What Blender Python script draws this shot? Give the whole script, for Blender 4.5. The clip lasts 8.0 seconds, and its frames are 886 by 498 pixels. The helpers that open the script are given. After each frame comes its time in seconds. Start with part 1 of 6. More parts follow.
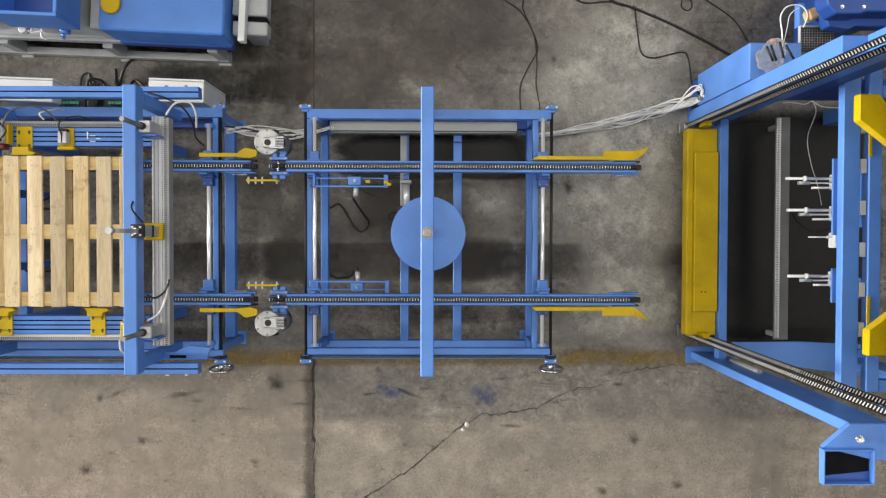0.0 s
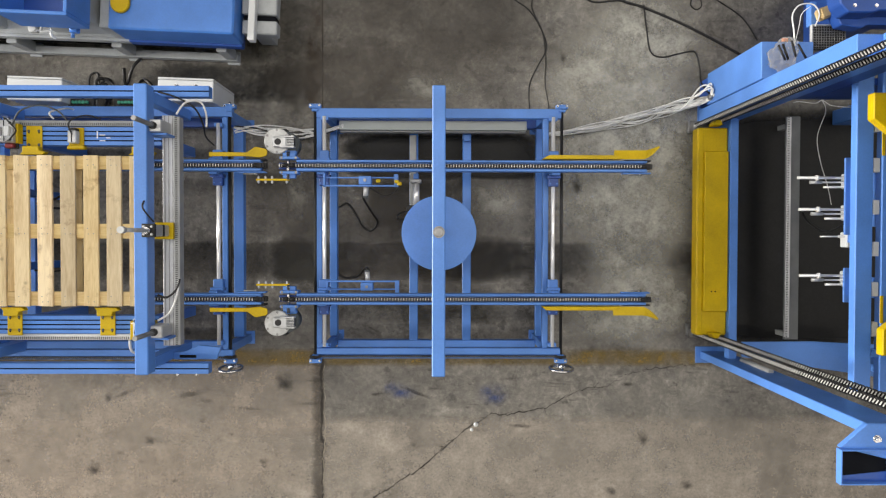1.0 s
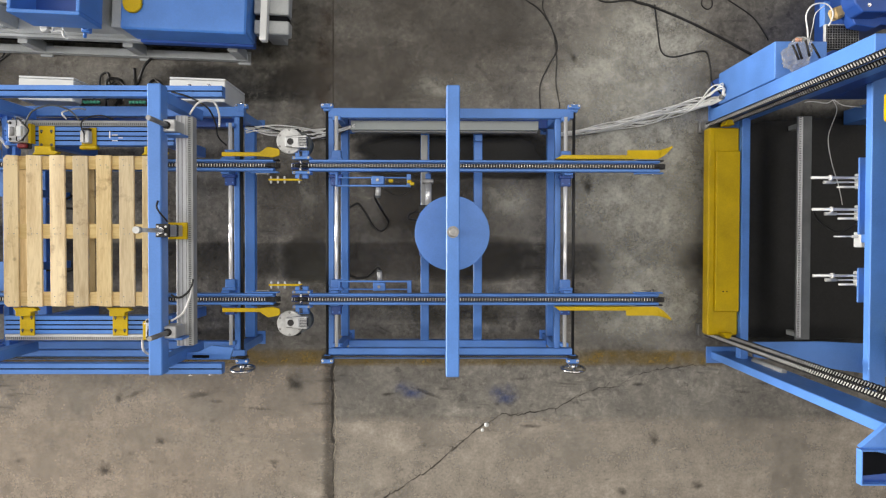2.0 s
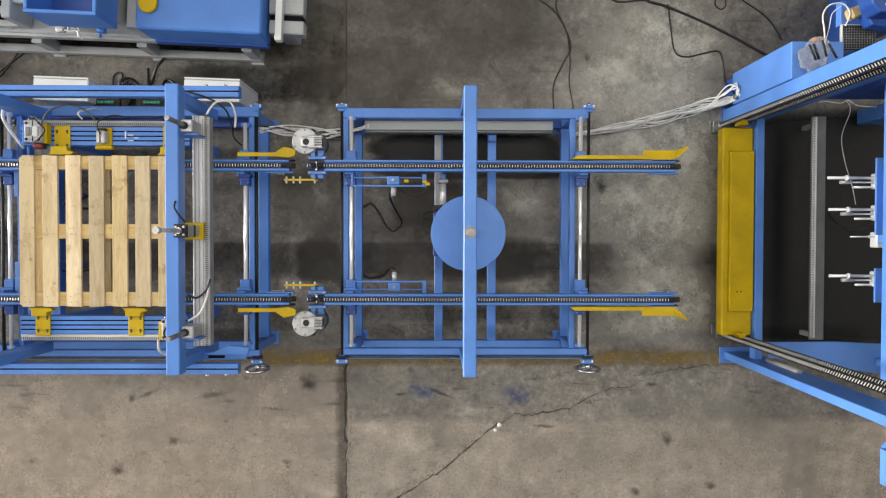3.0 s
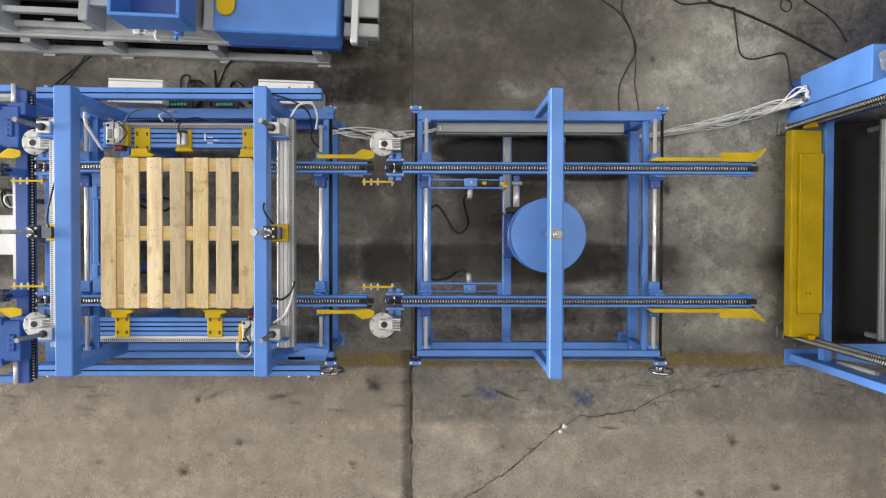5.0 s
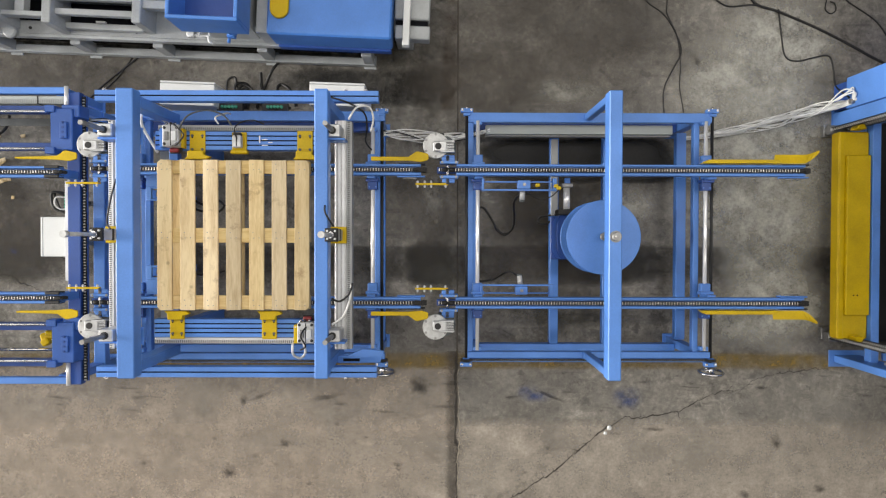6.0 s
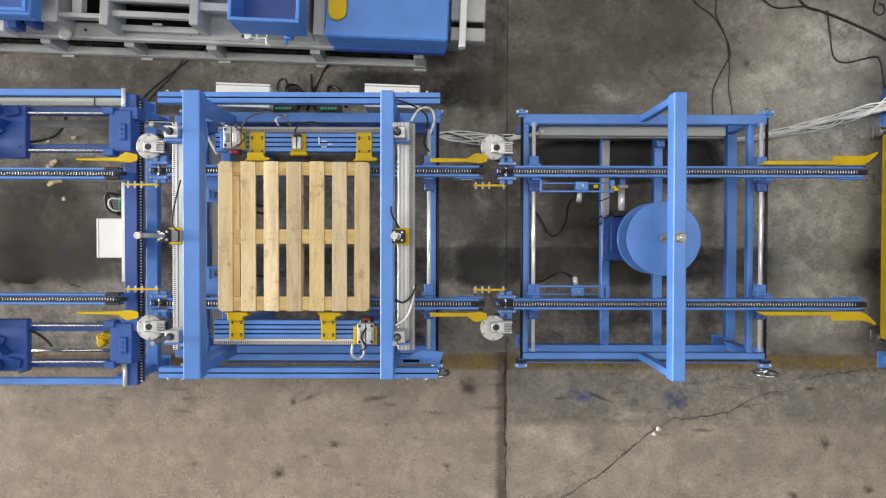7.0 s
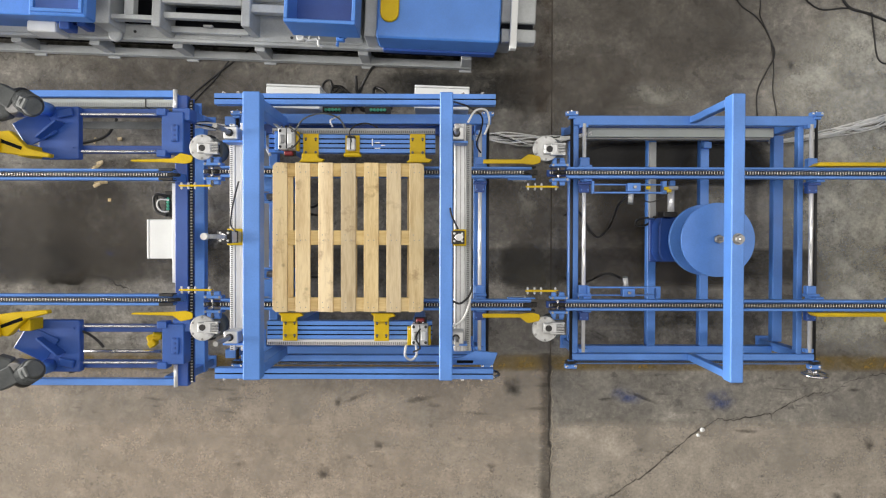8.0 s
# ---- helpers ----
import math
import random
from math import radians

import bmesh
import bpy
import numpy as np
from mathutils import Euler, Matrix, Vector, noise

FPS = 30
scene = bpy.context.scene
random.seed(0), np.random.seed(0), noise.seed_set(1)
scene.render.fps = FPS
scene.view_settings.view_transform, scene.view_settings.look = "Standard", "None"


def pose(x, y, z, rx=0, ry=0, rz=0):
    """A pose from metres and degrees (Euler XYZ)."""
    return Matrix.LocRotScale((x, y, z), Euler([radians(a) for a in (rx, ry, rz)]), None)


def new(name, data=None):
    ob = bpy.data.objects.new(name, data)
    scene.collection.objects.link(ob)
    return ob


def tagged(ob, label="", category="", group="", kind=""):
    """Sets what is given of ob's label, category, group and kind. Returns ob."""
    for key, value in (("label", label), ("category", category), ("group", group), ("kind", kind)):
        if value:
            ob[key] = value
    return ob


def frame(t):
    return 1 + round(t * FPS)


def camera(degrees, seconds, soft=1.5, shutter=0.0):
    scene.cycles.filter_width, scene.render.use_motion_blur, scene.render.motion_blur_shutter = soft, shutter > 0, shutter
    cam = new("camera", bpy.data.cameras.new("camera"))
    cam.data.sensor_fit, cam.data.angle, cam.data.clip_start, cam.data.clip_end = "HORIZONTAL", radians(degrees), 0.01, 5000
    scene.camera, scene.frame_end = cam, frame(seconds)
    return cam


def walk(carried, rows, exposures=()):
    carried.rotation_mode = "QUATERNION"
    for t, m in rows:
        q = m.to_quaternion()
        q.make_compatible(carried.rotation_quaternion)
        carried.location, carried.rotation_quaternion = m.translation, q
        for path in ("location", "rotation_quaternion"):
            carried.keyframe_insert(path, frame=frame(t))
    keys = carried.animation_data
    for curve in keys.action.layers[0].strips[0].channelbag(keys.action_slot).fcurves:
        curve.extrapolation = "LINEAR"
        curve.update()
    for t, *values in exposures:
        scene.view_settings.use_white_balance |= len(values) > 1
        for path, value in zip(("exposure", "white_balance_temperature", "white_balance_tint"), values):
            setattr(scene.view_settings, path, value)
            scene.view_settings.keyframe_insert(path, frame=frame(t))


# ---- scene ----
cam = camera(68.0, 8.0, 1.2)
PATH = [
    (0.0, -0.066, 0.104, 5.553, -1.066, -0.601, 0.138),
    (0.5, -0.097, 0.099, 5.548, -1.029, -0.576, 0.140),
    (1.0, -0.136, 0.099, 5.541, -1.052, -0.555, 0.131),
    (2.5, -0.277, 0.098, 5.534, -1.039, -0.548, 0.118),
    (3.0, -0.334, 0.103, 5.532, -1.091, -0.525, 0.124),
    (3.5, -0.409, 0.100, 5.529, -1.039, -0.472, 0.109),
    (4.0, -0.543, 0.100, 5.529, -0.995, -0.509, 0.096),
    (4.5, -0.702, 0.101, 5.531, -0.977, -0.449, 0.124),
    (6.0, -1.249, 0.116, 5.548, -0.935, -0.330, 0.148),
    (6.5, -1.442, 0.117, 5.551, -0.891, -0.226, 0.149),
    (7.0, -1.657, 0.115, 5.558, -0.827, -0.236, 0.130),
    (7.5, -1.856, 0.115, 5.563, -0.780, -0.168, 0.125),
    (8.0, -2.025, 0.117, 5.567, -0.764, -0.141, 0.160),
]
walk(cam, [(t, pose(x, y, z, rx, ry, rz)) for t, x, y, z, rx, ry, rz in PATH])

# ---- light: a closed factory hall with rows of roof lights and a daylit gate ----
world = bpy.data.worlds.new("hall_air")
scene.world = world
world.use_nodes = True
world.node_tree.nodes["Background"].inputs[0].default_value = (0.9, 0.95, 1.0, 1)
world.node_tree.nodes["Background"].inputs[1].default_value = 0.0


def area_lamp(name, x, y, z, sx, sy, power, colour):
    data = bpy.data.lights.new(name, "AREA")
    data.shape, data.size, data.size_y, data.energy, data.color = "RECTANGLE", sx, sy, power, colour
    ob = new(name, data)
    ob.matrix_basis = pose(x, y, z)
    return ob


area_lamp("roof_light", -1.5, 4.4, 8.8, 22.0, 2.0, 375, (1.0, 0.95, 0.88))
area_lamp("roof_light", -1.5, 0.9, 8.8, 22.0, 1.6, 525, (1.0, 0.95, 0.88))
area_lamp("roof_light", -1.5, -3.4, 8.8, 22.0, 1.2, 318, (1.0, 0.93, 0.84))
# daylight through the open gate in the far west wall
gate = area_lamp("gate_daylight", -33.9, 0.6, 4.6, 8.4, 7.6, 23000, (1.0, 0.955, 0.89))
gate.matrix_basis = pose(-33.9, 0.6, 4.6, 0, -90, 0)

# ---- materials ----


def material(name, base, rough=0.5, metal=0.0, vary=0.12, scale=6.0, fine=60.0, bump=0.1, spec=0.5, tint=None, random_piece=0.0, coat=0.0):
    """Paint, metal or plastic with variation at two scales and a fine relief."""
    m = bpy.data.materials.new(name)
    m.use_nodes = True
    n, l = m.node_tree.nodes, m.node_tree.links
    b = n["Principled BSDF"]
    co = n.new("ShaderNodeTexCoord")
    big, small = n.new("ShaderNodeTexNoise"), n.new("ShaderNodeTexNoise")
    for t, s, d in ((big, scale, 4), (small, fine, 3)):
        t.inputs["Scale"].default_value, t.inputs["Detail"].default_value = s, d
        l.new(co.outputs["Object"], t.inputs["Vector"])
    mixed = n.new("ShaderNodeMath")
    mixed.operation = "MULTIPLY_ADD"
    l.new(small.outputs["Fac"], mixed.inputs[0])
    mixed.inputs[1].default_value = 0.35
    l.new(big.outputs["Fac"], mixed.inputs[2])
    ramp = n.new("ShaderNodeMapRange")
    l.new(mixed.outputs[0], ramp.inputs["Value"])
    ramp.inputs["From Min"].default_value, ramp.inputs["From Max"].default_value = 0.45, 0.9
    ramp.inputs["To Min"].default_value, ramp.inputs["To Max"].default_value = 0.0, 1.0
    mix = n.new("ShaderNodeMix")
    mix.data_type = "RGBA"
    dark = tint or tuple(c * (1 - 2.2 * vary) for c in base)
    mix.inputs["A"].default_value = (*dark, 1)
    mix.inputs["B"].default_value = (*base, 1)
    l.new(ramp.outputs[0], mix.inputs["Factor"])
    out = mix.outputs["Result"]
    if random_piece:
        info = n.new("ShaderNodeObjectInfo")
        hsv = n.new("ShaderNodeHueSaturation")
        val = n.new("ShaderNodeMapRange")
        val.inputs["To Min"].default_value, val.inputs["To Max"].default_value = 1 - random_piece, 1 + random_piece
        l.new(info.outputs["Random"], val.inputs["Value"])
        l.new(val.outputs[0], hsv.inputs["Value"])
        l.new(out, hsv.inputs["Color"])
        out = hsv.outputs["Color"]
    l.new(out, b.inputs["Base Color"])
    b.inputs["Metallic"].default_value = metal
    b.inputs["Specular IOR Level"].default_value = spec
    b.inputs["Coat Weight"].default_value = coat
    rr = n.new("ShaderNodeMapRange")
    rr.inputs["To Min"].default_value, rr.inputs["To Max"].default_value = min(1, rough + 0.12), max(0.03, rough - 0.08)
    l.new(big.outputs["Fac"], rr.inputs["Value"])
    l.new(rr.outputs[0], b.inputs["Roughness"])
    bp = n.new("ShaderNodeBump")
    bp.inputs["Strength"].default_value, bp.inputs["Distance"].default_value = bump, 0.002
    l.new(small.outputs["Fac"], bp.inputs["Height"])
    l.new(bp.outputs[0], b.inputs["Normal"])
    return m


def wood_material(name, light, dark, along="Y"):
    m = bpy.data.materials.new(name)
    m.use_nodes = True
    n, l = m.node_tree.nodes, m.node_tree.links
    b = n["Principled BSDF"]
    co, info = n.new("ShaderNodeTexCoord"), n.new("ShaderNodeObjectInfo")
    mp = n.new("ShaderNodeMapping")
    mp.inputs["Scale"].default_value = (9, 1.0, 9) if along == "Y" else (1.0, 9, 9)
    shift = n.new("ShaderNodeVectorMath")
    shift.operation = "MULTIPLY_ADD"
    l.new(info.outputs["Random"], shift.inputs[0])
    shift.inputs[1].default_value = (17, 23, 9)
    l.new(co.outputs["Object"], shift.inputs[2])
    l.new(shift.outputs[0], mp.inputs["Vector"])
    wave, grain = n.new("ShaderNodeTexNoise"), n.new("ShaderNodeTexNoise")
    wave.inputs["Scale"].default_value, wave.inputs["Detail"].default_value, wave.inputs["Distortion"].default_value = 1.6, 5, 0.6
    grain.inputs["Scale"].default_value, grain.inputs["Detail"].default_value = 14, 4
    l.new(mp.outputs[0], wave.inputs["Vector"])
    l.new(mp.outputs[0], grain.inputs["Vector"])
    add = n.new("ShaderNodeMath")
    add.operation = "MULTIPLY_ADD"
    l.new(grain.outputs["Fac"], add.inputs[0])
    add.inputs[1].default_value = 0.5
    l.new(wave.outputs["Fac"], add.inputs[2])
    ramp = n.new("ShaderNodeValToRGB")
    ramp.color_ramp.elements[0].position, ramp.color_ramp.elements[0].color = 0.5, (*dark, 1)
    ramp.color_ramp.elements[1].position, ramp.color_ramp.elements[1].color = 0.86, (*light, 1)
    l.new(add.outputs[0], ramp.inputs["Fac"])
    knots = n.new("ShaderNodeTexVoronoi")
    knots.inputs["Scale"].default_value = 4.2
    l.new(shift.outputs[0], knots.inputs["Vector"])
    near = n.new("ShaderNodeMapRange")
    near.inputs["From Min"].default_value, near.inputs["From Max"].default_value = 0.04, 0.095
    near.inputs["To Min"].default_value, near.inputs["To Max"].default_value = 0.25, 1.0
    l.new(knots.outputs["Distance"], near.inputs["Value"])
    hsv = n.new("ShaderNodeHueSaturation")
    val = n.new("ShaderNodeMapRange")
    val.inputs["To Min"].default_value, val.inputs["To Max"].default_value = 0.74, 1.12
    turned = n.new("ShaderNodeMath")
    turned.operation = "FRACT"
    scaled = n.new("ShaderNodeMath")
    scaled.operation = "MULTIPLY"
    scaled.inputs[1].default_value = 7.31
    l.new(info.outputs["Random"], scaled.inputs[0])
    l.new(scaled.outputs[0], turned.inputs[0])
    sat = n.new("ShaderNodeMapRange")
    sat.inputs["To Min"].default_value, sat.inputs["To Max"].default_value = 0.88, 1.18
    l.new(turned.outputs[0], sat.inputs["Value"])
    l.new(sat.outputs[0], hsv.inputs["Saturation"])
    l.new(info.outputs["Random"], val.inputs["Value"])
    vm = n.new("ShaderNodeMath")
    vm.operation = "MULTIPLY"
    l.new(val.outputs[0], vm.inputs[0])
    l.new(near.outputs[0], vm.inputs[1])
    l.new(vm.outputs[0], hsv.inputs["Value"])
    stain = n.new("ShaderNodeTexNoise")
    stain.inputs["Scale"].default_value, stain.inputs["Detail"].default_value, stain.inputs["Roughness"].default_value = 5.0, 6, 0.7
    l.new(shift.outputs[0], stain.inputs["Vector"])
    worn = n.new("ShaderNodeMapRange")
    worn.inputs["From Min"].default_value, worn.inputs["From Max"].default_value = 0.56, 0.68
    worn.inputs["To Max"].default_value = 0.75
    l.new(stain.outputs["Fac"], worn.inputs["Value"])
    brown = n.new("ShaderNodeMix")
    brown.data_type = "RGBA"
    brown.inputs["B"].default_value = (dark[0] * 0.62, dark[1] * 0.55, dark[2] * 0.55, 1)
    l.new(worn.outputs[0], brown.inputs["Factor"])
    l.new(ramp.outputs["Color"], brown.inputs["A"])
    l.new(brown.outputs["Result"], hsv.inputs["Color"])
    l.new(hsv.outputs["Color"], b.inputs["Base Color"])
    b.inputs["Roughness"].default_value = 0.75
    bp = n.new("ShaderNodeBump")
    bp.inputs["Strength"].default_value, bp.inputs["Distance"].default_value = 0.25, 0.002
    l.new(add.outputs[0], bp.inputs["Height"])
    l.new(bp.outputs[0], b.inputs["Normal"])
    return m


def concrete_material(name):
    m = bpy.data.materials.new(name)
    m.use_nodes = True
    n, l = m.node_tree.nodes, m.node_tree.links
    b = n["Principled BSDF"]
    co = n.new("ShaderNodeTexCoord")

    def cloud(scale, detail, rough=0.6, stretch=None, distort=0.0):
        t = n.new("ShaderNodeTexNoise")
        t.inputs["Scale"].default_value, t.inputs["Detail"].default_value = scale, detail
        t.inputs["Roughness"].default_value, t.inputs["Distortion"].default_value = rough, distort
        if stretch:
            mp = n.new("ShaderNodeMapping")
            mp.inputs["Scale"].default_value = stretch
            l.new(co.outputs["Object"], mp.inputs["Vector"])
            l.new(mp.outputs[0], t.inputs["Vector"])
        else:
            l.new(co.outputs["Object"], t.inputs["Vector"])
        return t.outputs["Fac"]

    def remap(v, a, c, lo, hi):
        r = n.new("ShaderNodeMapRange")
        r.inputs["From Min"].default_value, r.inputs["From Max"].default_value = a, c
        r.inputs["To Min"].default_value, r.inputs["To Max"].default_value = lo, hi
        l.new(v, r.inputs["Value"])
        return r.outputs[0]

    def times(a, c):
        t = n.new("ShaderNodeMath")
        t.operation = "MULTIPLY"
        l.new(a, t.inputs[0])
        l.new(c, t.inputs[1])
        return t.outputs[0]

    patches, blot, fine, drag, speck = cloud(0.55, 5, 0.6), cloud(3.0, 8, 0.65, None, 0.6), cloud(38, 6, 0.7), cloud(5.0, 4, 0.6, (0.35, 4.0, 1)), cloud(9.0, 3, 0.5)
    # trowelled fields with soft straight borders, each a little lighter or darker
    warp = n.new("ShaderNodeTexNoise")
    warp.inputs["Scale"].default_value, warp.inputs["Detail"].default_value = 3.5, 4
    l.new(co.outputs["Object"], warp.inputs["Vector"])
    bend = n.new("ShaderNodeVectorMath")
    bend.operation = "MULTIPLY_ADD"
    l.new(warp.outputs["Color"], bend.inputs[0])
    bend.inputs[1].default_value = (0.22, 0.22, 0)
    l.new(co.outputs["Object"], bend.inputs[2])

    def fields(scale, lo, hi):
        v = n.new("ShaderNodeTexVoronoi")
        v.distance = "CHEBYCHEV"
        v.inputs["Scale"].default_value = scale
        l.new(bend.outputs[0], v.inputs["Vector"])
        sep = n.new("ShaderNodeSeparateColor")
        l.new(v.outputs["Color"], sep.inputs[0])
        return remap(sep.outputs[0], 0, 1, lo, hi)

    base = n.new("ShaderNodeValToRGB")
    e = base.color_ramp.elements
    e[0].position, e[0].color = 0.34, (0.112, 0.104, 0.092, 1)
    e[1].position, e[1].color = 0.66, (0.232, 0.216, 0.188, 1)
    l.new(patches, base.inputs["Fac"])
    k = times(remap(blot, 0.3, 0.7, 0.70, 1.24), remap(fine, 0.3, 0.7, 0.74, 1.25))
    k = times(k, remap(cloud(1.5, 6, 0.62, None, 0.9), 0.34, 0.66, 0.78, 1.18))
    k = times(k, remap(drag, 0.25, 0.4, 0.6, 1.0))
    k = times(k, remap(cloud(16, 5, 0.65), 0.36, 0.64, 0.80, 1.22))
    # crisp worn-through skin, darker pores and scraped spots
    k = times(k, remap(cloud(6.5, 8, 0.8, (1.0, 1.6, 1), 1.2), 0.58, 0.615, 1.0, 1.40))
    k = times(k, remap(cloud(4.2, 9, 0.78, (1.3, 1.0, 1), 0.5), 0.55, 0.575, 1.0, 1.27))
    k = times(k, remap(cloud(5.1, 9, 0.75, (1.0, 1.2, 1), 0.4), 0.41, 0.44, 0.74, 1.0))
    k = times(k, remap(cloud(11.0, 6, 0.7, (1.0, 0.7, 1), 0.8), 0.31, 0.35, 0.60, 1.0))
    k = times(k, remap(cloud(2.2, 7, 0.75, None, 1.6), 0.56, 0.66, 1.0, 1.32))
    k = times(k, remap(cloud(70, 3, 0.6), 0.28, 0.34, 0.62, 1.0))
    k = times(k, remap(speck, 0.29, 0.34, 0.5, 1.0))
    k = times(times(k, fields(2.3, 0.90, 1.10)), fields(6.5, 0.92, 1.08))
    mul = n.new("ShaderNodeVectorMath")
    mul.operation = "SCALE"
    l.new(base.outputs["Color"], mul.inputs[0])
    l.new(k, mul.inputs["Scale"])
    l.new(mul.outputs[0], b.inputs["Base Color"])
    l.new(remap(blot, 0.3, 0.7, 0.2, 0.42), b.inputs["Roughness"])
    b.inputs["Specular IOR Level"].default_value = 0.5
    bp = n.new("ShaderNodeBump")
    bp.inputs["Strength"].default_value, bp.inputs["Distance"].default_value = 0.2, 0.004
    l.new(k, bp.inputs["Height"])
    l.new(bp.outputs[0], b.inputs["Normal"])
    return m


def worn_material(name, base, cover, scale=5.0, soft=0.14, rough=0.6, low=None):
    """Old paint, stains, and light and shade painted on the concrete: worn through in patches."""
    m = bpy.data.materials.new(name)
    m.use_nodes = True
    n, l = m.node_tree.nodes, m.node_tree.links
    b = n["Principled BSDF"]
    b.inputs["Roughness"].default_value = rough
    b.inputs["Specular IOR Level"].default_value = 0.3
    co, t = n.new("ShaderNodeTexCoord"), n.new("ShaderNodeTexNoise")
    # the grain of the concrete goes on through the coat: pores, mottling and small scraped spots
    grain = None
    for gs, detail, low_v, high_v, lo, hi in ((42, 5, 0.3, 0.7, 0.76, 1.24), (7.5, 6, 0.36, 0.64, 0.86, 1.14), (12, 7, 0.30, 0.36, 0.70, 1.0), (5.5, 8, 0.56, 0.60, 1.0, 1.12)):
        g, mr = n.new("ShaderNodeTexNoise"), n.new("ShaderNodeMapRange")
        g.inputs["Scale"].default_value, g.inputs["Detail"].default_value, g.inputs["Roughness"].default_value = gs, detail, 0.68
        geo = n.new("ShaderNodeNewGeometry")
        l.new(geo.outputs["Position"], g.inputs["Vector"])
        mr.inputs["From Min"].default_value, mr.inputs["From Max"].default_value = low_v, high_v
        mr.inputs["To Min"].default_value, mr.inputs["To Max"].default_value = lo, hi
        l.new(g.outputs["Fac"], mr.inputs["Value"])
        if grain is None:
            grain = mr.outputs[0]
        else:
            mm = n.new("ShaderNodeMath")
            mm.operation = "MULTIPLY"
            l.new(grain, mm.inputs[0])
            l.new(mr.outputs[0], mm.inputs[1])
            grain = mm.outputs[0]
    tone = n.new("ShaderNodeVectorMath")
    tone.operation = "SCALE"
    tone.inputs[0].default_value = base
    l.new(grain, tone.inputs["Scale"])
    l.new(tone.outputs[0], b.inputs["Base Color"])
    t.inputs["Scale"].default_value, t.inputs["Detail"].default_value, t.inputs["Roughness"].default_value = scale, 7, 0.7
    l.new(co.outputs["Object"], t.inputs["Vector"])
    edge = n.new("ShaderNodeAttribute")
    edge.attribute_name = "fade"
    add = n.new("ShaderNodeMath")
    add.operation = "MULTIPLY"
    r = n.new("ShaderNodeMapRange")
    low = 0.62 - 0.3 * cover if low is None else low
    r.inputs["From Min"].default_value, r.inputs["From Max"].default_value = low, low + soft * 2
    r.inputs["To Max"].default_value = cover
    l.new(t.outputs["Fac"], r.inputs["Value"])
    l.new(r.outputs[0], add.inputs[0])
    l.new(edge.outputs["Fac"], add.inputs[1])
    l.new(add.outputs[0], b.inputs["Alpha"])
    return m


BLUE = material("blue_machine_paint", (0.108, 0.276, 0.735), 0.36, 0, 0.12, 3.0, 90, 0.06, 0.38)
# MID, DEEP and EBLUE also serve as BLUE with shade put into the colour
MID = material("shaded_mid_blue_paint", (0.040, 0.135, 0.500), 0.40, 0, 0.12, 4.0, 90, 0.08)
DEEP = material("dark_and_shaded_blue_paint", (0.022, 0.082, 0.350), 0.40, 0, 0.12, 4.0, 90, 0.08)
YELLOW = material("yellow_paint", (0.640, 0.440, 0.001), 0.42, 0, 0.14, 4.0, 80, 0.08, 0.28)
EBLUE = material("deep_sky_and_shaded_blue", (0.078, 0.245, 0.715), 0.36, 0, 0.12, 2.5, 80, 0.06)
BOXGREY = material("dark_gearbox_paint", (0.10, 0.115, 0.12), 0.5, 0, 0.2, 14, 90, 0.1)
STEEL = material("ground_steel", (0.62, 0.62, 0.63), 0.22, 1.0, 0.10, 12, 160, 0.04)
SLIDE = material("oiled_slide_shaft", (0.72, 0.74, 0.77), 0.22, 0.75, 0.12, 9, 140, 0.03, 0.5)
CHROME = material("bright_chrome_shaft", (0.97, 0.975, 0.98), 0.18, 0.40, 0.04, 12, 160, 0.02, 0.8)
DULL = material("dull_steel", (0.36, 0.36, 0.36), 0.45, 0.8, 0.16, 18, 120, 0.1)
ALU = material("anodised_aluminium", (0.60, 0.61, 0.62), 0.38, 0.55, 0.07, 5, 140, 0.05)
CAST = material("cast_grey_metal", (0.64, 0.65, 0.65), 0.45, 0.22, 0.14, 20, 120, 0.15)
CHAIN_D = material("oiled_chain_plate", (0.020, 0.019, 0.019), 0.55, 0.3, 0.2, 30, 200, 0.1)
CHAIN_L = material("worn_chain_roller", (0.84, 0.83, 0.80), 0.32, 0.35, 0.2, 30, 200, 0.1)
CARRIER = material("grey_carrier_paint", (0.17, 0.18, 0.185), 0.5, 0, 0.12, 8, 90, 0.08)
BLACK = material("black_rubber", (0.016, 0.016, 0.017), 0.55, 0, 0.2, 20, 150, 0.1)
MOTORGREY = material("grey_motor_paint", (0.105, 0.115, 0.12), 0.6, 0, 0.2, 10, 90, 0.08)
GREYCABLE = material("pale_grey_cable", (0.88, 0.88, 0.86), 0.42, 0, 0.1, 20, 100, 0.05)
WHITE = material("white_cabinet_paint", (0.72, 0.74, 0.74), 0.4, 0, 0.05, 4, 90, 0.05)
TRAYPAINT = material("pale_tray_zinc", (0.42, 0.455, 0.445), 0.42, 0.1, 0.06, 3, 90, 0.04)
DUCT = material("grey_plastic_duct", (0.33, 0.34, 0.34), 0.5, 0, 0.08, 8, 90, 0.05)
GREYPAINT = material("pale_grey_machine_paint", (0.45, 0.475, 0.49), 0.40, 0, 0.16, 4, 80, 0.1)
DARK = material("dark_opening_shade", (0.008, 0.009, 0.012), 0.9, 0, 0.2, 10, 90, 0.05, 0.1)
SLIT = material("duct_slit_shade", (0.07, 0.072, 0.072), 0.7, 0, 0.15, 20, 90, 0.05)
GREEN = material("green_terminal_plastic", (0.06, 0.42, 0.27), 0.45, 0, 0.15, 20, 90, 0.05)
RED = material("red_plastic", (0.24, 0.02, 0.025), 0.45, 0, 0.15, 20, 90, 0.05)
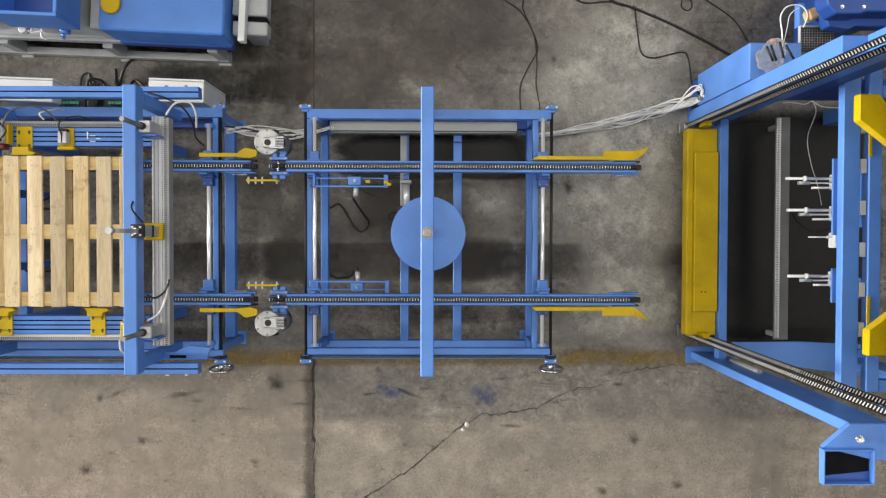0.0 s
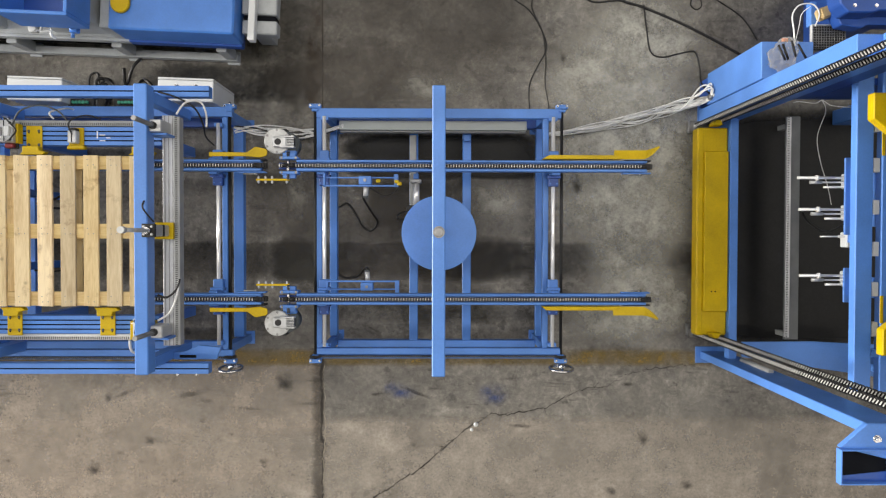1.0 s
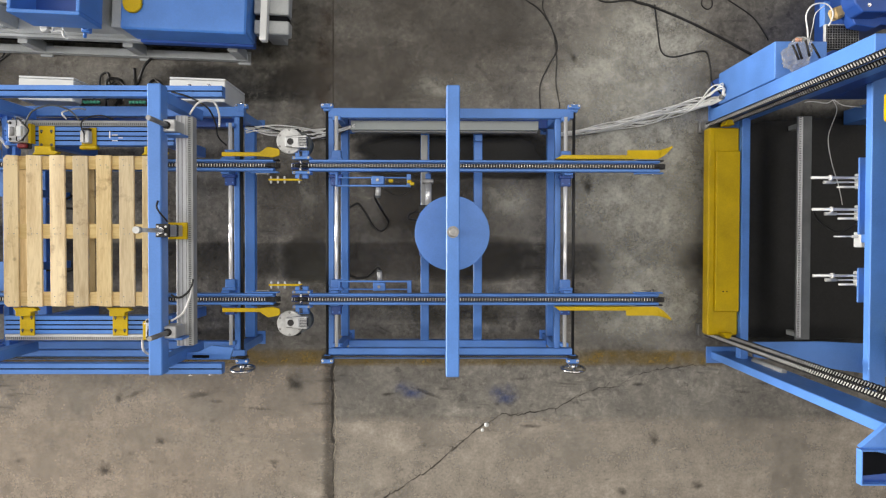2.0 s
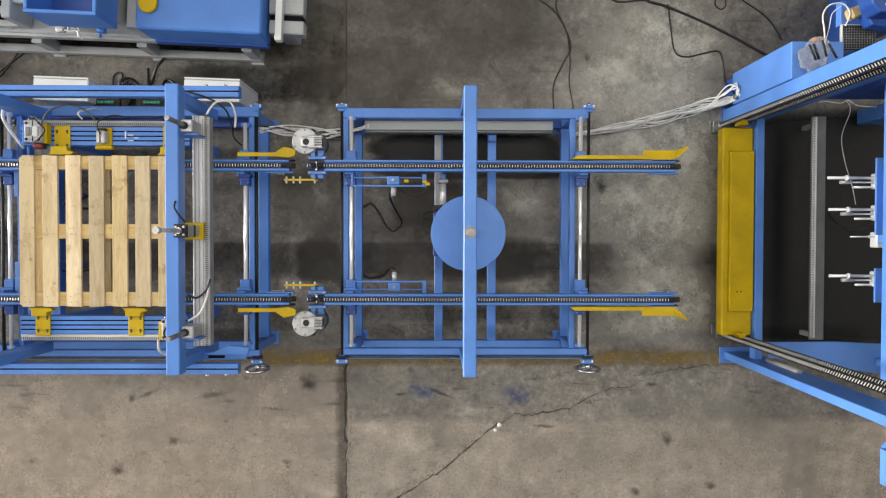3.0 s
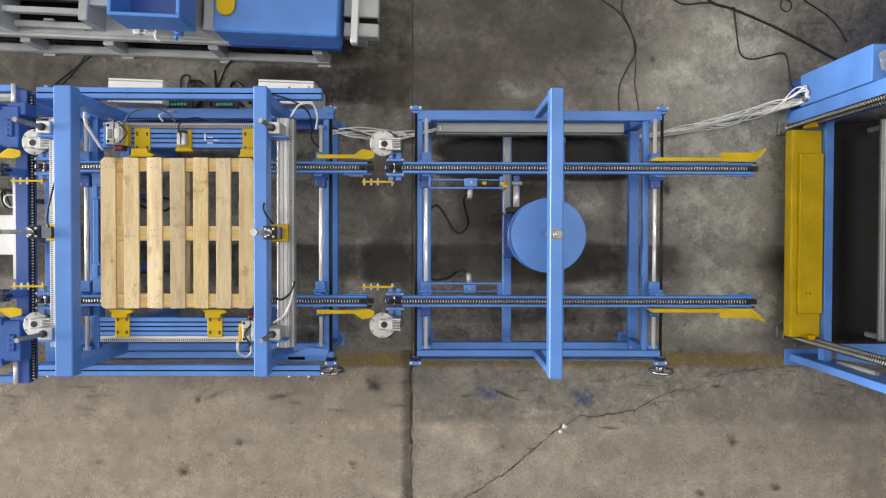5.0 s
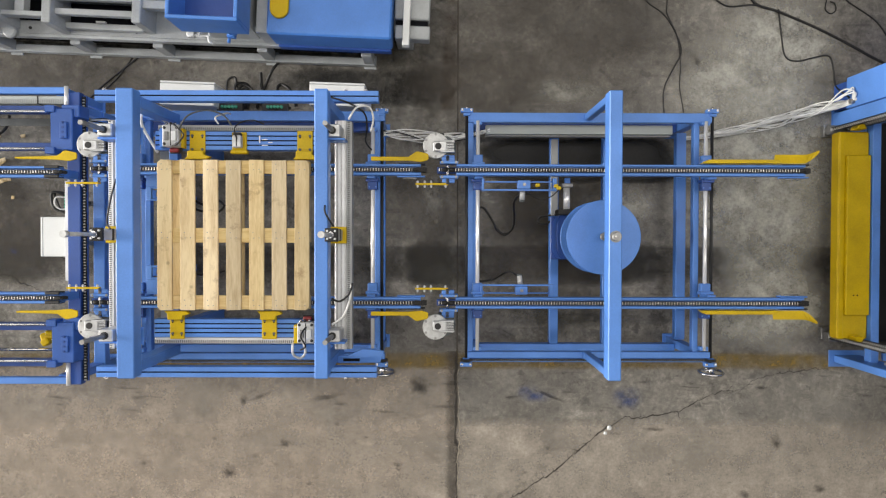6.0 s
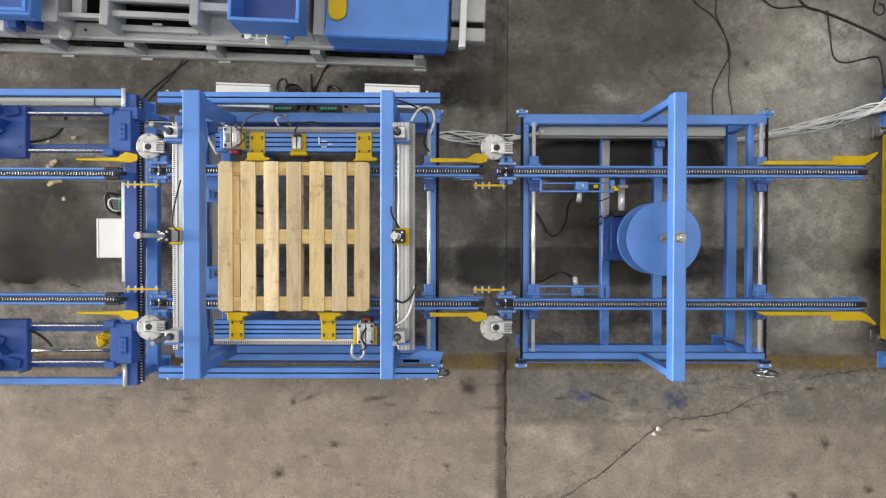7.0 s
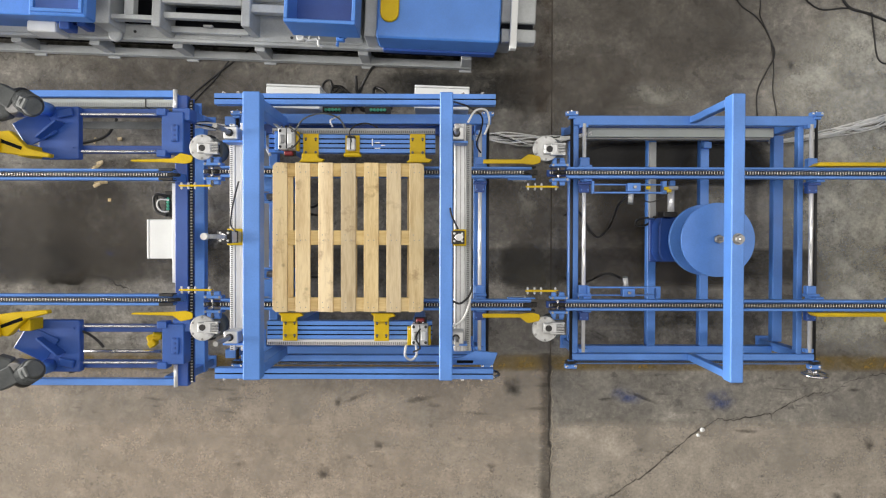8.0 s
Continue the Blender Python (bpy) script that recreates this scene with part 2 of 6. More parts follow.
BAG = material("clear_plastic_bag", (0.62, 0.62, 0.60), 0.18, 0, 0.12, 14, 60, 0.6)
BAG.node_tree.nodes["Principled BSDF"].inputs["Alpha"].default_value = 0.28
ORANGE = material("orange_plastic", (0.75, 0.22, 0.05), 0.4, 0, 0.1, 10, 60, 0.05)
WOOD = wood_material("pale_pine_board", (0.80, 0.645, 0.385), (0.56, 0.405, 0.21), "Y")
WOODX = wood_material("pale_pine_crossboard", (0.75, 0.60, 0.33), (0.55, 0.39, 0.185), "X")
CONCRETE = concrete_material("worn_concrete")
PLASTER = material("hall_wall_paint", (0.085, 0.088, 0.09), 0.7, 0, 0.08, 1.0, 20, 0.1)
JOINT = material("joint_filler", (0.10, 0.085, 0.068), 0.9, 0, 0.2, 10, 60, 0.2)
PALEFILL = material("pale_joint_filler", (0.36, 0.32, 0.26), 0.9, 0, 0.2, 10, 60, 0.2)
CRACKED = material("crack_dirt", (0.042, 0.037, 0.032), 0.9, 0, 0.2, 10, 60, 0.2)
LINE = worn_material("worn_yellow_line", (0.27, 0.185, 0.045), 0.66, 4.0, 0.14, 0.6, 0.30)
RUST = worn_material("rusty_floor_stain", (0.10, 0.052, 0.02), 0.7, 5.0)
STAIN = worn_material("dark_oil_stain", (0.020, 0.019, 0.018), 0.9, 6.0, 0.16, 0.6, 0.36)
SHADEBAND = worn_material("dark_shade_band", (0.026, 0.024, 0.023), 0.62, 2.2, 0.3, 0.5, 0.14)
AISLE = worn_material("light_painted_concrete", (0.48, 0.425, 0.36), 0.78, 1.6, 0.25, 0.5, 0.2)
GRIMESHADE = worn_material("grime_and_shade", (0.014, 0.014, 0.014), 0.80, 3.0, 0.22, 0.5, 0.16)
DARKFLOOR = worn_material("near_black_floor", (0.012, 0.012, 0.012), 0.96, 3.0, 0.12, 0.5, 0.06)
PALE = worn_material("pale_patch_concrete", (0.46, 0.45, 0.40), 0.90, 5.0, 0.13, 0.5, 0.30)
FAINT = worn_material("darker_concrete_tone", (0.060, 0.056, 0.044), 0.58, 3.2, 0.13, 0.45, 0.34)
WARM = worn_material("warm_pale_concrete", (0.47, 0.40, 0.33), 0.62, 2.2, 0.2, 0.5, 0.26)
DULLBROWN = worn_material("dull_brown_concrete", (0.070, 0.060, 0.050), 0.60, 2.5, 0.3, 0.5, 0.05)
BLUESTAIN = worn_material("blue_paint_stain", (0.035, 0.07, 0.22), 0.8, 10.0)

# ---- building blocks ----
ORIGIN = {}


def thing(name, x, y, z, label, category, group="", kind=""):
    ob = new(name)
    ob.location = (x, y, z)
    ob.empty_display_size = 0.1
    ORIGIN[ob] = Vector((x, y, z))
    return tagged(ob, label, category, group, kind)


def part(name, bm, mats, parent=None, label=""):
    """Links a bmesh in world coordinates as one mesh object under a thing or a part."""
    base = ORIGIN.get(parent, Vector((0, 0, 0)))
    me = bpy.data.meshes.new(name)
    bmesh.ops.translate(bm, verts=bm.verts, vec=-base)
    bm.to_mesh(me)
    bm.free()
    for m in (mats if isinstance(mats, (list, tuple)) else [mats]):
        me.materials.append(m)
    ob = new(name, me)
    if parent:
        ob.parent = parent
    ORIGIN[ob] = base
    return tagged(ob, label) if label else ob


def single(name, bm, mats, label, category, group="", kind=""):
    """A thing of one mesh, with its origin at the middle of its underside."""
    lo = [min(v.co[i] for v in bm.verts) for i in range(3)]
    hi = [max(v.co[i] for v in bm.verts) for i in range(3)]
    base = Vector(((lo[0] + hi[0]) / 2, (lo[1] + hi[1]) / 2, lo[2]))
    bmesh.ops.translate(bm, verts=bm.verts, vec=-base)
    me = bpy.data.meshes.new(name)
    bm.to_mesh(me)
    bm.free()
    for m in (mats if isinstance(mats, (list, tuple)) else [mats]):
        me.materials.append(m)
    ob = new(name, me)
    ob.location = base
    ORIGIN[ob] = base
    return tagged(ob, label, category, group, kind)


def merge(bm, other, mi=0, smooth=False):
    for f in other.faces:
        f.material_index, f.smooth = mi, smooth
    me = bpy.data.meshes.new("scrap")
    other.to_mesh(me)
    other.free()
    bm.from_mesh(me)
    bpy.data.meshes.remove(me)
    return bm


def box(x0, x1, y0, y1, z0, z1, bev=0.004, bm=None, mi=0, turn=None):
    """A box with chamfered edges, turned about its middle by turn (degrees x, y, z)."""
    b = bmesh.new()
    sx, sy, sz = abs(x1 - x0), abs(y1 - y0), abs(z1 - z0)
    bmesh.ops.create_cube(b, size=1, matrix=Matrix.Diagonal((sx, sy, sz, 1)))
    bev = min(bev, 0.3 * min(sx, sy, sz))
    if bev > 0.0004:
        bmesh.ops.bevel(b, geom=b.edges[:], offset=bev, segments=1, affect="EDGES")
    m = pose((x0 + x1) / 2, (y0 + y1) / 2, (z0 + z1) / 2, *(turn or (0, 0, 0)))
    bmesh.ops.transform(b, matrix=m, verts=b.verts)
    return merge(bm if bm is not None else bmesh.new(), b, mi)


def cyl(p0, p1, r, seg=18, r2=None, bm=None, mi=0, bev=0.0):
    b = bmesh.new()
    p0, p1 = Vector(p0), Vector(p1)
    bmesh.ops.create_cone(b, cap_ends=True, segments=seg, radius1=r, radius2=r if r2 is None else r2, depth=(p1 - p0).length)
    if bev:
        bmesh.ops.bevel(b, geom=[e for e in b.edges if len(e.link_faces) == 2 and any(len(f.verts) > 4 for f in e.link_faces)], offset=bev, segments=2, affect="EDGES")
    m = Matrix.Translation((p0 + p1) / 2) @ (p1 - p0).to_track_quat("Z", "Y").to_matrix().to_4x4()
    bmesh.ops.transform(b, matrix=m, verts=b.verts)
    for f in b.faces:
        f.smooth = len(f.verts) == 4
        f.material_index = mi
    me = bpy.data.meshes.new("scrap")
    b.to_mesh(me)
    b.free()
    out = bm if bm is not None else bmesh.new()
    out.from_mesh(me)
    bpy.data.meshes.remove(me)
    return out


def prism(outline, z0, z1, bev=0.003, bm=None, mi=0):
    """A plate: an outline in x, y, raised from z0 to z1."""
    b = bmesh.new()
    f = b.faces.new([b.verts.new((x, y, z0)) for x, y in outline])
    up = bmesh.ops.extrude_face_region(b, geom=[f])
    bmesh.ops.translate(b, verts=[v for v in up["geom"] if isinstance(v, bmesh.types.BMVert)], vec=(0, 0, z1 - z0))
    bmesh.ops.recalc_face_normals(b, faces=b.faces)
    bev = min(bev, 0.3 * abs(z1 - z0))
    if bev > 0.0004:
        bmesh.ops.bevel(b, geom=b.edges[:], offset=bev, segments=1, affect="EDGES")
    return merge(bm if bm is not None else bmesh.new(), b, mi)


def sweep(points, r, seg=8, bm=None, mi=0, fine=6):
    """A round cable along smoothed points."""
    pts = [Vector(p) for p in points]
    path = []
    for i in range(len(pts) - 1):
        a, b, c, d = pts[max(i - 1, 0)], pts[i], pts[i + 1], pts[min(i + 2, len(pts) - 1)]
        for k in range(fine):
            t = k / fine
            path.append(0.5 * (2 * b + (c - a) * t + (2 * a - 5 * b + 4 * c - d) * t * t + (3 * b - a - 3 * c + d) * t ** 3))
    path.append(pts[-1])
    out = bm if bm is not None else bmesh.new()
    rings = []
    for i, p in enumerate(path):
        way = (path[min(i + 1, len(path) - 1)] - path[max(i - 1, 0)]).normalized()
        side = way.cross(Vector((0, 0, 1)))
        side = side.normalized() if side.length > 1e-3 else Vector((1, 0, 0))
        up = side.cross(way)
        rings.append([out.verts.new(p + r * (math.cos(a) * side + math.sin(a) * up)) for a in (2 * math.pi * k / seg for k in range(seg))])
    for a, b in zip(rings, rings[1:]):
        for k in range(seg):
            f = out.faces.new((a[k], a[(k + 1) % seg], b[(k + 1) % seg], b[k]))
            f.smooth, f.material_index = True, mi
    for ring in (rings[0], rings[-1]):
        f = out.faces.new(ring)
        f.material_index = mi
    return out


def chain(p0, p1, width, pitch, up=(0, 0, 1), pin=0.135):
    """A roller chain from p0 to p1: dark side plates, pale rollers."""
    p0, p1, up = Vector(p0), Vector(p1), Vector(up)
    way = (p1 - p0).normalized()
    side = way.cross(up).normalized()
    n = max(2, int((p1 - p0).length / pitch))
    step = (p1 - p0) / n
    verts, faces, mats = [], [], []

    def brick(c, a, b, h, mi):
        i = len(verts)
        for s in ((-1, -1, -1), (1, -1, -1), (1, 1, -1), (-1, 1, -1), (-1, -1, 1), (1, -1, 1), (1, 1, 1), (-1, 1, 1)):
            verts.append(c + s[0] * a * way + s[1] * b * side + s[2] * h * up)
        for q in ((0, 3, 2, 1), (4, 5, 6, 7), (0, 1, 5, 4), (1, 2, 6, 5), (2, 3, 7, 6), (3, 0, 4, 7)):
            faces.append([i + k for k in q])
            mats.append(mi)

    def roller(c, r, half, mi):
        i = len(verts)
        for s in (-1, 1):
            for k in range(8):
                a = math.pi * k / 4
                verts.append(c + s * half * side + r * (math.cos(a) * way + math.sin(a) * up))
        for k in range(8):
            faces.append([i + k, i + (k + 1) % 8, i + 8 + (k + 1) % 8, i + 8 + k])
            mats.append(mi)
        faces.append([i + k for k in range(8)][::-1])
        faces.append([i + 8 + k for k in range(8)])
        mats.extend((mi, mi))

    for k in range(n):
        c = p0 + step * (k + 0.5)
        off = width * (0.42 if k % 2 else 0.54)
        for s in (-1, 1):
            brick(c + s * off * side, pitch * 0.60, width * 0.045, pitch * 0.30, 0)
        brick(c - up * pitch * 0.2, pitch * 0.5, width * 0.37, pitch * 0.06, 0)
        roller(p0 + step * k, pitch * pin, width * 0.36, 1)
    me = bpy.data.meshes.new("scrap")
    me.from_pydata([tuple(v) for v in verts], [], faces)
    me.polygons.foreach_set("material_index", mats)
    bm = bmesh.new()
    bm.from_mesh(me)
    bpy.data.meshes.remove(me)
    return bm


def bolt(x, y, z, r=0.008, h=0.008, bm=None, mi=0):
    cyl((x, y, z - 0.002), (x, y, z + 0.002), r * 1.5, 14, bm=bm, mi=mi) if bm is not None else None
    return cyl((x, y, z), (x, y, z + h), r, 6, bm=bm, mi=mi)


def profile(x0, x1, y0, y1, z0, z1, slots, bm=None):
    """A slotted machine profile along x: one extrusion with dark grooves in its top."""
    w, gap, deep = (y1 - y0) / (slots + 1), 0.009, 0.014
    line = [(y0, z0, 0), (y1, z0, 0), (y1, z1 - 0.002, 0), (y1 - 0.002, z1, 0)]
    for k in range(slots, 0, -1):
        c = y0 + k * w
        line += [(c + gap / 2, z1, 1), (c + gap / 2, z1 - deep, 1), (c - gap / 2, z1 - deep, 1), (c - gap / 2, z1, 0)]
    line += [(y0 + 0.002, z1, 0), (y0, z1 - 0.002, 0)]
    b = bmesh.new()
    rows = [[b.verts.new((x, y, z)) for y, z, m in line] for x in (x0, x1)]
    n = len(line)
    for k in range(n):
        f = b.faces.new((rows[0][k], rows[0][(k + 1) % n], rows[1][(k + 1) % n], rows[1][k]))
        f.material_index = line[k][2]
    b.faces.new(rows[0])
    b.faces.new(rows[1])
    bmesh.ops.recalc_face_normals(b, faces=b.faces)
    return b


def trunking(x0, x1, y0, y1, z0, z1, along, bm=None):
    """Slotted wiring duct: a closed base with rows of upright fingers and a lid."""
    bm = bm if bm is not None else bmesh.new()
    box(x0, x1, y0, y1, z0, z1, 0.002, bm, 0)
    n = int((x1 - x0 if along == "x" else y1 - y0) / 0.0135)
    for k in range(n):
        if along == "x":
            c = x0 + (k + 0.5) * (x1 - x0) / n
            box(c - 0.003, c + 0.003, y0 + 0.004, y0 + 0.55 * (y1 - y0), z1 - 0.002, z1 + 0.0015, 0, bm, 1)
        else:
            c = y0 + (k + 0.5) * (y1 - y0) / n
            box(x0 + 0.004, x0 + 0.55 * (x1 - x0), c - 0.003, c + 0.003, z1 - 0.002, z1 + 0.0015, 0, bm, 1)
    return bm

# ---- the hall ----
tagged(single("floor", box(-34, -1.101, -9, 9, -0.15, 0, 0, box(-1.089, 13, -9, 9, -0.15, 0, 0)), CONCRETE, "worn grey concrete slab floor with stains", "floor", kind="structure"))
tagged(single("floor_joint", box(-1.101, -1.089, -9, 9, -0.15, -0.0015, 0), JOINT, "dirt-filled expansion joint in the concrete", "floor joint", kind="structure"))
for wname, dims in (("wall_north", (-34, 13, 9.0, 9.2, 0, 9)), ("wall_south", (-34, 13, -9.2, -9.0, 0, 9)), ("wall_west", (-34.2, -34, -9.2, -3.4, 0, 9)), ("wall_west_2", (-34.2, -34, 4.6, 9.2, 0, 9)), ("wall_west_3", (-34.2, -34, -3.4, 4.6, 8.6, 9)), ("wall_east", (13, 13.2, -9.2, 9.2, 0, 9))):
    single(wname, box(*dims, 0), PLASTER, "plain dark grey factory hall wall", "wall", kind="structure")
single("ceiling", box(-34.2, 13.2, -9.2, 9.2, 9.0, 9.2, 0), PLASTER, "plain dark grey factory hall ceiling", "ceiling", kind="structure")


def floor_patch(name, outline, z, mat, label, category, soft=0.5, rings=6):
    """A thin patch of stain, tone and painted shade, with an uneven outline that fades towards its rim."""
    cx, cy = sum(p[0] for p in outline) / len(outline), sum(p[1] for p in outline) / len(outline)
    bm = bmesh.new()
    lay = bm.verts.layers.float.new("fade")
    rows = []
    for k in range(rings + 1):
        f = k / rings
        row = []
        for x, y in outline:
            v = bm.verts.new((cx + (x - cx) * f * 0.999 + 1e-5 * k, cy + (y - cy) * f, z))
            v[lay] = max(0.0, min(1.0, (1 - f) / soft))
            row.append(v)
        rows.append(row)
    n = len(outline)
    for a, b in zip(rows[1:], rows[2:]):
        for k in range(n):
            bm.faces.new((a[k], a[(k + 1) % n], b[(k + 1) % n], b[k]))
    bm.faces.new(rows[1])
    for v in rows[0]:
        bm.verts.remove(v)
    return single(name, bm, mat, label, category, kind="structure")


def blob(cx, cy, rx, ry, turn=0.0, n=18, seed=0):
    rnd = random.Random(seed)
    out = []
    for k in range(n):
        a = 2 * math.pi * k / n
        r = 1 + rnd.uniform(-0.17, 0.17)
        x, y = rx * r * math.cos(a), ry * r * math.sin(a)
        out.append((cx + x * math.cos(turn) - y * math.sin(turn), cy + x * math.sin(turn) + y * math.cos(turn)))
    return out


def stripe(name, x0, x1, y0, y1, z, mat, label, category, rims=(0.25, 0.75)):
    """A long painted band, faded at both edges."""
    bm = bmesh.new()
    lay = bm.verts.layers.float.new("fade")
    n = max(4, int(max(x1 - x0, y1 - y0) / 0.15))
    rows = []
    for k in range(n + 1):
        row = []
        for f, a in ((0, 0), (rims[0], 1), (rims[1], 1), (1, 0)):
            if x1 - x0 > y1 - y0:
                v = bm.verts.new((x0 + (x1 - x0) * k / n, y0 + (y1 - y0) * f, z))
            else:
                v = bm.verts.new((x0 + (x1 - x0) * f, y0 + (y1 - y0) * k / n, z))
            v[lay] = a
            row.append(v)
        rows.append(row)
    for a, b in zip(rows, rows[1:]):
        for k in range(3):
            bm.faces.new((a[k], a[k + 1], b[k + 1], b[k]))
    bmesh.ops.recalc_face_normals(bm, faces=bm.faces)
    return single(name, bm, mat, label, category, kind="structure")


# brighter light over the aisle is put into a paler floor colour
stripe("floor_aisle", -9.0, 5.0, -3.6, -1.40, 0.0012, AISLE, "aisle of the concrete floor, painted paler for the light on it", "floor aisle", (0.1, 0.96))
stripe("floor_aisle", -7.5, -1.12, -1.62, -0.84, 0.0014, WARM, "warm pale strip of the concrete floor", "floor aisle", (0.15, 0.8))
stripe("floor_aisle", -9.0, -2.2, -3.4, -1.25, 0.0013, WARM, "warm pale strip of the concrete floor", "floor aisle", (0.15, 0.8))
# long band of shade across the hall, painted onto the floor
stripe("floor_track", -6.4, 3.2, -0.27, 0.06, 0.0016, SHADEBAND, "dark band of shade painted along the concrete under the conveyors", "floor track", (0.25, 0.93))
# dark patches: shade painted under tray and table, oil in the cutting station
for x0, x1, y0, y1, lab in ((-0.94, 0.80, 0.58, 0.97, "floor painted dark for the shade below the wiring tray"), (-5.85, -5.0, -0.29, 0.50, "oily dark floor inside the cutting station"), (-0.40, 0.62, -0.30, 0.12, "floor painted dark for the shade behind the lifting table"), (-0.72, 0.0, 0.15, 0.58, "floor painted dark for the shade beside the lifting table"), (-1.55, -1.12, -0.30, 0.10, "dark floor between the stations"), (-2.6, -1.14, 1.2, 1.56, "dark floor in front of the machine bed")):
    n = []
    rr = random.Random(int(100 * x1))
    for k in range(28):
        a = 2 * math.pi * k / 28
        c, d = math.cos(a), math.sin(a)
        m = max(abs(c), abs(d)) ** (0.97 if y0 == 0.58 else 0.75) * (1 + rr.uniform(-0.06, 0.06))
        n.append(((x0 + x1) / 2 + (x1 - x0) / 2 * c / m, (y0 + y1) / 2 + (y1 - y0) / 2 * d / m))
    floor_patch("floor_grime", n, 0.0022 + 0.0001 * (x1 > 0) + 0.0002 * (y1 > 1), DARKFLOOR if y0 == 0.58 else GRIMESHADE, lab, "grime", 0.15 if y0 == 0.58 else 0.35, 8)
# patches of paler tone; the one by the fork beam lightens its shade
for k, (sx, sy, rx, ry) in enumerate(((1.35, 0.60, 0.62, 0.66), (1.40, 1.40, 0.75, 0.55), (1.35, -0.55, 0.55, 0.28), (-3.6, -1.95, 1.9, 0.42), (-4.3, -1.65, 1.1, 0.35), (1.50, -0.12, 0.42, 0.3), (1.72, 0.35, 0.28, 0.6), (-1.9, -1.8, 0.8, 0.35), (0.35, 0.40, 0.25, 0.2), (1.55, 0.80, 0.80, 0.85), (1.45, 0.35, 0.65, 0.55), (1.62, -0.45, 0.55, 0.40), (1.6, 1.75, 0.60, 0.45), (-0.2, 1.35, 0.35, 0.12), (-1.30, 0.45, 0.10, 0.3))):
    floor_patch("floor_scuff", blob(sx, sy, rx, ry, 0.0, 22, 40 + k), 0.0030 + 0.0001 * k, WARM if sy < -1.4 else PALE, "pale patch of the concrete floor", "floor patch", 0.6)
# patches that lower the floor's tone locally
for k, (sx, sy, rx, ry) in enumerate(((-1.45, 1.55, 0.42, 0.75), (-1.25, -0.1, 0.25, 0.5), (-0.30, 0.35, 0.60, 0.42), (-5.15, 0.2, 0.75, 0.55), (-4.9, 0.1, 0.5, 0.5), (-0.2, -0.5, 0.75, 0.2))):
    floor_patch("floor_damp", blob(sx, sy, rx, ry, 0.0, 24, 70 + k), 0.0024 + 0.0001 * k, FAINT, "darker patch of the concrete floor", "floor patch", 0.5)
for k, (sx, sy, rx, ry) in enumerate(((-0.25, 1.85, 1.35, 0.80), (-0.9, 1.35, 0.75, 0.40), (-5.2, 0.2, 1.2, 0.62), (-1.32, 0.50, 0.42, 0.60), (-4.3, 1.35, 1.6, 0.35), (-0.3, 0.15, 0.85, 0.80))):
    floor_patch("floor_dirt", blob(sx, sy, rx, ry, 0.0, 26, 90 + k), 0.0046 + 0.0001 * k, DULLBROWN, "dull brown patch of the concrete floor", "floor patch", 0.55)
# near-black coat over the lift's whole footprint
floor_patch("floor_grime", [(2.12, -0.80), (2.5, -0.86), (3.0, -0.88), (3.7, -0.86), (3.75, 0.1), (3.7, 1.25), (3.0, 1.22), (2.5, 1.2), (2.14, 1.12), (2.10, 0.5), (2.11, -0.2)], 0.0029, DARKFLOOR, "dark floor inside the pallet lift", "grime", 0.1, 8)
stripe("floor_line", -5.6, 2.2, -1.0, -0.84, 0.003, LINE, "worn yellow marking line on the concrete", "floor line")
stripe("floor_line", -1.24, -1.09, 1.2, 3.4, 0.003, RUST, "rust-brown worn line beside the floor joint", "floor line")


def floor_crack(points, width, seed, branches=0.0, mat=None, z=0.002, label="jagged dark crack across the concrete floor", category="crack"):
    """A ragged groove of dirt of changing width, with short side branches."""
    rnd = random.Random(seed)
    bm = bmesh.new()

    def run(way, wide, end):
        pts, drift = [], 0.0
        for p, q in zip(way, way[1:]):
            n = max(2, int(math.dist(p, q) / 0.018))
            for k in range(n):
                t = k / n
                drift = 0.72 * drift + rnd.uniform(-0.013, 0.013)
                pts.append((p[0] + (q[0] - p[0]) * t + drift * 0.7, p[1] + (q[1] - p[1]) * t + drift))
        pts.append(way[-1])
        rows, thick = [], 0.5
        for k, p in enumerate(pts):
            q, o = pts[min(k + 1, len(pts) - 1)], pts[max(k - 1, 0)]
            d = Vector((q[0] - o[0], q[1] - o[1]))
            thick = 0.72 * thick + 0.28 * rnd.uniform(0.0, 1.5) ** 2
            f = wide * (0.12 + thick) * (1 - end * k / len(pts))
            d = Vector((-d.y, d.x)).normalized() * f
            u, w = rnd.uniform(0.4, 1.3), rnd.uniform(0.4, 1.3)
            rows.append((bm.verts.new((p[0] + d.x * u, p[1] + d.y * u, z)), bm.verts.new((p[0] - d.x * w, p[1] - d.y * w, z))))
        for p, q in zip(rows, rows[1:]):
            bm.faces.new((p[0], p[1], q[1], q[0]))
        return pts

    main = run(points, width, 0.5)
    for p in main[3:-3]:
        if rnd.random() < branches:
            g, m = rnd.uniform(0, 6.28), rnd.uniform(0.03, 0.11)
            run([p, (p[0] + m * math.cos(g), p[1] + 0.6 * m * math.sin(g))], width * 0.45, 1.0)
    bmesh.ops.recalc_face_normals(bm, faces=bm.faces)
    for f in bm.faces:
        if f.normal.z < 0:
            f.normal_flip()
    return single("floor_crack" if mat is None else "floor_joint", bm, mat or CRACKED, label, category, kind="structure")


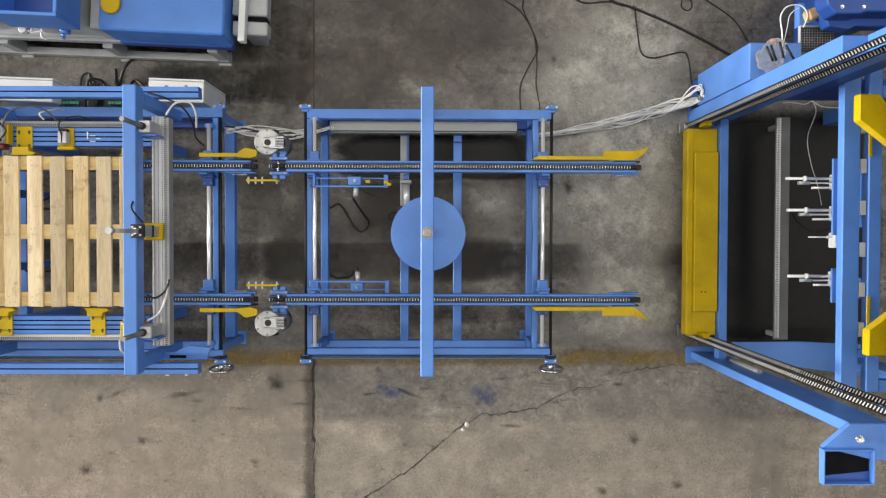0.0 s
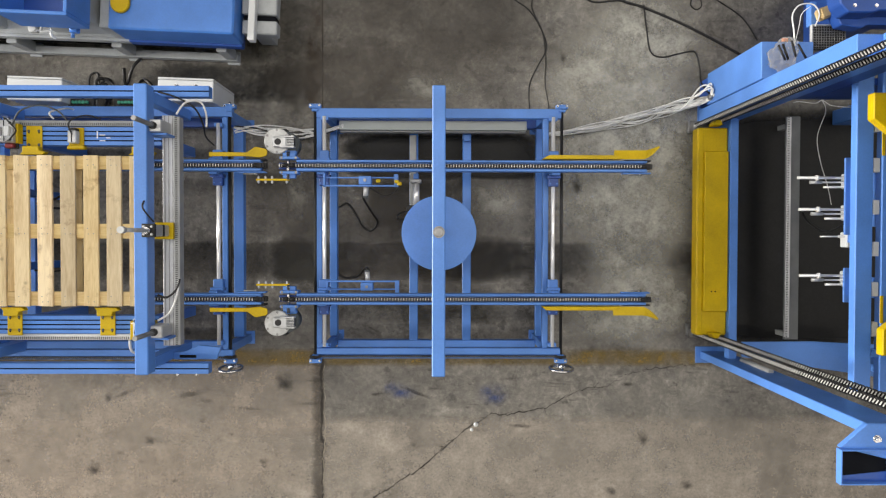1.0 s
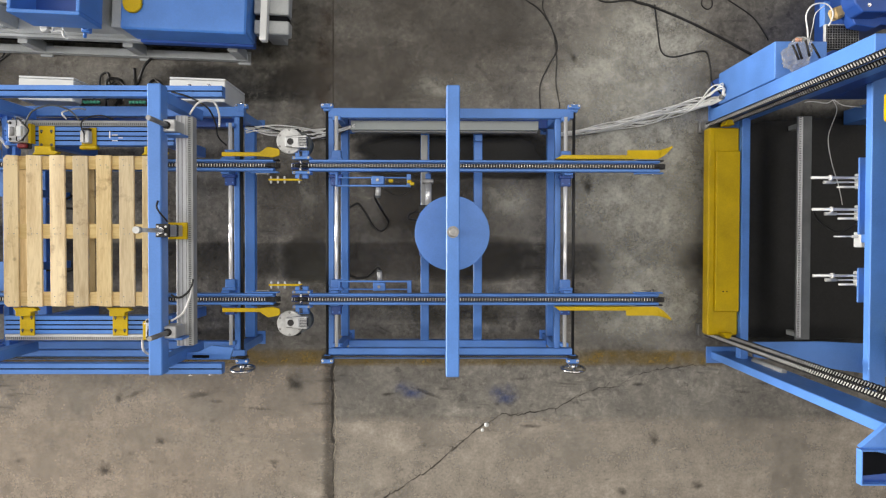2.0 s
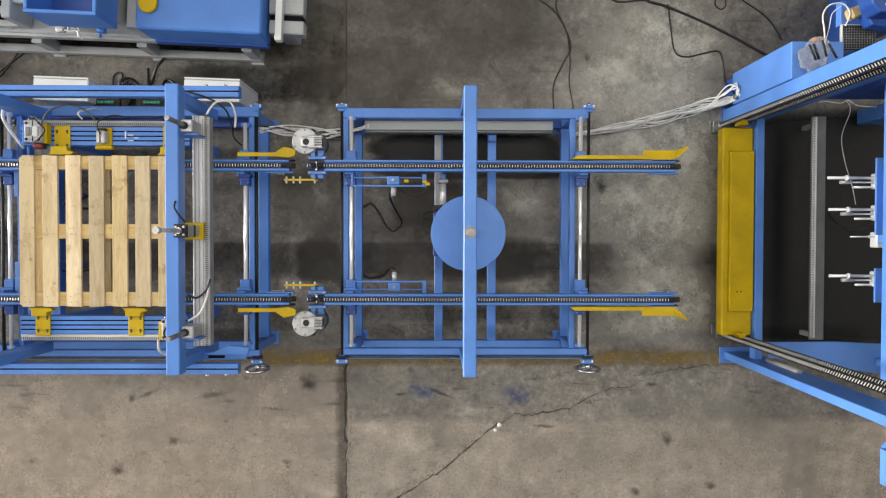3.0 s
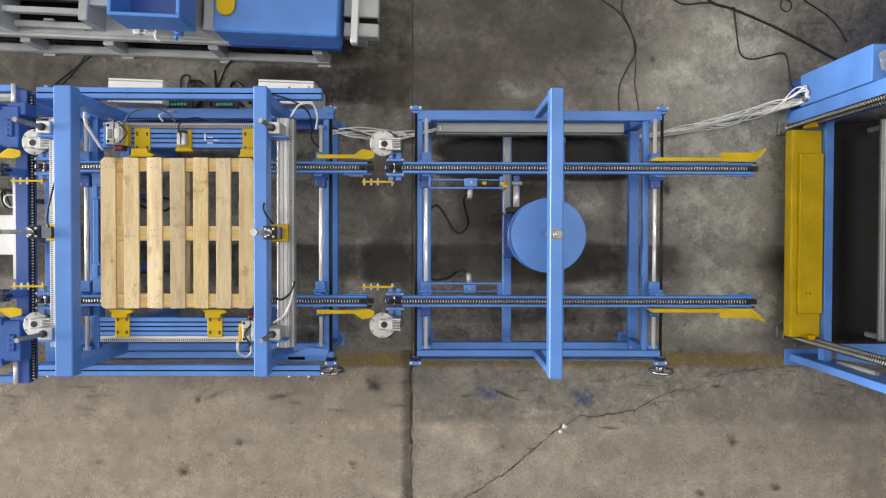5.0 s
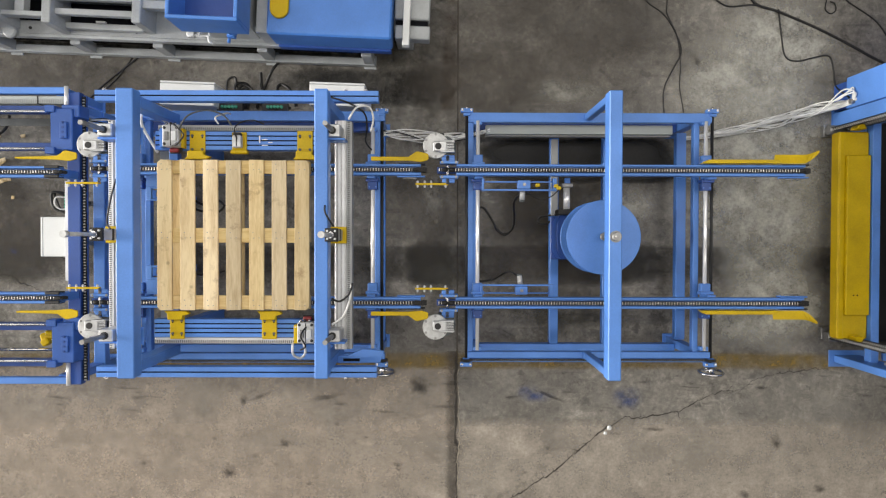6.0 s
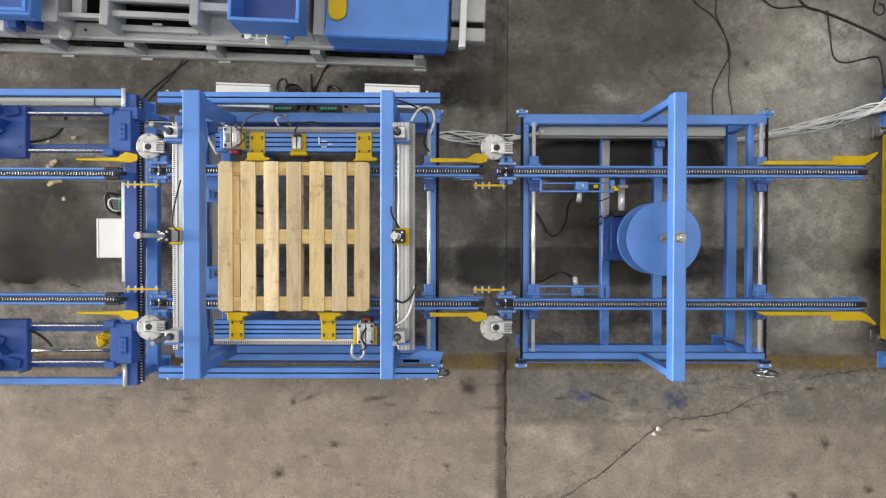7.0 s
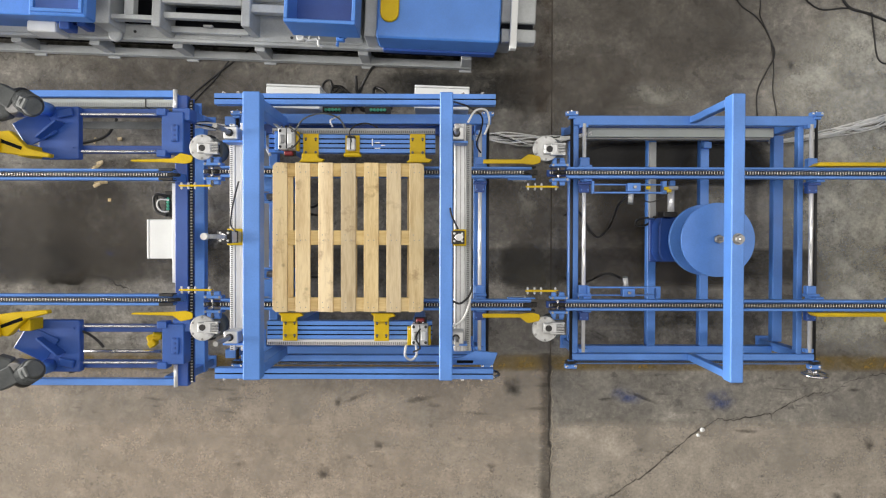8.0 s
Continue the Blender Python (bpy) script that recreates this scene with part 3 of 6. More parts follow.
floor_crack([(-0.80, -2.4), (-0.67, -2.12), (-0.31, -1.893), (-0.07, -1.70), (0.126, -1.519), (0.352, -1.395), (0.579, -1.392), (0.789, -1.357), (0.935, -1.262), (1.129, -1.18), (1.323, -1.16), (1.42, -1.081), (1.55, -1.035), (1.81, -1.0), (2.07, -0.975)], 0.0068, 3, 0.22)
floor_crack([(-5.2, -0.1), (-5.045, -0.152), (-4.82, -0.23), (-4.62, -0.32)], 0.011, 7)
stripe("floor_dirt", -1.20, -1.10, -3.0, -0.84, 0.0041, DULLBROWN, "dark dirt swept along the expansion joint", "floor patch", (0.5, 0.97))
# broken edges and pale filler along the joint in the aisle
floor_crack([(-1.10, -0.86), (-1.102, -1.5), (-1.098, -2.1), (-1.10, -2.8)], 0.012, 21, 0.05, CRACKED, 0.0045, "broken dark edge of the expansion joint", "floor joint")
floor_crack([(-1.088, -1.0), (-1.086, -1.5), (-1.089, -2.1), (-1.087, -2.8)], 0.005, 22, 0, PALEFILL, 0.0052, "pale filler showing in the expansion joint", "floor joint")
# smears dragged along the aisle and small dirt specks
rnd = random.Random(31)
for k in range(66):
    x, y = rnd.uniform(-5.2, 2.6), rnd.uniform(-2.25, -1.02)
    rx, ry = rnd.uniform(0.008, 0.03), rnd.uniform(0.008, 0.022)
    if k % 2 == 0:
        y, rx, ry = rnd.uniform(-1.36, -1.0), rnd.uniform(0.04, 0.15), rnd.uniform(0.007, 0.018)
    floor_patch("floor_speck", blob(x, y, rx, ry, rnd.uniform(-0.12, 0.12), 12, 200 + k), 0.0115 + 0.0001 * k, STAIN, "dark dirt smear on the concrete floor" if rx > 0.035 else "dark dirt speck on the concrete floor", "dirt", 0.8, 3)
for k, (sx, sy, rx, ry, mat) in enumerate([(1.43, 1.55, 0.10, 0.07, STAIN), (-2.90, -1.25, 0.035, 0.06, STAIN), (0.58, -1.50, 0.13, 0.018, STAIN), (-3.02, -1.86, 0.08, 0.06, STAIN), (0.35, -1.23, 0.15, 0.11, BLUESTAIN), (-4.83, 0.0, 0.04, 0.025, BLUESTAIN), (-0.45, -1.2, 0.16, 0.08, BLUESTAIN),
        (-1.42, -1.12, 0.10, 0.10, STAIN), (-2.2, -1.23, 0.18, 0.03, STAIN), (-2.75, -1.22, 0.16, 0.02, STAIN), (-0.3, -1.22, 0.16, 0.018, STAIN), (-2.55, -1.62, 0.05, 0.035, STAIN), (-1.6, -1.8, 0.05, 0.03, STAIN),
        (1.62, -1.6, 0.05, 0.08, STAIN), (2.0, -2.0, 0.07, 0.05, STAIN), (1.35, -2.05, 0.06, 0.04, STAIN), (-5.25, -0.02, 0.22, 0.22, STAIN),  (1.05, 0.55, 0.05, 0.09, STAIN), (0.92, 1.62, 0.03, 0.05, STAIN)]):
    floor_patch("floor_stain", blob(sx, sy, rx, ry, 0.2 * (k % 5) - 0.4, 20, k), 0.004 + 0.0003 * k, mat, "blue paint stain on the concrete" if mat is BLUESTAIN else "dark oil stain on the concrete", "stain", 0.7)
for x, y, r in ((0.20, -1.49, 0.022), (0.165, -1.535, 0.016)):
    single("plaster_crumb", cyl((x, y, 0), (x + 0.004, y, 0.02), r, 9, r * 0.6), WHITE, "white round crumb lying on the concrete floor", "debris", "crumbs by the crack")

# ---- shared machine parts ----


def chain_rail(parent, x0, x1, y, z, first=0.0, pins=None):
    """A blue channel with a roller chain running in it."""
    bm = box(x0, x1, y - 0.040, y - 0.021, z - 0.075, z, 0.004)
    box(x0, x1, y + 0.024, y + 0.040, z - 0.075, z, 0.004, bm)
    box(x0 + 0.001, x1 - 0.001, y - 0.0215, y + 0.0245, z - 0.074, z - 0.03, 0, bm)
    rail = part("chain_rail", bm, BLUE, parent)
    tagged(part("roller_chain", chain((x0 + 0.03 - first, y, z - 0.006), (x1 - 0.005, y, z - 0.006), 0.029, 0.0195, (0, 0, 1), 0.15), [CHAIN_D, pins or CHAIN_L], rail, "oily steel roller chain"), kind="stuff")
    return rail


def sprocket(parent, x, y, z, r=0.035):
    bm = cyl((x, y - 0.011, z), (x, y + 0.011, z), r, 20)
    for k in range(14):
        a = 2 * math.pi * k / 14
        box(x + r * math.cos(a) - 0.006, x + r * math.cos(a) + 0.006, y - 0.008, y + 0.008, z + r * math.sin(a) - 0.005, z + r * math.sin(a) + 0.005, 0.001, bm)
    return part("sprocket", bm, CHAIN_D, parent)


def rail_end(parent, x, y, s):
    """The turned-round end of a chain rail: idler wheel, side plates and the tensioning screw."""
    bm = cyl((x, y - 0.014, 0.85), (x, y + 0.014, 0.85), 0.034, 20)
    for k in range(12):
        a = 2 * math.pi * k / 12
        box(x + 0.036 * math.cos(a) - 0.007, x + 0.036 * math.cos(a) + 0.007, y - 0.017, y + 0.017, 0.85 + 0.036 * math.sin(a) - 0.006, 0.85 + 0.036 * math.sin(a) + 0.006, 0.001, bm)
    part("idler_wheel", bm, CHAIN_D, parent, "black idler wheel at the end of the rail")
    part("end_plate", box(x - 0.16, x + 0.03, y + 0.041 * s - 0.006, y + 0.041 * s + 0.006, 0.80, 0.872, 0.003), BLACK, parent, "dark tensioning plate at the rail end")
    part("end_plate", box(x - 0.17, x + 0.03, y - 0.047 * s - 0.005, y - 0.047 * s + 0.005, 0.81, 0.868, 0.003), BLUE, parent)
    part("tension_screw", cyl((x - 0.13, y - 0.058 * s, 0.85), (x - 0.03, y - 0.058 * s, 0.85), 0.006, 10), DULL, parent)
    part("tension_nut", cyl((x - 0.05, y - 0.058 * s, 0.85), (x - 0.036, y - 0.058 * s, 0.85), 0.011, 6), DULL, parent)


def gearmotor(parent, x, y, z, s):
    """An upright gear motor: a round grey flange with the finned gearbox on it. s: +1 or -1, the side away from the rail."""
    cx, cy = x - 0.03, y + 0.012 * s
    bm = cyl((cx, cy, z - 0.03), (cx, cy, z), 0.092, 40, bev=0.004)
    cyl((cx, cy, z), (cx, cy, z + 0.006), 0.066, 32, bm=bm)
    cyl((cx, cy, z - 0.19), (cx, cy, z - 0.03), 0.062, 24, bm=bm)
    motor = part("gearmotor", bm, CAST, parent, "pale grey cast gear motor with a round flange")
    for k in range(6):
        a = math.pi / 6 + k * math.pi / 3
        part("flange_bolt", bolt(cx + 0.079 * math.cos(a), cy + 0.079 * math.sin(a), z, 0.006, 0.006, bmesh.new()), DULL, motor)
    bm = box(x - 0.05, x + 0.05, y - 0.037, y + 0.037, z + 0.006, z + 0.05, 0.008)
    for e in (-1, 1):
        box(x + 0.0, x + 0.105, y + e * 0.036 - 0.007, y + e * 0.036 + 0.007, z + 0.006, z + 0.054, 0.004, bm)
        cyl((x + 0.09, y + e * 0.036, z + 0.05), (x + 0.09, y + e * 0.036, z + 0.058), 0.008, 10, bm=bm)
    part("gearbox", bm, ALU, motor, "bare gearbox housing")
    part("fin_bed", box(x + 0.048, x + 0.10, y - 0.03, y + 0.03, z + 0.006, z + 0.03, 0.002), BLACK, motor)
    for k in range(5):
        yy = y - 0.022 + 0.011 * k
        part("fin", box(x + 0.045, x + 0.10, yy - 0.0025, yy + 0.0025, z + 0.028, z + 0.048, 0.0005), ALU, motor)
    part("bore_cap", cyl((x - 0.012, y, z + 0.049), (x - 0.012, y, z + 0.054), 0.023, 24), BLACK, motor, "dark round cap")
    part("terminal_box", box(x - 0.05, x + 0.03, y + 0.06 * s - 0.035, y + 0.06 * s + 0.045, z - 0.12, z - 0.032, 0.005) if s > 0 else box(x - 0.05, x + 0.03, y - 0.105, y - 0.025, z - 0.12, z - 0.032, 0.005), BLACK, motor)
    part("end_guard", cyl((x + 0.03, y, z - 0.16), (x + 0.03, y, z - 0.032), 0.085, 28, bev=0.004), BOXGREY, motor)
    return motor


def drive_bracket(parent, x, y, z, s):
    """Bearing plates, shaft and sprockets at a rail's driven end."""
    for e in (-1, 1):
        bm = box(x - 0.055, x + 0.075, y + e * 0.052 - 0.01, y + e * 0.052 + 0.01, z - 0.07, z + 0.02, 0.004)
        box(x - 0.04, x + 0.05, y + e * 0.075 - 0.0155, y + e * 0.075 + 0.0155, z - 0.05, z - 0.01, 0.004, bm)
        br = part("drive_bracket", bm, BLUE, parent)
        for sx in (-0.04, 0.06):
            part("bolt", bolt(x + sx, y + e * 0.052, z + 0.02, 0.006, 0.008, bmesh.new()), DULL, br)
    part("drive_shaft", cyl((x, y - 0.1, z - 0.01), (x, y + 0.1, z - 0.01), 0.012, 14), STEEL, parent)
    for dx in (-0.02, 0.03):
        part("sprocket", cyl((x + dx, y - 0.012, z - 0.005), (x + dx, y + 0.012, z - 0.005), 0.024, 12), CHAIN_D, parent)
    part("drive_guard", box(x - 0.075, x + 0.07, y - 0.024, y + 0.024, z - 0.07, z - 0.04, 0.004), DEEP, parent)


def roller_bar(parent, x0, x1, y, z):
    bar = part("roller_bar", box(x0, x1, y - 0.007, y + 0.007, z - 0.03, z, 0.002), YELLOW, parent, "slim yellow bar with small rollers")
    for k, f in enumerate((0.07, 0.28, 0.48, 0.92)):
        x = x0 + f * (x1 - x0)
        bm = cyl((x, y - 0.022, z - 0.012), (x, y + 0.022, z - 0.012), 0.008, 12)
        cyl((x, y - 0.026, z - 0.012), (x, y + 0.026, z - 0.012), 0.005, 8, bm=bm)
        part("roller", bm, CHROME, bar)
    return bar


def guide_flag(parent, x0, xk, x1, y, s, z):
    """A yellow guide plate beside the rail: a straight upright strip and a flared, sloping end. s: the side to which it flares."""
    w = 0.013
    outline = [(x0, y - w), (xk + 0.06, y - w), (xk + 0.02, y + w), (x0 + 0.045, y + w)] if s > 0 else [(x0 + 0.03, y - w), (xk + 0.02, y - w), (xk + 0.06, y + w), (x0, y + w)]
    bm = prism(outline, z - 0.09, z - 0.004, 0.002)
    b = bmesh.new()
    grid = []
    for k in range(11):
        f = k / 10
        x = xk + (x1 - xk) * f
        g = max(0.0, f - 0.66) / 0.34
        inner = y + s * (-0.014 + 0.082 * g ** 1.6)
        outer = y + s * (0.046 + 0.034 * g ** 1.3)
        grid.append([b.verts.new((x, inner, z - 0.012 + 0.012 * g)), b.verts.new((x, outer, z + 0.008 - 0.02 * g)), b.verts.new((x, outer, z + 0.003 - 0.02 * g)), b.verts.new((x, inner, z - 0.017 + 0.012 * g))])
    for a, c in zip(grid, grid[1:]):
        for k in range(4):
            b.faces.new((a[k], a[(k + 1) % 4], c[(k + 1) % 4], c[k]))
    b.faces.new(grid[0])
    b.faces.new(grid[-1])
    bmesh.ops.recalc_face_normals(b, faces=b.faces)
    merge(bm, b)
    flag = part("guide_flag", bm, YELLOW, parent, "bent yellow sheet-metal pallet guide")
    for bx in (x0 + 0.1, xk - 0.06):
        part("bolt", bolt(bx, y, z, 0.006, 0.006, bmesh.new()), YELLOW, flag)
    return flag


def short_flag(parent, x0, x1, y, s, z, end=0.015):
    """The shorter yellow guide at the outgoing end, with a twisted tip."""
    edge = [(x0, -end), (x1 - 0.14, -0.014), (x1 - 0.05, -0.022), (x1 - 0.006, -0.010), (x1, 0.0), (x1, 0.028), (x1 - 0.01, 0.038), (x1 - 0.075, 0.052), (x1 - 0.09, 0.05), (x1 - 0.14, 0.014), (x0, end)]
    bm = prism([(ex, y + s * ey) for ex, ey in edge], z - 0.012, z, 0.003)
    prism([(x0, y - 0.005), (x1 - 0.03, y - 0.005), (x1 - 0.03, y + 0.005), (x0, y + 0.005)], z - 0.06, z - 0.011, 0.001, bm)
    return part("guide_flag", bm, YELLOW, parent, "short yellow guide with a bent tip")


def handwheel(parent, x, y, z):
    """A chrome handwheel on an axle along y, seen on edge."""
    b = bmesh.new()
    R, r, n, m = 0.085, 0.011, 36, 10
    rings = []
    for k in range(n):
        a = 2 * math.pi * k / n
        rings.append([b.verts.new((x + (R + r * math.cos(c)) * math.cos(a), y + r * math.sin(c) - 0.02 * math.sin(a) * 0.5, z + (R + r * math.cos(c)) * math.sin(a))) for c in (2 * math.pi * j / m for j in range(m))])
    for k in range(n):
        for j in range(m):
            f = b.faces.new((rings[k][j], rings[k][(j + 1) % m], rings[(k + 1) % n][(j + 1) % m], rings[(k + 1) % n][j]))
            f.smooth = True
    wheel = part("handwheel", b, STEEL, parent, "chromed handwheel on the screw")
    for k in range(3):
        a = math.pi / 2 + 2 * math.pi * k / 3
        part("spoke", cyl((x, y + 0.01, z), (x + R * math.cos(a), y - 0.010 * math.sin(a), z + R * math.sin(a)), 0.008, 8), STEEL, wheel)
    part("hub", cyl((x, y - 0.02, z), (x, y + 0.04, z), 0.02, 16), STEEL, wheel)
    return wheel


def screw_drive(parent, x, y0, y1, z, wheel):
    """A width-setting screw with a bearing at each end."""
    part("screw", cyl((x, y0 + 0.01, z), (x, y1 - 0.01, z), 0.0115, 12), BLACK, parent, "black oiled threaded screw")
    for y, s in ((y1, 1), (y0, -1)):
        bm = box(x - 0.045, x + 0.045, y - 0.02, y + 0.012, z - 0.03, z + 0.018, 0.004)
        box(x - 0.025, x + 0.025, y - 0.035 * s - 0.01, y - 0.035 * s + 0.01, z - 0.028, z + 0.026, 0.004, bm)
        br = part("bearing_bracket", bm, BLUE, parent)
        for dx in (-0.033, 0.033):
            part("bolt", bolt(x + dx, y, z + 0.018, 0.006, 0.007, bmesh.new()), STEEL, br)
        part("screw_end", cyl((x, y, z), (x, y + s * 0.03, z), 0.007, 10), STEEL, br)
    bm = cyl((x, y0 + 0.02, z), (x, y0 + 0.04, z), 0.036, 18)
    for k in range(12):
        a = 2 * math.pi * k / 12
        box(x + 0.037 * math.cos(a) - 0.006, x + 0.037 * math.cos(a) + 0.006, y0 + 0.022, y0 + 0.038, z + 0.037 * math.sin(a) - 0.005, z + 0.037 * math.sin(a) + 0.005, 0, bm)
    part("link_sprocket", bm, CHAIN_D, parent, "black sprocket of the linking chain")
    if wheel:
        handwheel(parent, x + 0.005, y0 - 0.06, z + 0.005)


def guide_shaft(parent, x, y0, y1, z, rails):
    part("guide_shaft", cyl((x, y0, z), (x, y1, z), 0.0145, 20), CHROME, parent, "bright chromed guide shaft")
    for yy in (y0 + 0.012, y1 - 0.012):
        part("shaft_clamp", box(x - 0.03, x + 0.03, yy - 0.015, yy + 0.015, z - 0.05, z + 0.006, 0.003), BLUE, parent)
    for y in rails:
        for s in (-1, 1):
            bm = box(x - 0.036, x + 0.036, y + s * 0.09 - 0.04, y + s * 0.09 + 0.04, z - 0.03, z + 0.024, 0.005)
            box(x - 0.048, x + 0.048, y + s * 0.06 - 0.012, y + s * 0.06 + 0.012, z - 0.02, z + 0.05, 0.003, bm)
            # south blocks take DEEP: their shade is in the paint
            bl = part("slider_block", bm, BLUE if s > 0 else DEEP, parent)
            for dx in (-0.024, 0.024):
                part("bolt", bolt(x + dx, y + s * 0.11, z + 0.024, 0.004, 0.004, bmesh.new()), BLUE, bl)
        part("rail_post", box(x - 0.03, x + 0.03, y - 0.056, y + 0.056, z - 0.02, z + 0.13, 0.003), BLUE, parent)


def base_frame(parent, x0, x1, y0, y1, z, low, upper, lower):
    """The welded box frame: upper rectangle, lower rectangle and corner legs. upper, lower: the side beams' x ranges."""
    part("top_beam", box(x0, x1, y1 - 0.072, y1, z - 0.06, z), BLUE, parent)
    part("top_beam", box(x0, x1, y0, y0 + 0.048, z - 0.06, z), BLUE, parent)
    for a, b in upper:
        part("side_beam", box(a, b, y0 + 0.05, y1 - 0.074, z - 0.06, z - 0.002), BLUE, parent)
    # lower members use darker blues to paint in the shade near the floor
    for a, b in lower:
        part("lower_side_beam", box(a, b, y0 + 0.085, y1 - 0.087, low - 0.07, low), EBLUE, parent)
        for yy in (y0 + 0.01, y1 - 0.076):
            part("leg", box(a + 0.002, b - 0.002, yy, yy + 0.066, 0.008, z - 0.062), BLUE, parent)
            part("foot_plate", box(a - 0.02, b + 0.02, yy - 0.02, yy + 0.09, 0, 0.008, 0.002), BLUE, parent)
    xa, xb = min(b for a, b in lower) + 0.002, max(a for a, b in lower) - 0.002
    part("lower_beam", box(xa, xb, y0 - 0.03, y0 + 0.05, low - 0.08, low), EBLUE, parent)
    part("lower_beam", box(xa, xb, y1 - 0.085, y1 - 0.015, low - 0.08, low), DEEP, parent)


# ---- conveyor with the pallet turner ----
A = thing("turning_conveyor", -0.12, 0.12, 0, "blue steel chain conveyor with a round press disc on a portal", "conveyor")
base_frame(A, -1.035, 0.80, -0.785, 1.058, 0.62, 0.25, ((-1.035, -0.993), (0.66, 0.702)), ((-0.995, -0.935), (0.664, 0.742)))
guide_shaft(A, -0.965, -0.715, 0.985, 0.68, (0.603, -0.345))
guide_shaft(A, 0.725, -0.715, 0.985, 0.68, (0.603, -0.345))
screw_drive(A, -1.044, -0.83, 1.077, 0.61, False)
screw_drive(A, 0.80, -0.83, 1.077, 0.61, True)
tray = part("link_tray", box(-1.03, 0.81, -0.818, -0.79, 0.585, 0.60, 0.002), BLUE, A)
tagged(part("link_chain", chain((-1.02, -0.80, 0.612), (0.80, -0.80, 0.612), 0.014, 0.016), [CHAIN_D, DULL], tray, "thin roller chain linking the two screws"), kind="stuff")
for y, s in ((0.603, 1), (-0.345, -1)):
    chain_rail(A, -1.13, 1.36, y, 0.88, 0.15)
    drive_bracket(A, -1.19, y, 0.87, s)
    sprocket(A, 1.345, y, 0.855)
    rail_end(A, 1.36, y, s)
    gearmotor(A, -1.245, y + 0.165 * s, 0.84, s)
    part("motor_arm", box(-1.22, -1.14, y + (0.064 if s > 0 else -0.11), y + (0.11 if s > 0 else -0.064), 0.79, 0.83), BLUE, A)
    roller_bar(A, -1.42, -1.185, y - 0.1 * s, 0.86)
    guide_flag(A, 0.61, 1.11, 1.43, y + 0.060 * s, s, 0.93)
for xa in (-0.355, 0.072):
    # same blue as the frame, darkened for the shade down here
    part("floor_beam", box(xa, xa + 0.068, -0.735, 0.97, 0.17, 0.249), EBLUE, A)
part("beam_duct", box(-0.352, -0.300, 0.30, 0.91, 0.2495, 0.29, 0.004), DUCT, A, "grey closed wiring duct")
part("wiring_tray", box(-0.89, 0.56, 0.925, 0.995, 0.37, 0.45, 0.003), TRAYPAINT, A, "grey sheet-metal wiring tray")
part("wiring_tray_lid", box(-0.89, 0.56, 0.915, 0.9245, 0.33, 0.40, 0.002), DUCT, A)
part("upright", box(0.076, 0.136, 0.86, 0.91, 0.25, 0.31), BLUE, A)
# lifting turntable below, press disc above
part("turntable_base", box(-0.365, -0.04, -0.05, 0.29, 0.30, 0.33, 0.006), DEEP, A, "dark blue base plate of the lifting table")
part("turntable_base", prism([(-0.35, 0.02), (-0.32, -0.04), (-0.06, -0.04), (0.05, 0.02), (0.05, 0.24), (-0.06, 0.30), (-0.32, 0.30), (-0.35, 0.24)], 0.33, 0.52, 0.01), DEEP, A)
part("lift_column", cyl((-0.12, 0.125, 0.52), (-0.12, 0.125, 0.79), 0.09, 28), DEEP, A)
b = cyl((-0.12, 0.125, 0.79), (-0.12, 0.125, 0.82), 0.256, 72, bev=0.004)
part("turntable", b, BLUE, A, "round blue turntable plate")
disc = part("press_disc", cyl((-0.12, 0.125, 1.035), (-0.12, 0.125, 1.05), 0.256, 96, bev=0.003), BLUE, A, "round blue press disc hung under the beam")
part("press_beam", box(-0.165, -0.08, -0.797, 1.062, 1.24, 1.36, 0.006), BLUE, A)
for y in (1.058 - 0.058, -0.797 + 0.012):
    part("press_leg", box(-0.163, -0.108, y, y + 0.05, 0.622, 1.238, 0.005), BLUE, A)
for x in (-0.122,):
    rod = part("threaded_rod", cyl((x, 0.13, 1.05), (x, 0.13, 1.42), 0.012, 16), DULL, A, "grey threaded rod with nuts")
    for z in (1.055, 1.073, 1.19, 1.364, 1.382):
        part("nut", cyl((x, 0.13, z), (x, 0.13, z + 0.016), 0.030, 6, bev=0.002), DULL, rod)
    part("washer", cyl((x, 0.13, 1.3605), (x, 0.13, 1.364), 0.038, 24), DULL, rod)
# photo-cell brackets and stops below the rails
for y, z, s in ((0.50, 0.86, 1), (-0.265, 0.74, -1)):
    bm = box(-0.945, -0.42, y - 0.038 * s - 0.006, y - 0.038 * s + 0.006, z - 0.03, z, 0.002)
    box(-0.945, -0.42, y + 0.022 * s - 0.005, y + 0.022 * s + 0.005, z - 0.05, z - 0.03, 0.002, bm)
    box(-0.945, -0.93, y - 0.045, y + 0.045, z - 0.05, z, 0.002, bm)
    box(-0.44, -0.41, y - 0.045, y + 0.045, z - 0.05, z, 0.002, bm)
    stop = part("stop_bracket", bm, BLUE, A)
    bm = box(-0.69, -0.60, y - 0.03, y + 0.03, z - 0.06, z + 0.012, 0.004)
    part("stop_carriage", bm, BLUE, stop)
    part("stop_pin", cyl((-0.645, y, z + 0.012), (-0.645, y, z + 0.03), 0.011, 16), DULL, stop)
    part("stop_cylinder", cyl((-0.645, y - 0.03 * s, z - 0.07), (-0.65, y - 0.105 * s, z - 0.075), 0.019, 18, bev=0.002), CAST, stop, "short bare air cylinder")
    part("cylinder_cap", cyl((-0.65, y - 0.1055 * s, z - 0.075), (-0.651, y - 0.118 * s, z - 0.076), 0.02, 18), BOXGREY, stop)
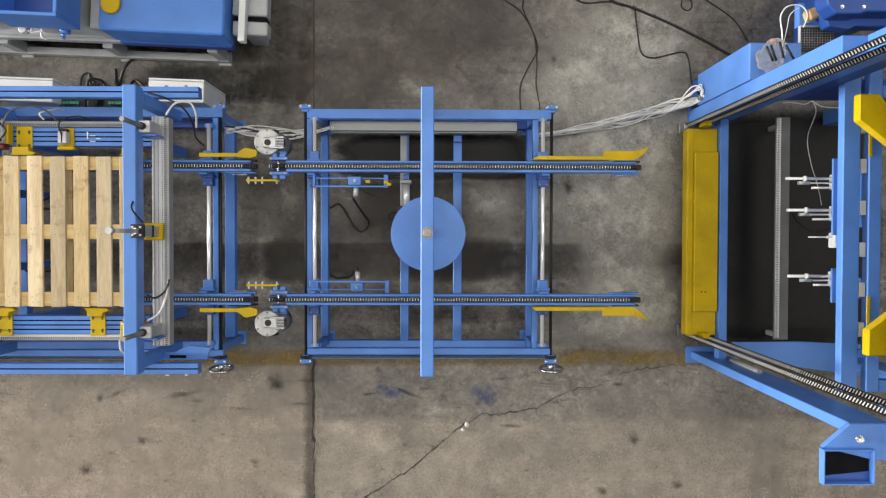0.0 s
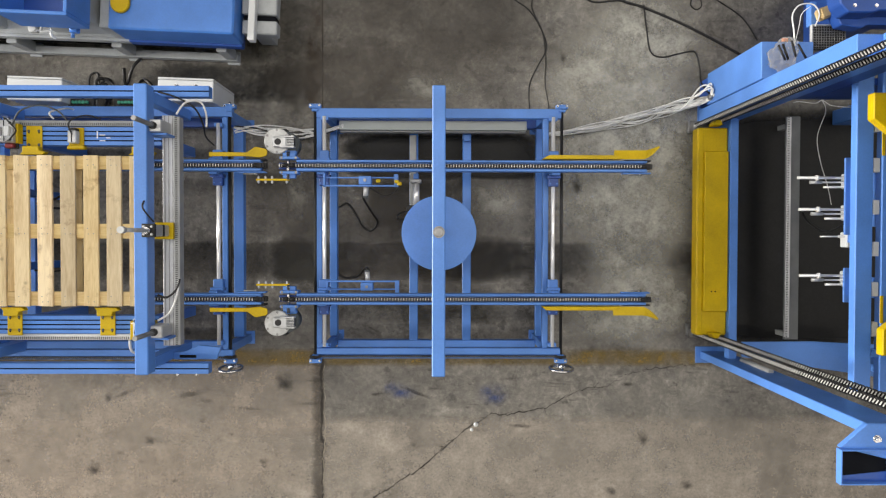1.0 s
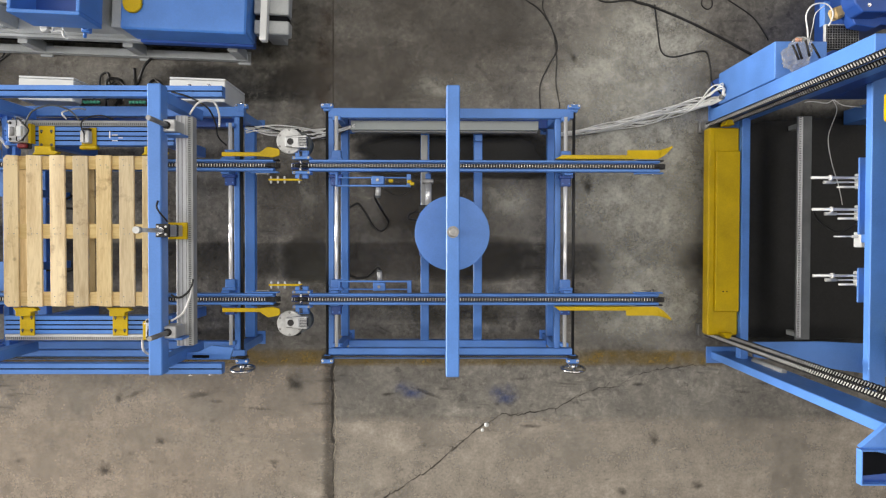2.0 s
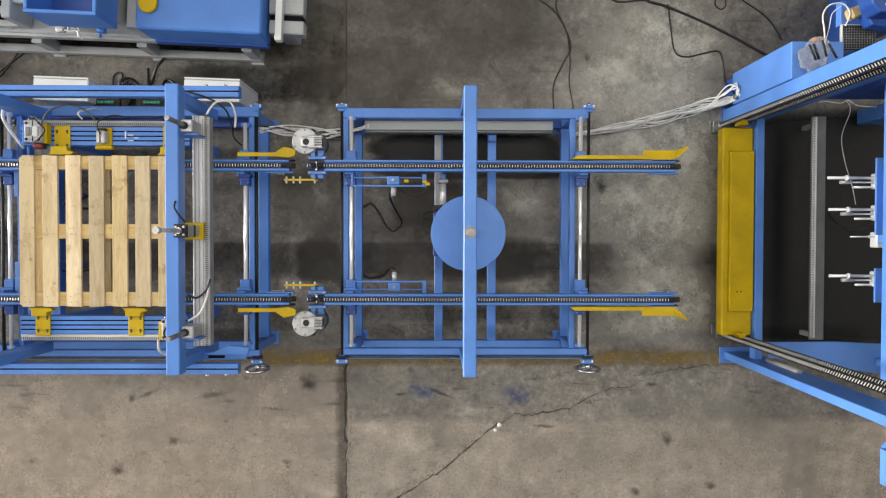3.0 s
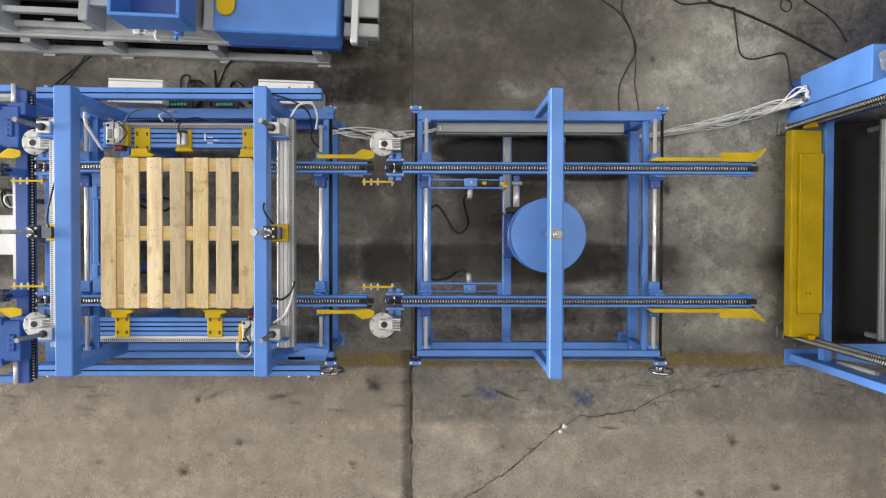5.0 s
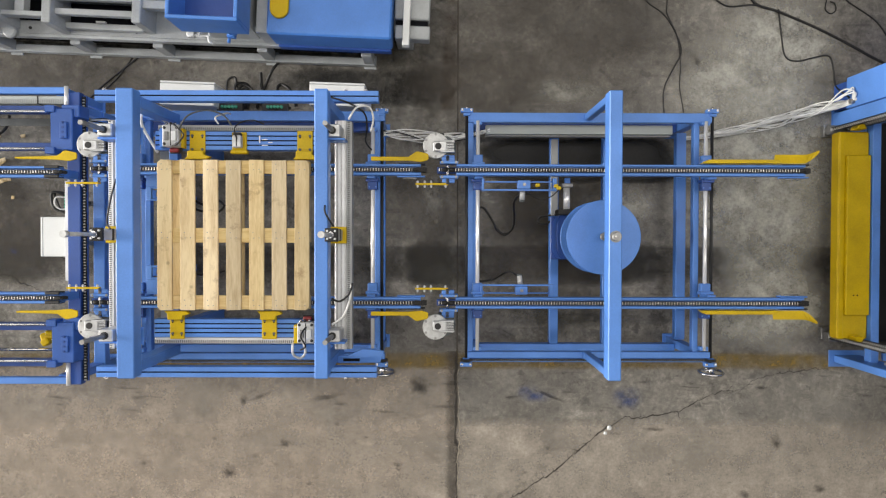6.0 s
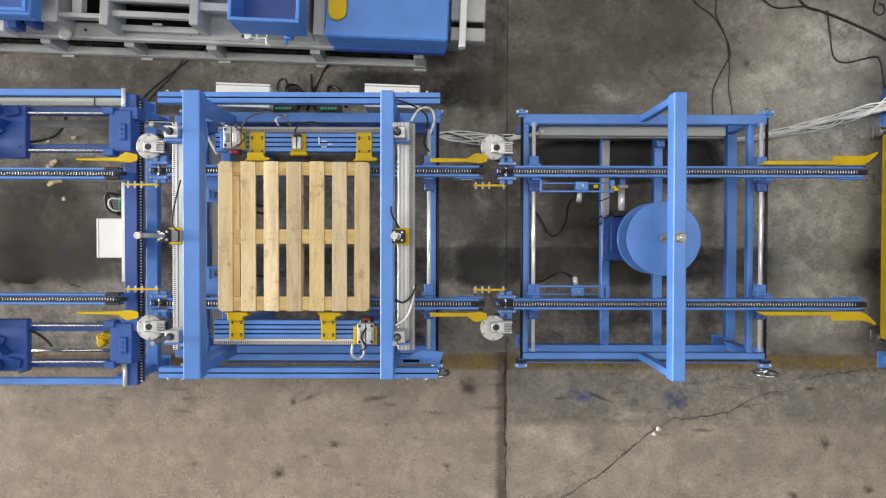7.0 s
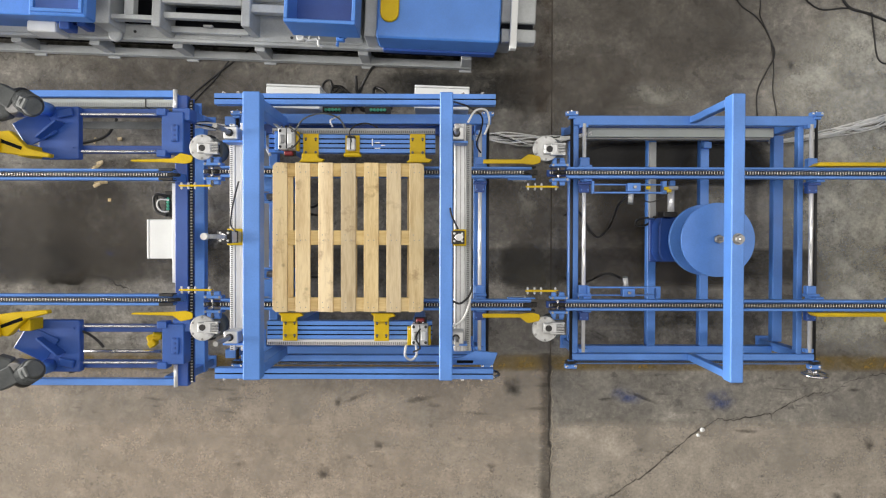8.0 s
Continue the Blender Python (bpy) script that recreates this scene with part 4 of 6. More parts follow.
for x, y in ((-0.55, 0.495), (-0.42, 0.49), (-0.40, 0.475)):
    part("sensor", box(x - 0.016, x + 0.016, y - 0.012, y + 0.012, 0.865, 0.89, 0.005), YELLOW, A, "small yellow sensor head")
cy = part("air_cylinder", cyl((-0.29, 0.325, 0.60), (-0.29, 0.50, 0.60), 0.025, 24), CHROME, A, "bright air cylinder")
part("cylinder_cap", box(-0.33, -0.25, 0.50, 0.53, 0.56, 0.64, 0.004), DULL, cy)
part("cylinder_foot", box(-0.36, -0.26, 0.295, 0.335, 0.50, 0.65, 0.004), BLACK, cy)
part("cylinder_eye", box(-0.31, -0.27, 0.53, 0.57, 0.60, 0.64, 0.004), BLUE, cy)

# ---- conveyor with the squaring and marking portals ----
B = thing("squaring_station", -2.55, 0.12, 0, "blue steel station with two portals that squares a pallet", "machine")
base_frame(B, -3.53, -1.655, -0.795, 1.06, 0.64, 0.25, ((-3.44, -3.40), (-1.73, -1.69)), ((-3.67, -3.585), (-1.765, -1.685)))
guide_shaft(B, -1.74, -0.70, 0.93, 0.69, (0.603, -0.345))
guide_shaft(B, -3.46, -0.73, 1.0, 0.69, (0.603, -0.345))
screw_drive(B, -1.678, -0.83, 1.07, 0.62, True)
screw_drive(B, -3.56, -0.83, 1.07, 0.62, False)
tray = part("link_tray", box(-3.50, -1.69, -0.825, -0.80, 0.59, 0.605, 0.002), BLUE, B)
tagged(part("link_chain", chain((-3.50, -0.81, 0.617), (-1.69, -0.81, 0.617), 0.014, 0.016), [CHAIN_D, DULL], tray, "thin roller chain linking the two screws"), kind="stuff")
for y, s in ((0.603, 1), (-0.345, -1)):
    chain_rail(B, -3.60, -1.38, y, 0.88, 0.15)
    drive_bracket(B, -3.665, y, 0.87, s)
    sprocket(B, -1.41, y, 0.855)
    rail_end(B, -1.38, y, s)
    gearmotor(B, -3.715, y + 0.165 * s, 0.84, s)
    part("motor_arm", box(-3.70, -3.62, y + (0.064 if s > 0 else -0.11), y + (0.11 if s > 0 else -0.064), 0.79, 0.83), BLUE, B)
    roller_bar(B, -3.905, -3.67, y - 0.1 * s, 0.86)
    short_flag(B, -1.73, -1.325, y + 0.072 * s, s, 0.92)
part("floor_duct", box(-3.515, -3.43, -0.70, 0.95, 0.10, 0.20, 0.003), DUCT, B, "grey wiring duct near the floor")
for xa in (-3.42,):
    part("floor_beam", box(xa, xa + 0.07, -0.70, 0.97, 0.17, 0.249), BLUE, B)
# portals
for x0, x1 in ((-3.286, -3.176), (-2.037, -1.952)):
    p = part("portal_beam", box(x0, x1, -0.777, 1.056, 1.29, 1.40, 0.006), BLUE, B)
    for y0, y1 in ((0.955, 1.03), (-0.752, -0.68)):
        part("portal_leg", box(x0 + 0.002, x1 - 0.002, y0, y1, 0.642, 1.288, 0.005), BLUE, p)
    for y in (0.79, -0.51):
        part("gusset", prism([(x0 - 0.001, y - 0.08), (x1 + 0.07, y + 0.02), (x1 + 0.07, y + 0.04), (x0 - 0.001, y + 0.04)], 1.25, 1.262, 0.002) if x0 > -3 else prism([(x1 + 0.001, y - 0.08), (x0 - 0.07, y + 0.02), (x0 - 0.07, y + 0.04), (x1 + 0.001, y + 0.04)], 1.25, 1.262, 0.002), BLUE, p)
part("slotted_profile", profile(-3.56, -1.66, 1.032, 1.105, 1.05, 1.12, 1), [BLUE, DARK], B, "long blue slotted profile")
part("slotted_profile", profile(-3.56, -1.67, -0.827, -0.756, 1.05, 1.12, 1), [BLUE, DARK], B, "long blue slotted profile")
for y in (1.07, -0.79):
    for x in (-3.50, -3.40, -1.88, -1.75):
        part("profile_bolt", bolt(x, y + (0.04 if y > 0 else -0.04), 1.10, 0.007, 0.025, bmesh.new()), STEEL, B)
part("corner_bracket", prism([(-2.055, -0.755), (-1.80, -0.755), (-1.66, -0.752), (-1.63, -0.67), (-1.78, -0.655), (-1.88, -0.70), (-2.055, -0.715)], 0.96, 0.985, 0.003), BLUE, B, "blue corner bracket with a slot")
part("bracket_slot", box(-1.915, -1.80, -0.742, -0.722, 0.9845, 0.9862, 0), DARK, B)
# aluminium profile with trunking on each portal
for x0, x1, t0, t1 in ((-1.94, -1.862, -1.86, -1.826), (-3.362, -3.298, -3.43, -3.396)):
    bm = bmesh.new()
    box(x0, x1, -0.624, 0.893, 1.12, 1.195, 0.003, bm, 0)
    n = 3 if x0 > -3 else 2
    for k in range(n):
        xx = x0 + (k + 0.6) * (x1 - x0) / n
        box(xx - 0.003, xx + 0.003, -0.622, 0.891, 1.1945, 1.1965, 0, bm, 1)
    part("aluminium_profile", bm, [ALU, DULL], B, "pale grooved aluminium profile")
    part("slotted_duct", trunking(t0, t1, -0.62, 0.885, 1.13, 1.20, "y"), [ALU if x0 < -3 else DUCT, SLIT], B, "grey slotted wiring duct")
    if x0 < -3:
        part("profile_bridge", box(-3.397, -3.361, -0.60, 0.86, 1.13, 1.19, 0.002), ALU, B)
for px, side in ((-1.955, 1), (-3.345, -1)):
    for y in (0.80, -0.51):
        x = px + 0.03 * side
        b = part("guide_clamp", box(x - 0.045, x + 0.045, y - 0.04, y + 0.04, 1.20, 1.36, 0.006), ALU, B, "bare aluminium clamp block")
        part("guide_rod", cyl((x - 0.005, y, 1.36), (x - 0.005, y, 1.63), 0.015, 18), DULL, b, "grey steel guide rod standing upright")
        part("guide_seat", cyl((x - 0.005, y, 1.36), (x - 0.005, y, 1.375), 0.024, 18), BLACK, b)
        part("clamp_ear", box(x - 0.06, x + 0.07, y - 0.056, y - 0.042, 1.20, 1.33, 0.003), BLUE, b)
    x, y = px + 0.035 * side, 0.135
    plate = part("head_plate", box(x - 0.06, x + 0.06, y - 0.055, y + 0.055, 1.20, 1.225, 0.003), YELLOW, B, "yellow mounting plate of the marking head")
    bm = box(x - 0.036, x + 0.036, y - 0.036, y + 0.036, 1.225, 1.46, 0.006)
    for dx in (-0.024, 0.024):
        for dy in (-0.024, 0.024):
            cyl((x + dx, y + dy, 1.46), (x + dx, y + dy, 1.475), 0.007, 8, bm=bm)
    part("head_cylinder", bm, ALU, plate, "bare aluminium air cylinder")
    part("cylinder_cap", box(x - 0.042, x + 0.040, y - 0.042, y + 0.042, 1.435, 1.463, 0.004), BLACK, plate, "black end cap")
    part("lock_nut", cyl((x, y, 1.475), (x, y, 1.492), 0.024, 6, bev=0.002), STEEL, plate)
    part("cylinder_band", box(x - 0.038, x + 0.038, y - 0.038, y + 0.038, 1.30, 1.33, 0.003), BLACK, plate)
    bm = cyl((x, y, 1.46), (x, y, 1.78), 0.013, 16)
    cyl((x, y, 1.78), (x, y, 1.82), 0.02, 16, bm=bm)
    part("head_rod", bm, CAST, plate, "pale rod standing upright")
# squaring profiles with yellow pads
part("squaring_profile", profile(-3.25, -2.07, 0.736, 0.865, 0.82, 0.90, 3), [BLUE, DARK], B, "blue slotted profile carrying yellow pads")
for mx, my, mw, mh in ((-2.52, 0.785, 0.008, 0.05), (-2.50, 0.805, 0.04, 0.006), (-2.50, 0.765, 0.04, 0.006), (-2.455, 0.785, 0.03, 0.006)):
    part("chalk_mark", box(mx, mx + mw, my, my + mh, 0.9002, 0.901, 0), GREYCABLE, B, "faint white chalk mark")
part("squaring_profile", profile(-3.262, -2.09, -0.588, -0.461, 0.82, 0.90, 3), [BLUE, DARK], B, "blue slotted profile carrying yellow pads")
part("slotted_duct", trunking(-3.22, -2.07, 0.868, 0.905, 0.86, 0.92, "x"), [DUCT, SLIT], B, "grey slotted wiring duct")
part("slotted_duct", trunking(-3.262, -2.10, -0.634, -0.591, 0.84, 0.895, "x"), [ALU, SLIT], B, "grey slotted wiring duct")
for x in (-3.1, -2.2):
    part("profile_support", box(x - 0.04, x + 0.04, 0.76, 0.84, 0.0, 0.82), BLUE, B)
    part("profile_support", box(x - 0.04, x + 0.04, -0.565, -0.485, 0.0, 0.82), BLUE, B)
for x0, x1, side in ((-3.005, -2.895, 1), (-2.25, -2.14, 1), (-3.148, -3.045, -1), (-2.50, -2.395, -1)):
    ya, yb = (0.875, 0.662) if side > 0 else (-0.60, -0.398)
    mid = (x0 + x1) / 2
    bm = box(x0, x1, min(ya, yb + 0.03 * side), max(ya, yb + 0.03 * side), 0.902, 0.912, 0.003)
    tip = [(x0 - 0.022, yb), (x1 + 0.03, yb), (x1 + 0.05, yb + 0.02 * side), (x1 + 0.005, yb + 0.032 * side), (x1, yb + 0.06 * side), (x0, yb + 0.06 * side), (x0, yb + 0.02 * side)]
    prism(tip if side > 0 else tip[::-1], 0.9125, 0.96, 0.004, bm)
    pad = part("squaring_pad", bm, YELLOW, B, "bent yellow steel pad touching the pallet")
    for dx in (0.02, x1 - x0 - 0.02):
        for f in (0.35, 0.8):
            yy = yb + (ya - yb) * f
            part("slot", box(x0 + dx - 0.005, x0 + dx + 0.005, yy - 0.017, yy + 0.009, 0.9115, 0.9126, 0), DARK, pad)
            part("bolt", bolt(x0 + dx, yy, 0.912, 0.0065, 0.008, bmesh.new()), BOXGREY, pad)
bm = box(-2.707, -2.604, 0.735, 0.858, 0.902, 0.912, 0.003)
prism([(-2.72, 0.705), (-2.59, 0.705), (-2.60, 0.735), (-2.71, 0.735)], 0.88, 0.93, 0.008, bm)
pad = part("squaring_pad", bm, YELLOW, B, "short yellow pusher pad")
part("pusher_cylinder", box(-2.69, -2.63, 0.745, 0.83, 0.912, 0.965, 0.006), CAST, pad, "bare aluminium pusher cylinder")
part("cylinder_cap", box(-2.687, -2.633, 0.8305, 0.848, 0.912, 0.96, 0.004), BLACK, pad)
part("cylinder_slot", box(-2.664, -2.657, 0.75, 0.825, 0.9645, 0.9665, 0), DARK, pad)
for x0, y0, y1 in ((-3.19, 0.745, 0.895), (-2.262, -0.615, -0.47)):
    v = part("valve_block", box(x0 + 0.03, x0 + 0.145, y0, y1, 0.91, 1.0, 0.006), CAST, B, "grey clamp cylinder with a red coil")
    part("valve_side", box(x0, x0 + 0.029, y0 - 0.005, y1 - 0.02, 0.91, 0.975, 0.004), BLUE if y0 > 0 else YELLOW, v)
    part("valve_side", box(x0 + 0.146, x0 + 0.165, y0 - 0.005, y1 - 0.02, 0.91, 0.97, 0.004), YELLOW, v)
    yy = y0 - 0.035 if y0 > 0 else y1 + 0.005
    part("coil", box(x0 + 0.06, x0 + 0.12, yy, yy + 0.03, 0.92, 0.955, 0.006), RED, v, "small red coil")
    part("coil_bracket", box(x0 + 0.05, x0 + 0.135, yy - 0.004, yy + 0.036, 0.905, 0.92, 0.003), BLACK, v)
    for k in range(4):
        part("bolt", bolt(x0 + 0.045 + 0.085 * (k % 2), y0 + 0.018 + 0.11 * (k // 2), 1.0, 0.007, 0.006, bmesh.new()), BLACK, v)
    part("valve_slot", box(x0 + 0.085, x0 + 0.091, y0 + 0.004, y1 - 0.004, 0.999, 1.002, 0), DARK, v)
    part("valve_cover", box(x0 + 0.098, x0 + 0.132, y0 + 0.035, y1 - 0.045, 1.0, 1.022, 0.004), WHITE, v)
    part("valve_plug", box(x0 + 0.046, x0 + 0.076, y0 + 0.04, y1 - 0.05, 1.0, 1.016, 0.004), DULL, v)
    for k in range(3):
        part("valve_fitting", cyl((x0 + 0.05 + 0.03 * k, y1, 0.975), (x0 + 0.05 + 0.03 * k, y1 + 0.018, 0.975), 0.009, 10), BLACK if k % 2 else STEEL, v)
# slide plates inside the rails
for y, s in ((0.487, 1), (-0.19, -1)):
    ya, yb = y - 0.105, y + 0.105
    bm = box(-3.36, -3.09, ya + (0.10 if s > 0 else 0), yb - (0 if s > 0 else 0.10), 0.77, 0.80, 0.003)
    lo, hi = (ya, ya + 0.10) if s > 0 else (yb - 0.10, yb)
    box(-3.36, -3.325, lo, hi, 0.77, 0.80, 0.003, bm)
    box(-3.125, -3.09, lo, hi, 0.77, 0.80, 0.003, bm)
    box(-3.325, -3.125, lo, lo + 0.014, 0.77, 0.80, 0.003, bm)
    box(-3.325, -3.125, hi - 0.014, hi, 0.77, 0.80, 0.003, bm)
    pl = part("slide_plate", bm, BLUE, B, "pale blue plate with a slot")
    mid = (lo + hi) / 2
    part("slide_cylinder", cyl((-3.30, mid, 0.755), (-3.13, mid, 0.755), 0.022, 16), DULL, pl)
    part("slide_pin", cyl((-3.21, mid - 0.05, 0.765), (-3.21, mid + 0.05, 0.765), 0.012, 12), STEEL, pl)
    if s > 0:
        part("latch", box(-3.15, -3.12, ya - 0.06, ya + 0.04, 0.80, 0.815, 0.004), YELLOW, pl, "small yellow latch")
        part("latch_roller", cyl((-3.135, ya - 0.06, 0.79), (-3.135, ya - 0.06, 0.82), 0.017, 16), STEEL, pl)
    part("plate_post", box(-3.35, -3.29, mid - 0.03, mid + 0.03, 0.0, 0.74), BLUE, pl)

# ---- pallet ----
pal = thing("pallet", -2.672, 0.134, 0.883, "new pale pine pallet with seven deck boards", "pallet")
px0, py0, py1 = -3.198, -0.385, 0.653
rnd = random.Random(4)


def board(name, x0, x1, y0, y1, z0, z1, mat, clip=()):
    """A sawn board with slightly uneven edges; clip: corners (sx, sy) that are cut off."""
    b = bmesh.new()
    c = 0.022
    out = []
    for sx, sy in ((-1, -1), (1, -1), (1, 1), (-1, 1)):
        x, y = (x0 if sx < 0 else x1) + rnd.uniform(-0.002, 0.002), (y0 if sy < 0 else y1) + rnd.uniform(-0.003, 0.003)
        if (sx, sy) in clip:
            a, d = (x - sx * c, y), (x, y - sy * c)
            out += [a, d] if sx * sy > 0 and False else ([d, a] if (sx, sy) in ((1, 1), (-1, -1)) else [a, d])
        else:
            out.append((x, y))
    return part(name, prism(out, z0, z1, 0.0025), mat, pal)


for k in range(7):
    a = px0 + 0.158 * k
    cl = [(-1, -1), (-1, 1)] if k == 0 else [(1, -1), (1, 1)] if k == 6 else []
    board("deck_board", a, a + 0.103, py0, py1, 0.979, 1.0, WOOD, cl)
for a, b in ((0.561, 0.651), (0.084, 0.184), (-0.383, -0.288)):
    board("cross_board", px0 + 0.012, px0 + 1.039, a, b, 0.957, 0.979, WOODX)
    for x in (px0 + 0.004, px0 + 0.475, px0 + 0.946):
        part("spacer_block", box(x, x + 0.10, a + 0.002, b - 0.002, 0.905, 0.957, 0.003), WOODX, pal)
for x in (px0 + 0.022, px0 + 0.475, px0 + 0.93):
    board("bottom_board", x, x + 0.1, py0, py1, 0.884, 0.905, WOOD)
nail = part("nail", cyl((pal.location.x, pal.location.y, pal.location.z), (pal.location.x, pal.location.y, pal.location.z + 0.0013), 0.0035, 8), DULL, pal)
spots = [(px0 + 0.158 * k + dx, y + dy) for k in range(7) for y in (0.606, 0.134, -0.335) for dx, dy in ((0.03, 0.018), (0.072, -0.018), (0.035, -0.02))]
for k, (nx, ny) in enumerate(spots):
    ob = nail if k == 0 else new("nail", nail.data)
    ob.parent = pal
    ob.location = (nx - pal.location.x, ny - pal.location.y, 0.9995 - pal.location.z)

# ---- following conveyor with the two corner-cutting units ----
C = thing("corner_cutting_station", -4.7, 0.12, 0, "blue steel conveyor station with two motor-driven cutting units", "machine")
for y0, y1 in ((1.186, 1.236), (-0.985, -0.936)):
    part("top_beam", box(-6.4, -4.032, y0, y1, 0.56, 0.62), BLUE, C)
    for x in (-6.3, -4.14):
        part("leg", box(x, x + 0.07, y0 - 0.01, y1 + 0.01, 0.008, 0.558), BLUE, C)
        part("foot_plate", box(x - 0.02, x + 0.09, y0 - 0.03, y1 + 0.03, 0, 0.008, 0.002), BLUE, C)
part("end_beam", box(-4.03, -3.935, -0.99, 1.20, 0.55, 0.615), DEEP, C)
part("lower_end_beam", box(-4.03, -3.94, -0.96, 1.12, 0.17, 0.25), BLUE, C)
for y in (1.06, -0.955):
    part("leg", box(-4.02, -3.95, y, y + 0.06, 0.25, 0.549), BLUE, C)
    part("leg", box(-4.02, -3.95, y + 0.004, y + 0.064, 0.008, 0.169), BLUE, C)
    part("foot_plate", box(-4.04, -3.93, y - 0.02, y + 0.09, 0, 0.008, 0.002), BLUE, C)
tray = part("link_tray", box(-3.932, -3.90, -0.97, 1.18, 0.56, 0.575, 0.002), DEEP, C)
tagged(part("link_chain", chain((-3.917, -0.96, 0.588), (-3.917, 1.17, 0.588), 0.024, 0.022, (0, 0, 1), 0.2), [CHAIN_D, CHAIN_L], tray, "roller chain linking the screws"), kind="stuff")
for y0, y1 in ((1.04, 1.235), (-0.99, -0.80)):
    part("guide_shaft", cyl((-4.015, y0, 0.645), (-4.015, y1, 0.645), 0.0155, 20), CHROME, C, "bright chromed guide shaft")
part("cover_strip", box(-4.058, -4.034, -0.21, 0.54, 0.56, 0.60, 0.002), ALU, C, "pale aluminium strip")
part("wiring_tray", trunking(-6.3, -4.036, 1.116, 1.172, 0.52, 0.60, "x"), [TRAYPAINT, DUCT], C, "pale slotted wiring tray")
part("cable_tie", box(-4.26, -4.25, 1.113, 1.175, 0.52, 0.604, 0.001), BLACK, C)
for y, s in ((0.577, 1), (-0.313, -1)):
    chain_rail(C, -6.3, -3.93, y, 0.90, 0.0, DULL)
    part("rail_post", box(-4.02, -3.945, y - 0.03, y + 0.03, 0.616, 0.824), BLUE, C)
    sprocket(C, -3.93, y, 0.875)
    for dy in (0.041, -0.052):
        part("tension_plate", box(-4.03, -3.93, y + dy * 0.7 - 0.004, y + dy * 0.7 + 0.016, 0.83, 0.909, 0.003), BLACK, C, "dark tensioning plate at the rail end")
    short_flag(C, -4.20, -3.77, y + 0.092 * s, s, 0.96, 0.006)
    for x in (-5.9,):
        part("rail_post", box(x - 0.03, x + 0.03, y - 0.03, y + 0.03, 0.249, 0.824), BLUE, C)
for x in (-5.9,):
    part("floor_beam", box(x - 0.04, x + 0.04, -0.93, 1.18, 0.17, 0.248), DEEP, C)
for s, ys, z in ((1, (1.03, 0.76), 0.75), (-1, (-0.522, -0.79), 0.73)):
    for y in ys:
        part("slide_shaft", cyl((-5.4, y, z), (-4.03, y, z), 0.0105, 20), SLIDE, C, "bright chromed slide shaft")
        part("shaft_rail", box(-5.4, -4.06, y - 0.028 + (0.02 if s > 0 else -0.02), y + 0.028 + (0.02 if s > 0 else -0.02), z - 0.09, z - 0.035), DEEP, C)
    ya, yb = min(ys) - 0.04, max(ys) + 0.05
    mid = (ya + yb) / 2
    bm = box(-4.07, -3.91, ya + 0.03, yb - 0.03, 0.62, 0.76, 0.006)
    box(-4.0, -3.87, yb - 0.09, yb, 0.60, 0.74, 0.005, bm)
    box(-3.99, -3.94, mid - 0.07, mid + 0.05, 0.76, 0.785, 0.004, bm)
    box(-4.10, -4.03, ya, ya + 0.05, 0.68, 0.78, 0.004, bm)
    box(-4.10, -4.03, yb - 0.06, yb - 0.01, 0.68, 0.78, 0.004, bm)
    # darker blue paints in the shade on the block
    eb = part("end_block", bm, MID, C)
    for k in range(4):
        part("bolt", bolt(-3.965, mid - 0.06 + 0.035 * k, 0.785, 0.007, 0.007, bmesh.new()), DEEP, eb)
    part("thin_shaft", cyl((-5.0, mid + 0.09 * s, z - 0.2), (-4.12, mid + 0.09 * s, z - 0.2), 0.014, 14), STEEL, C)
    if s > 0:
        part("drip_plate", box(-5.0, -4.071, 0.945, 1.0, z - 0.13, z - 0.122, 0.002), MOTORGREY, C, "dark oily plate below the slide shaft")
    part("shaft_end", box(-4.16, -4.10, mid + 0.09 * s - 0.025, mid + 0.09 * s + 0.025, z - 0.23, z - 0.17, 0.004), BLACK, C)
    # the cutting unit on its carriage
    bm = box(-4.95, -4.66, ya - 0.02, yb, 0.72, 0.785, 0.006)
    # DEEP puts the motor's shade into the carriage colour
    car = part("carriage", bm, DEEP, C, "blue carriage plate on the slide shafts")
    part("tilt_bracket", box(-5.06, -4.83, mid - 0.085, mid + 0.115, 0.82, 0.835, 0.004, turn=(0, 14, 32 * s)), DEEP, car)
    for bx, by in ((-4.70, 0.12), (-4.70, -0.12)):
        part("bolt", bolt(bx, mid + by, 0.785, 0.007, 0.009, bmesh.new()), DEEP, car)
    part("fold_rib", box(-4.93, -4.74, mid - 0.008, mid + 0.008, 0.785, 0.90, 0.003, turn=(0, 0, 40 * s)), DEEP, car)
    part("side_gusset", box(-4.80, -4.69, mid + 0.13 * s - 0.03, mid + 0.13 * s + 0.03, 0.785, 0.815, 0.006, turn=(0, 0, 12 * s)), DEEP, car)
    m0, m1 = Vector((-4.93, mid + (0.18 * s), 0.98)), Vector((-4.82, mid + (0.125 * s), 1.06))
    part("bracket_stem", cyl(tuple(m0 * 0.5 + m1 * 0.5 - Vector((0, 0, 0.24))), tuple(m0 * 0.5 + m1 * 0.5), 0.05, 16), BLUE, car)
    mot = part("cutter_motor", cyl(tuple(m0), tuple(m1), 0.072, 30, bev=0.006), MOTORGREY, car, "grey finned electric motor")
    for k in range(9):
        f = m0 + (m1 - m0) * (0.1 + 0.1 * k)
        part("cooling_fin", cyl(tuple(f), tuple(f + (m1 - m0) * 0.03), 0.079, 28), MOTORGREY, mot)
    part("motor_terminal_box", box(-4.90, -4.82, mid + 0.14 * s - 0.04, mid + 0.14 * s + 0.04, 1.06, 1.115, 0.008, turn=(0, -20, -25 * s)), MOTORGREY, mot)
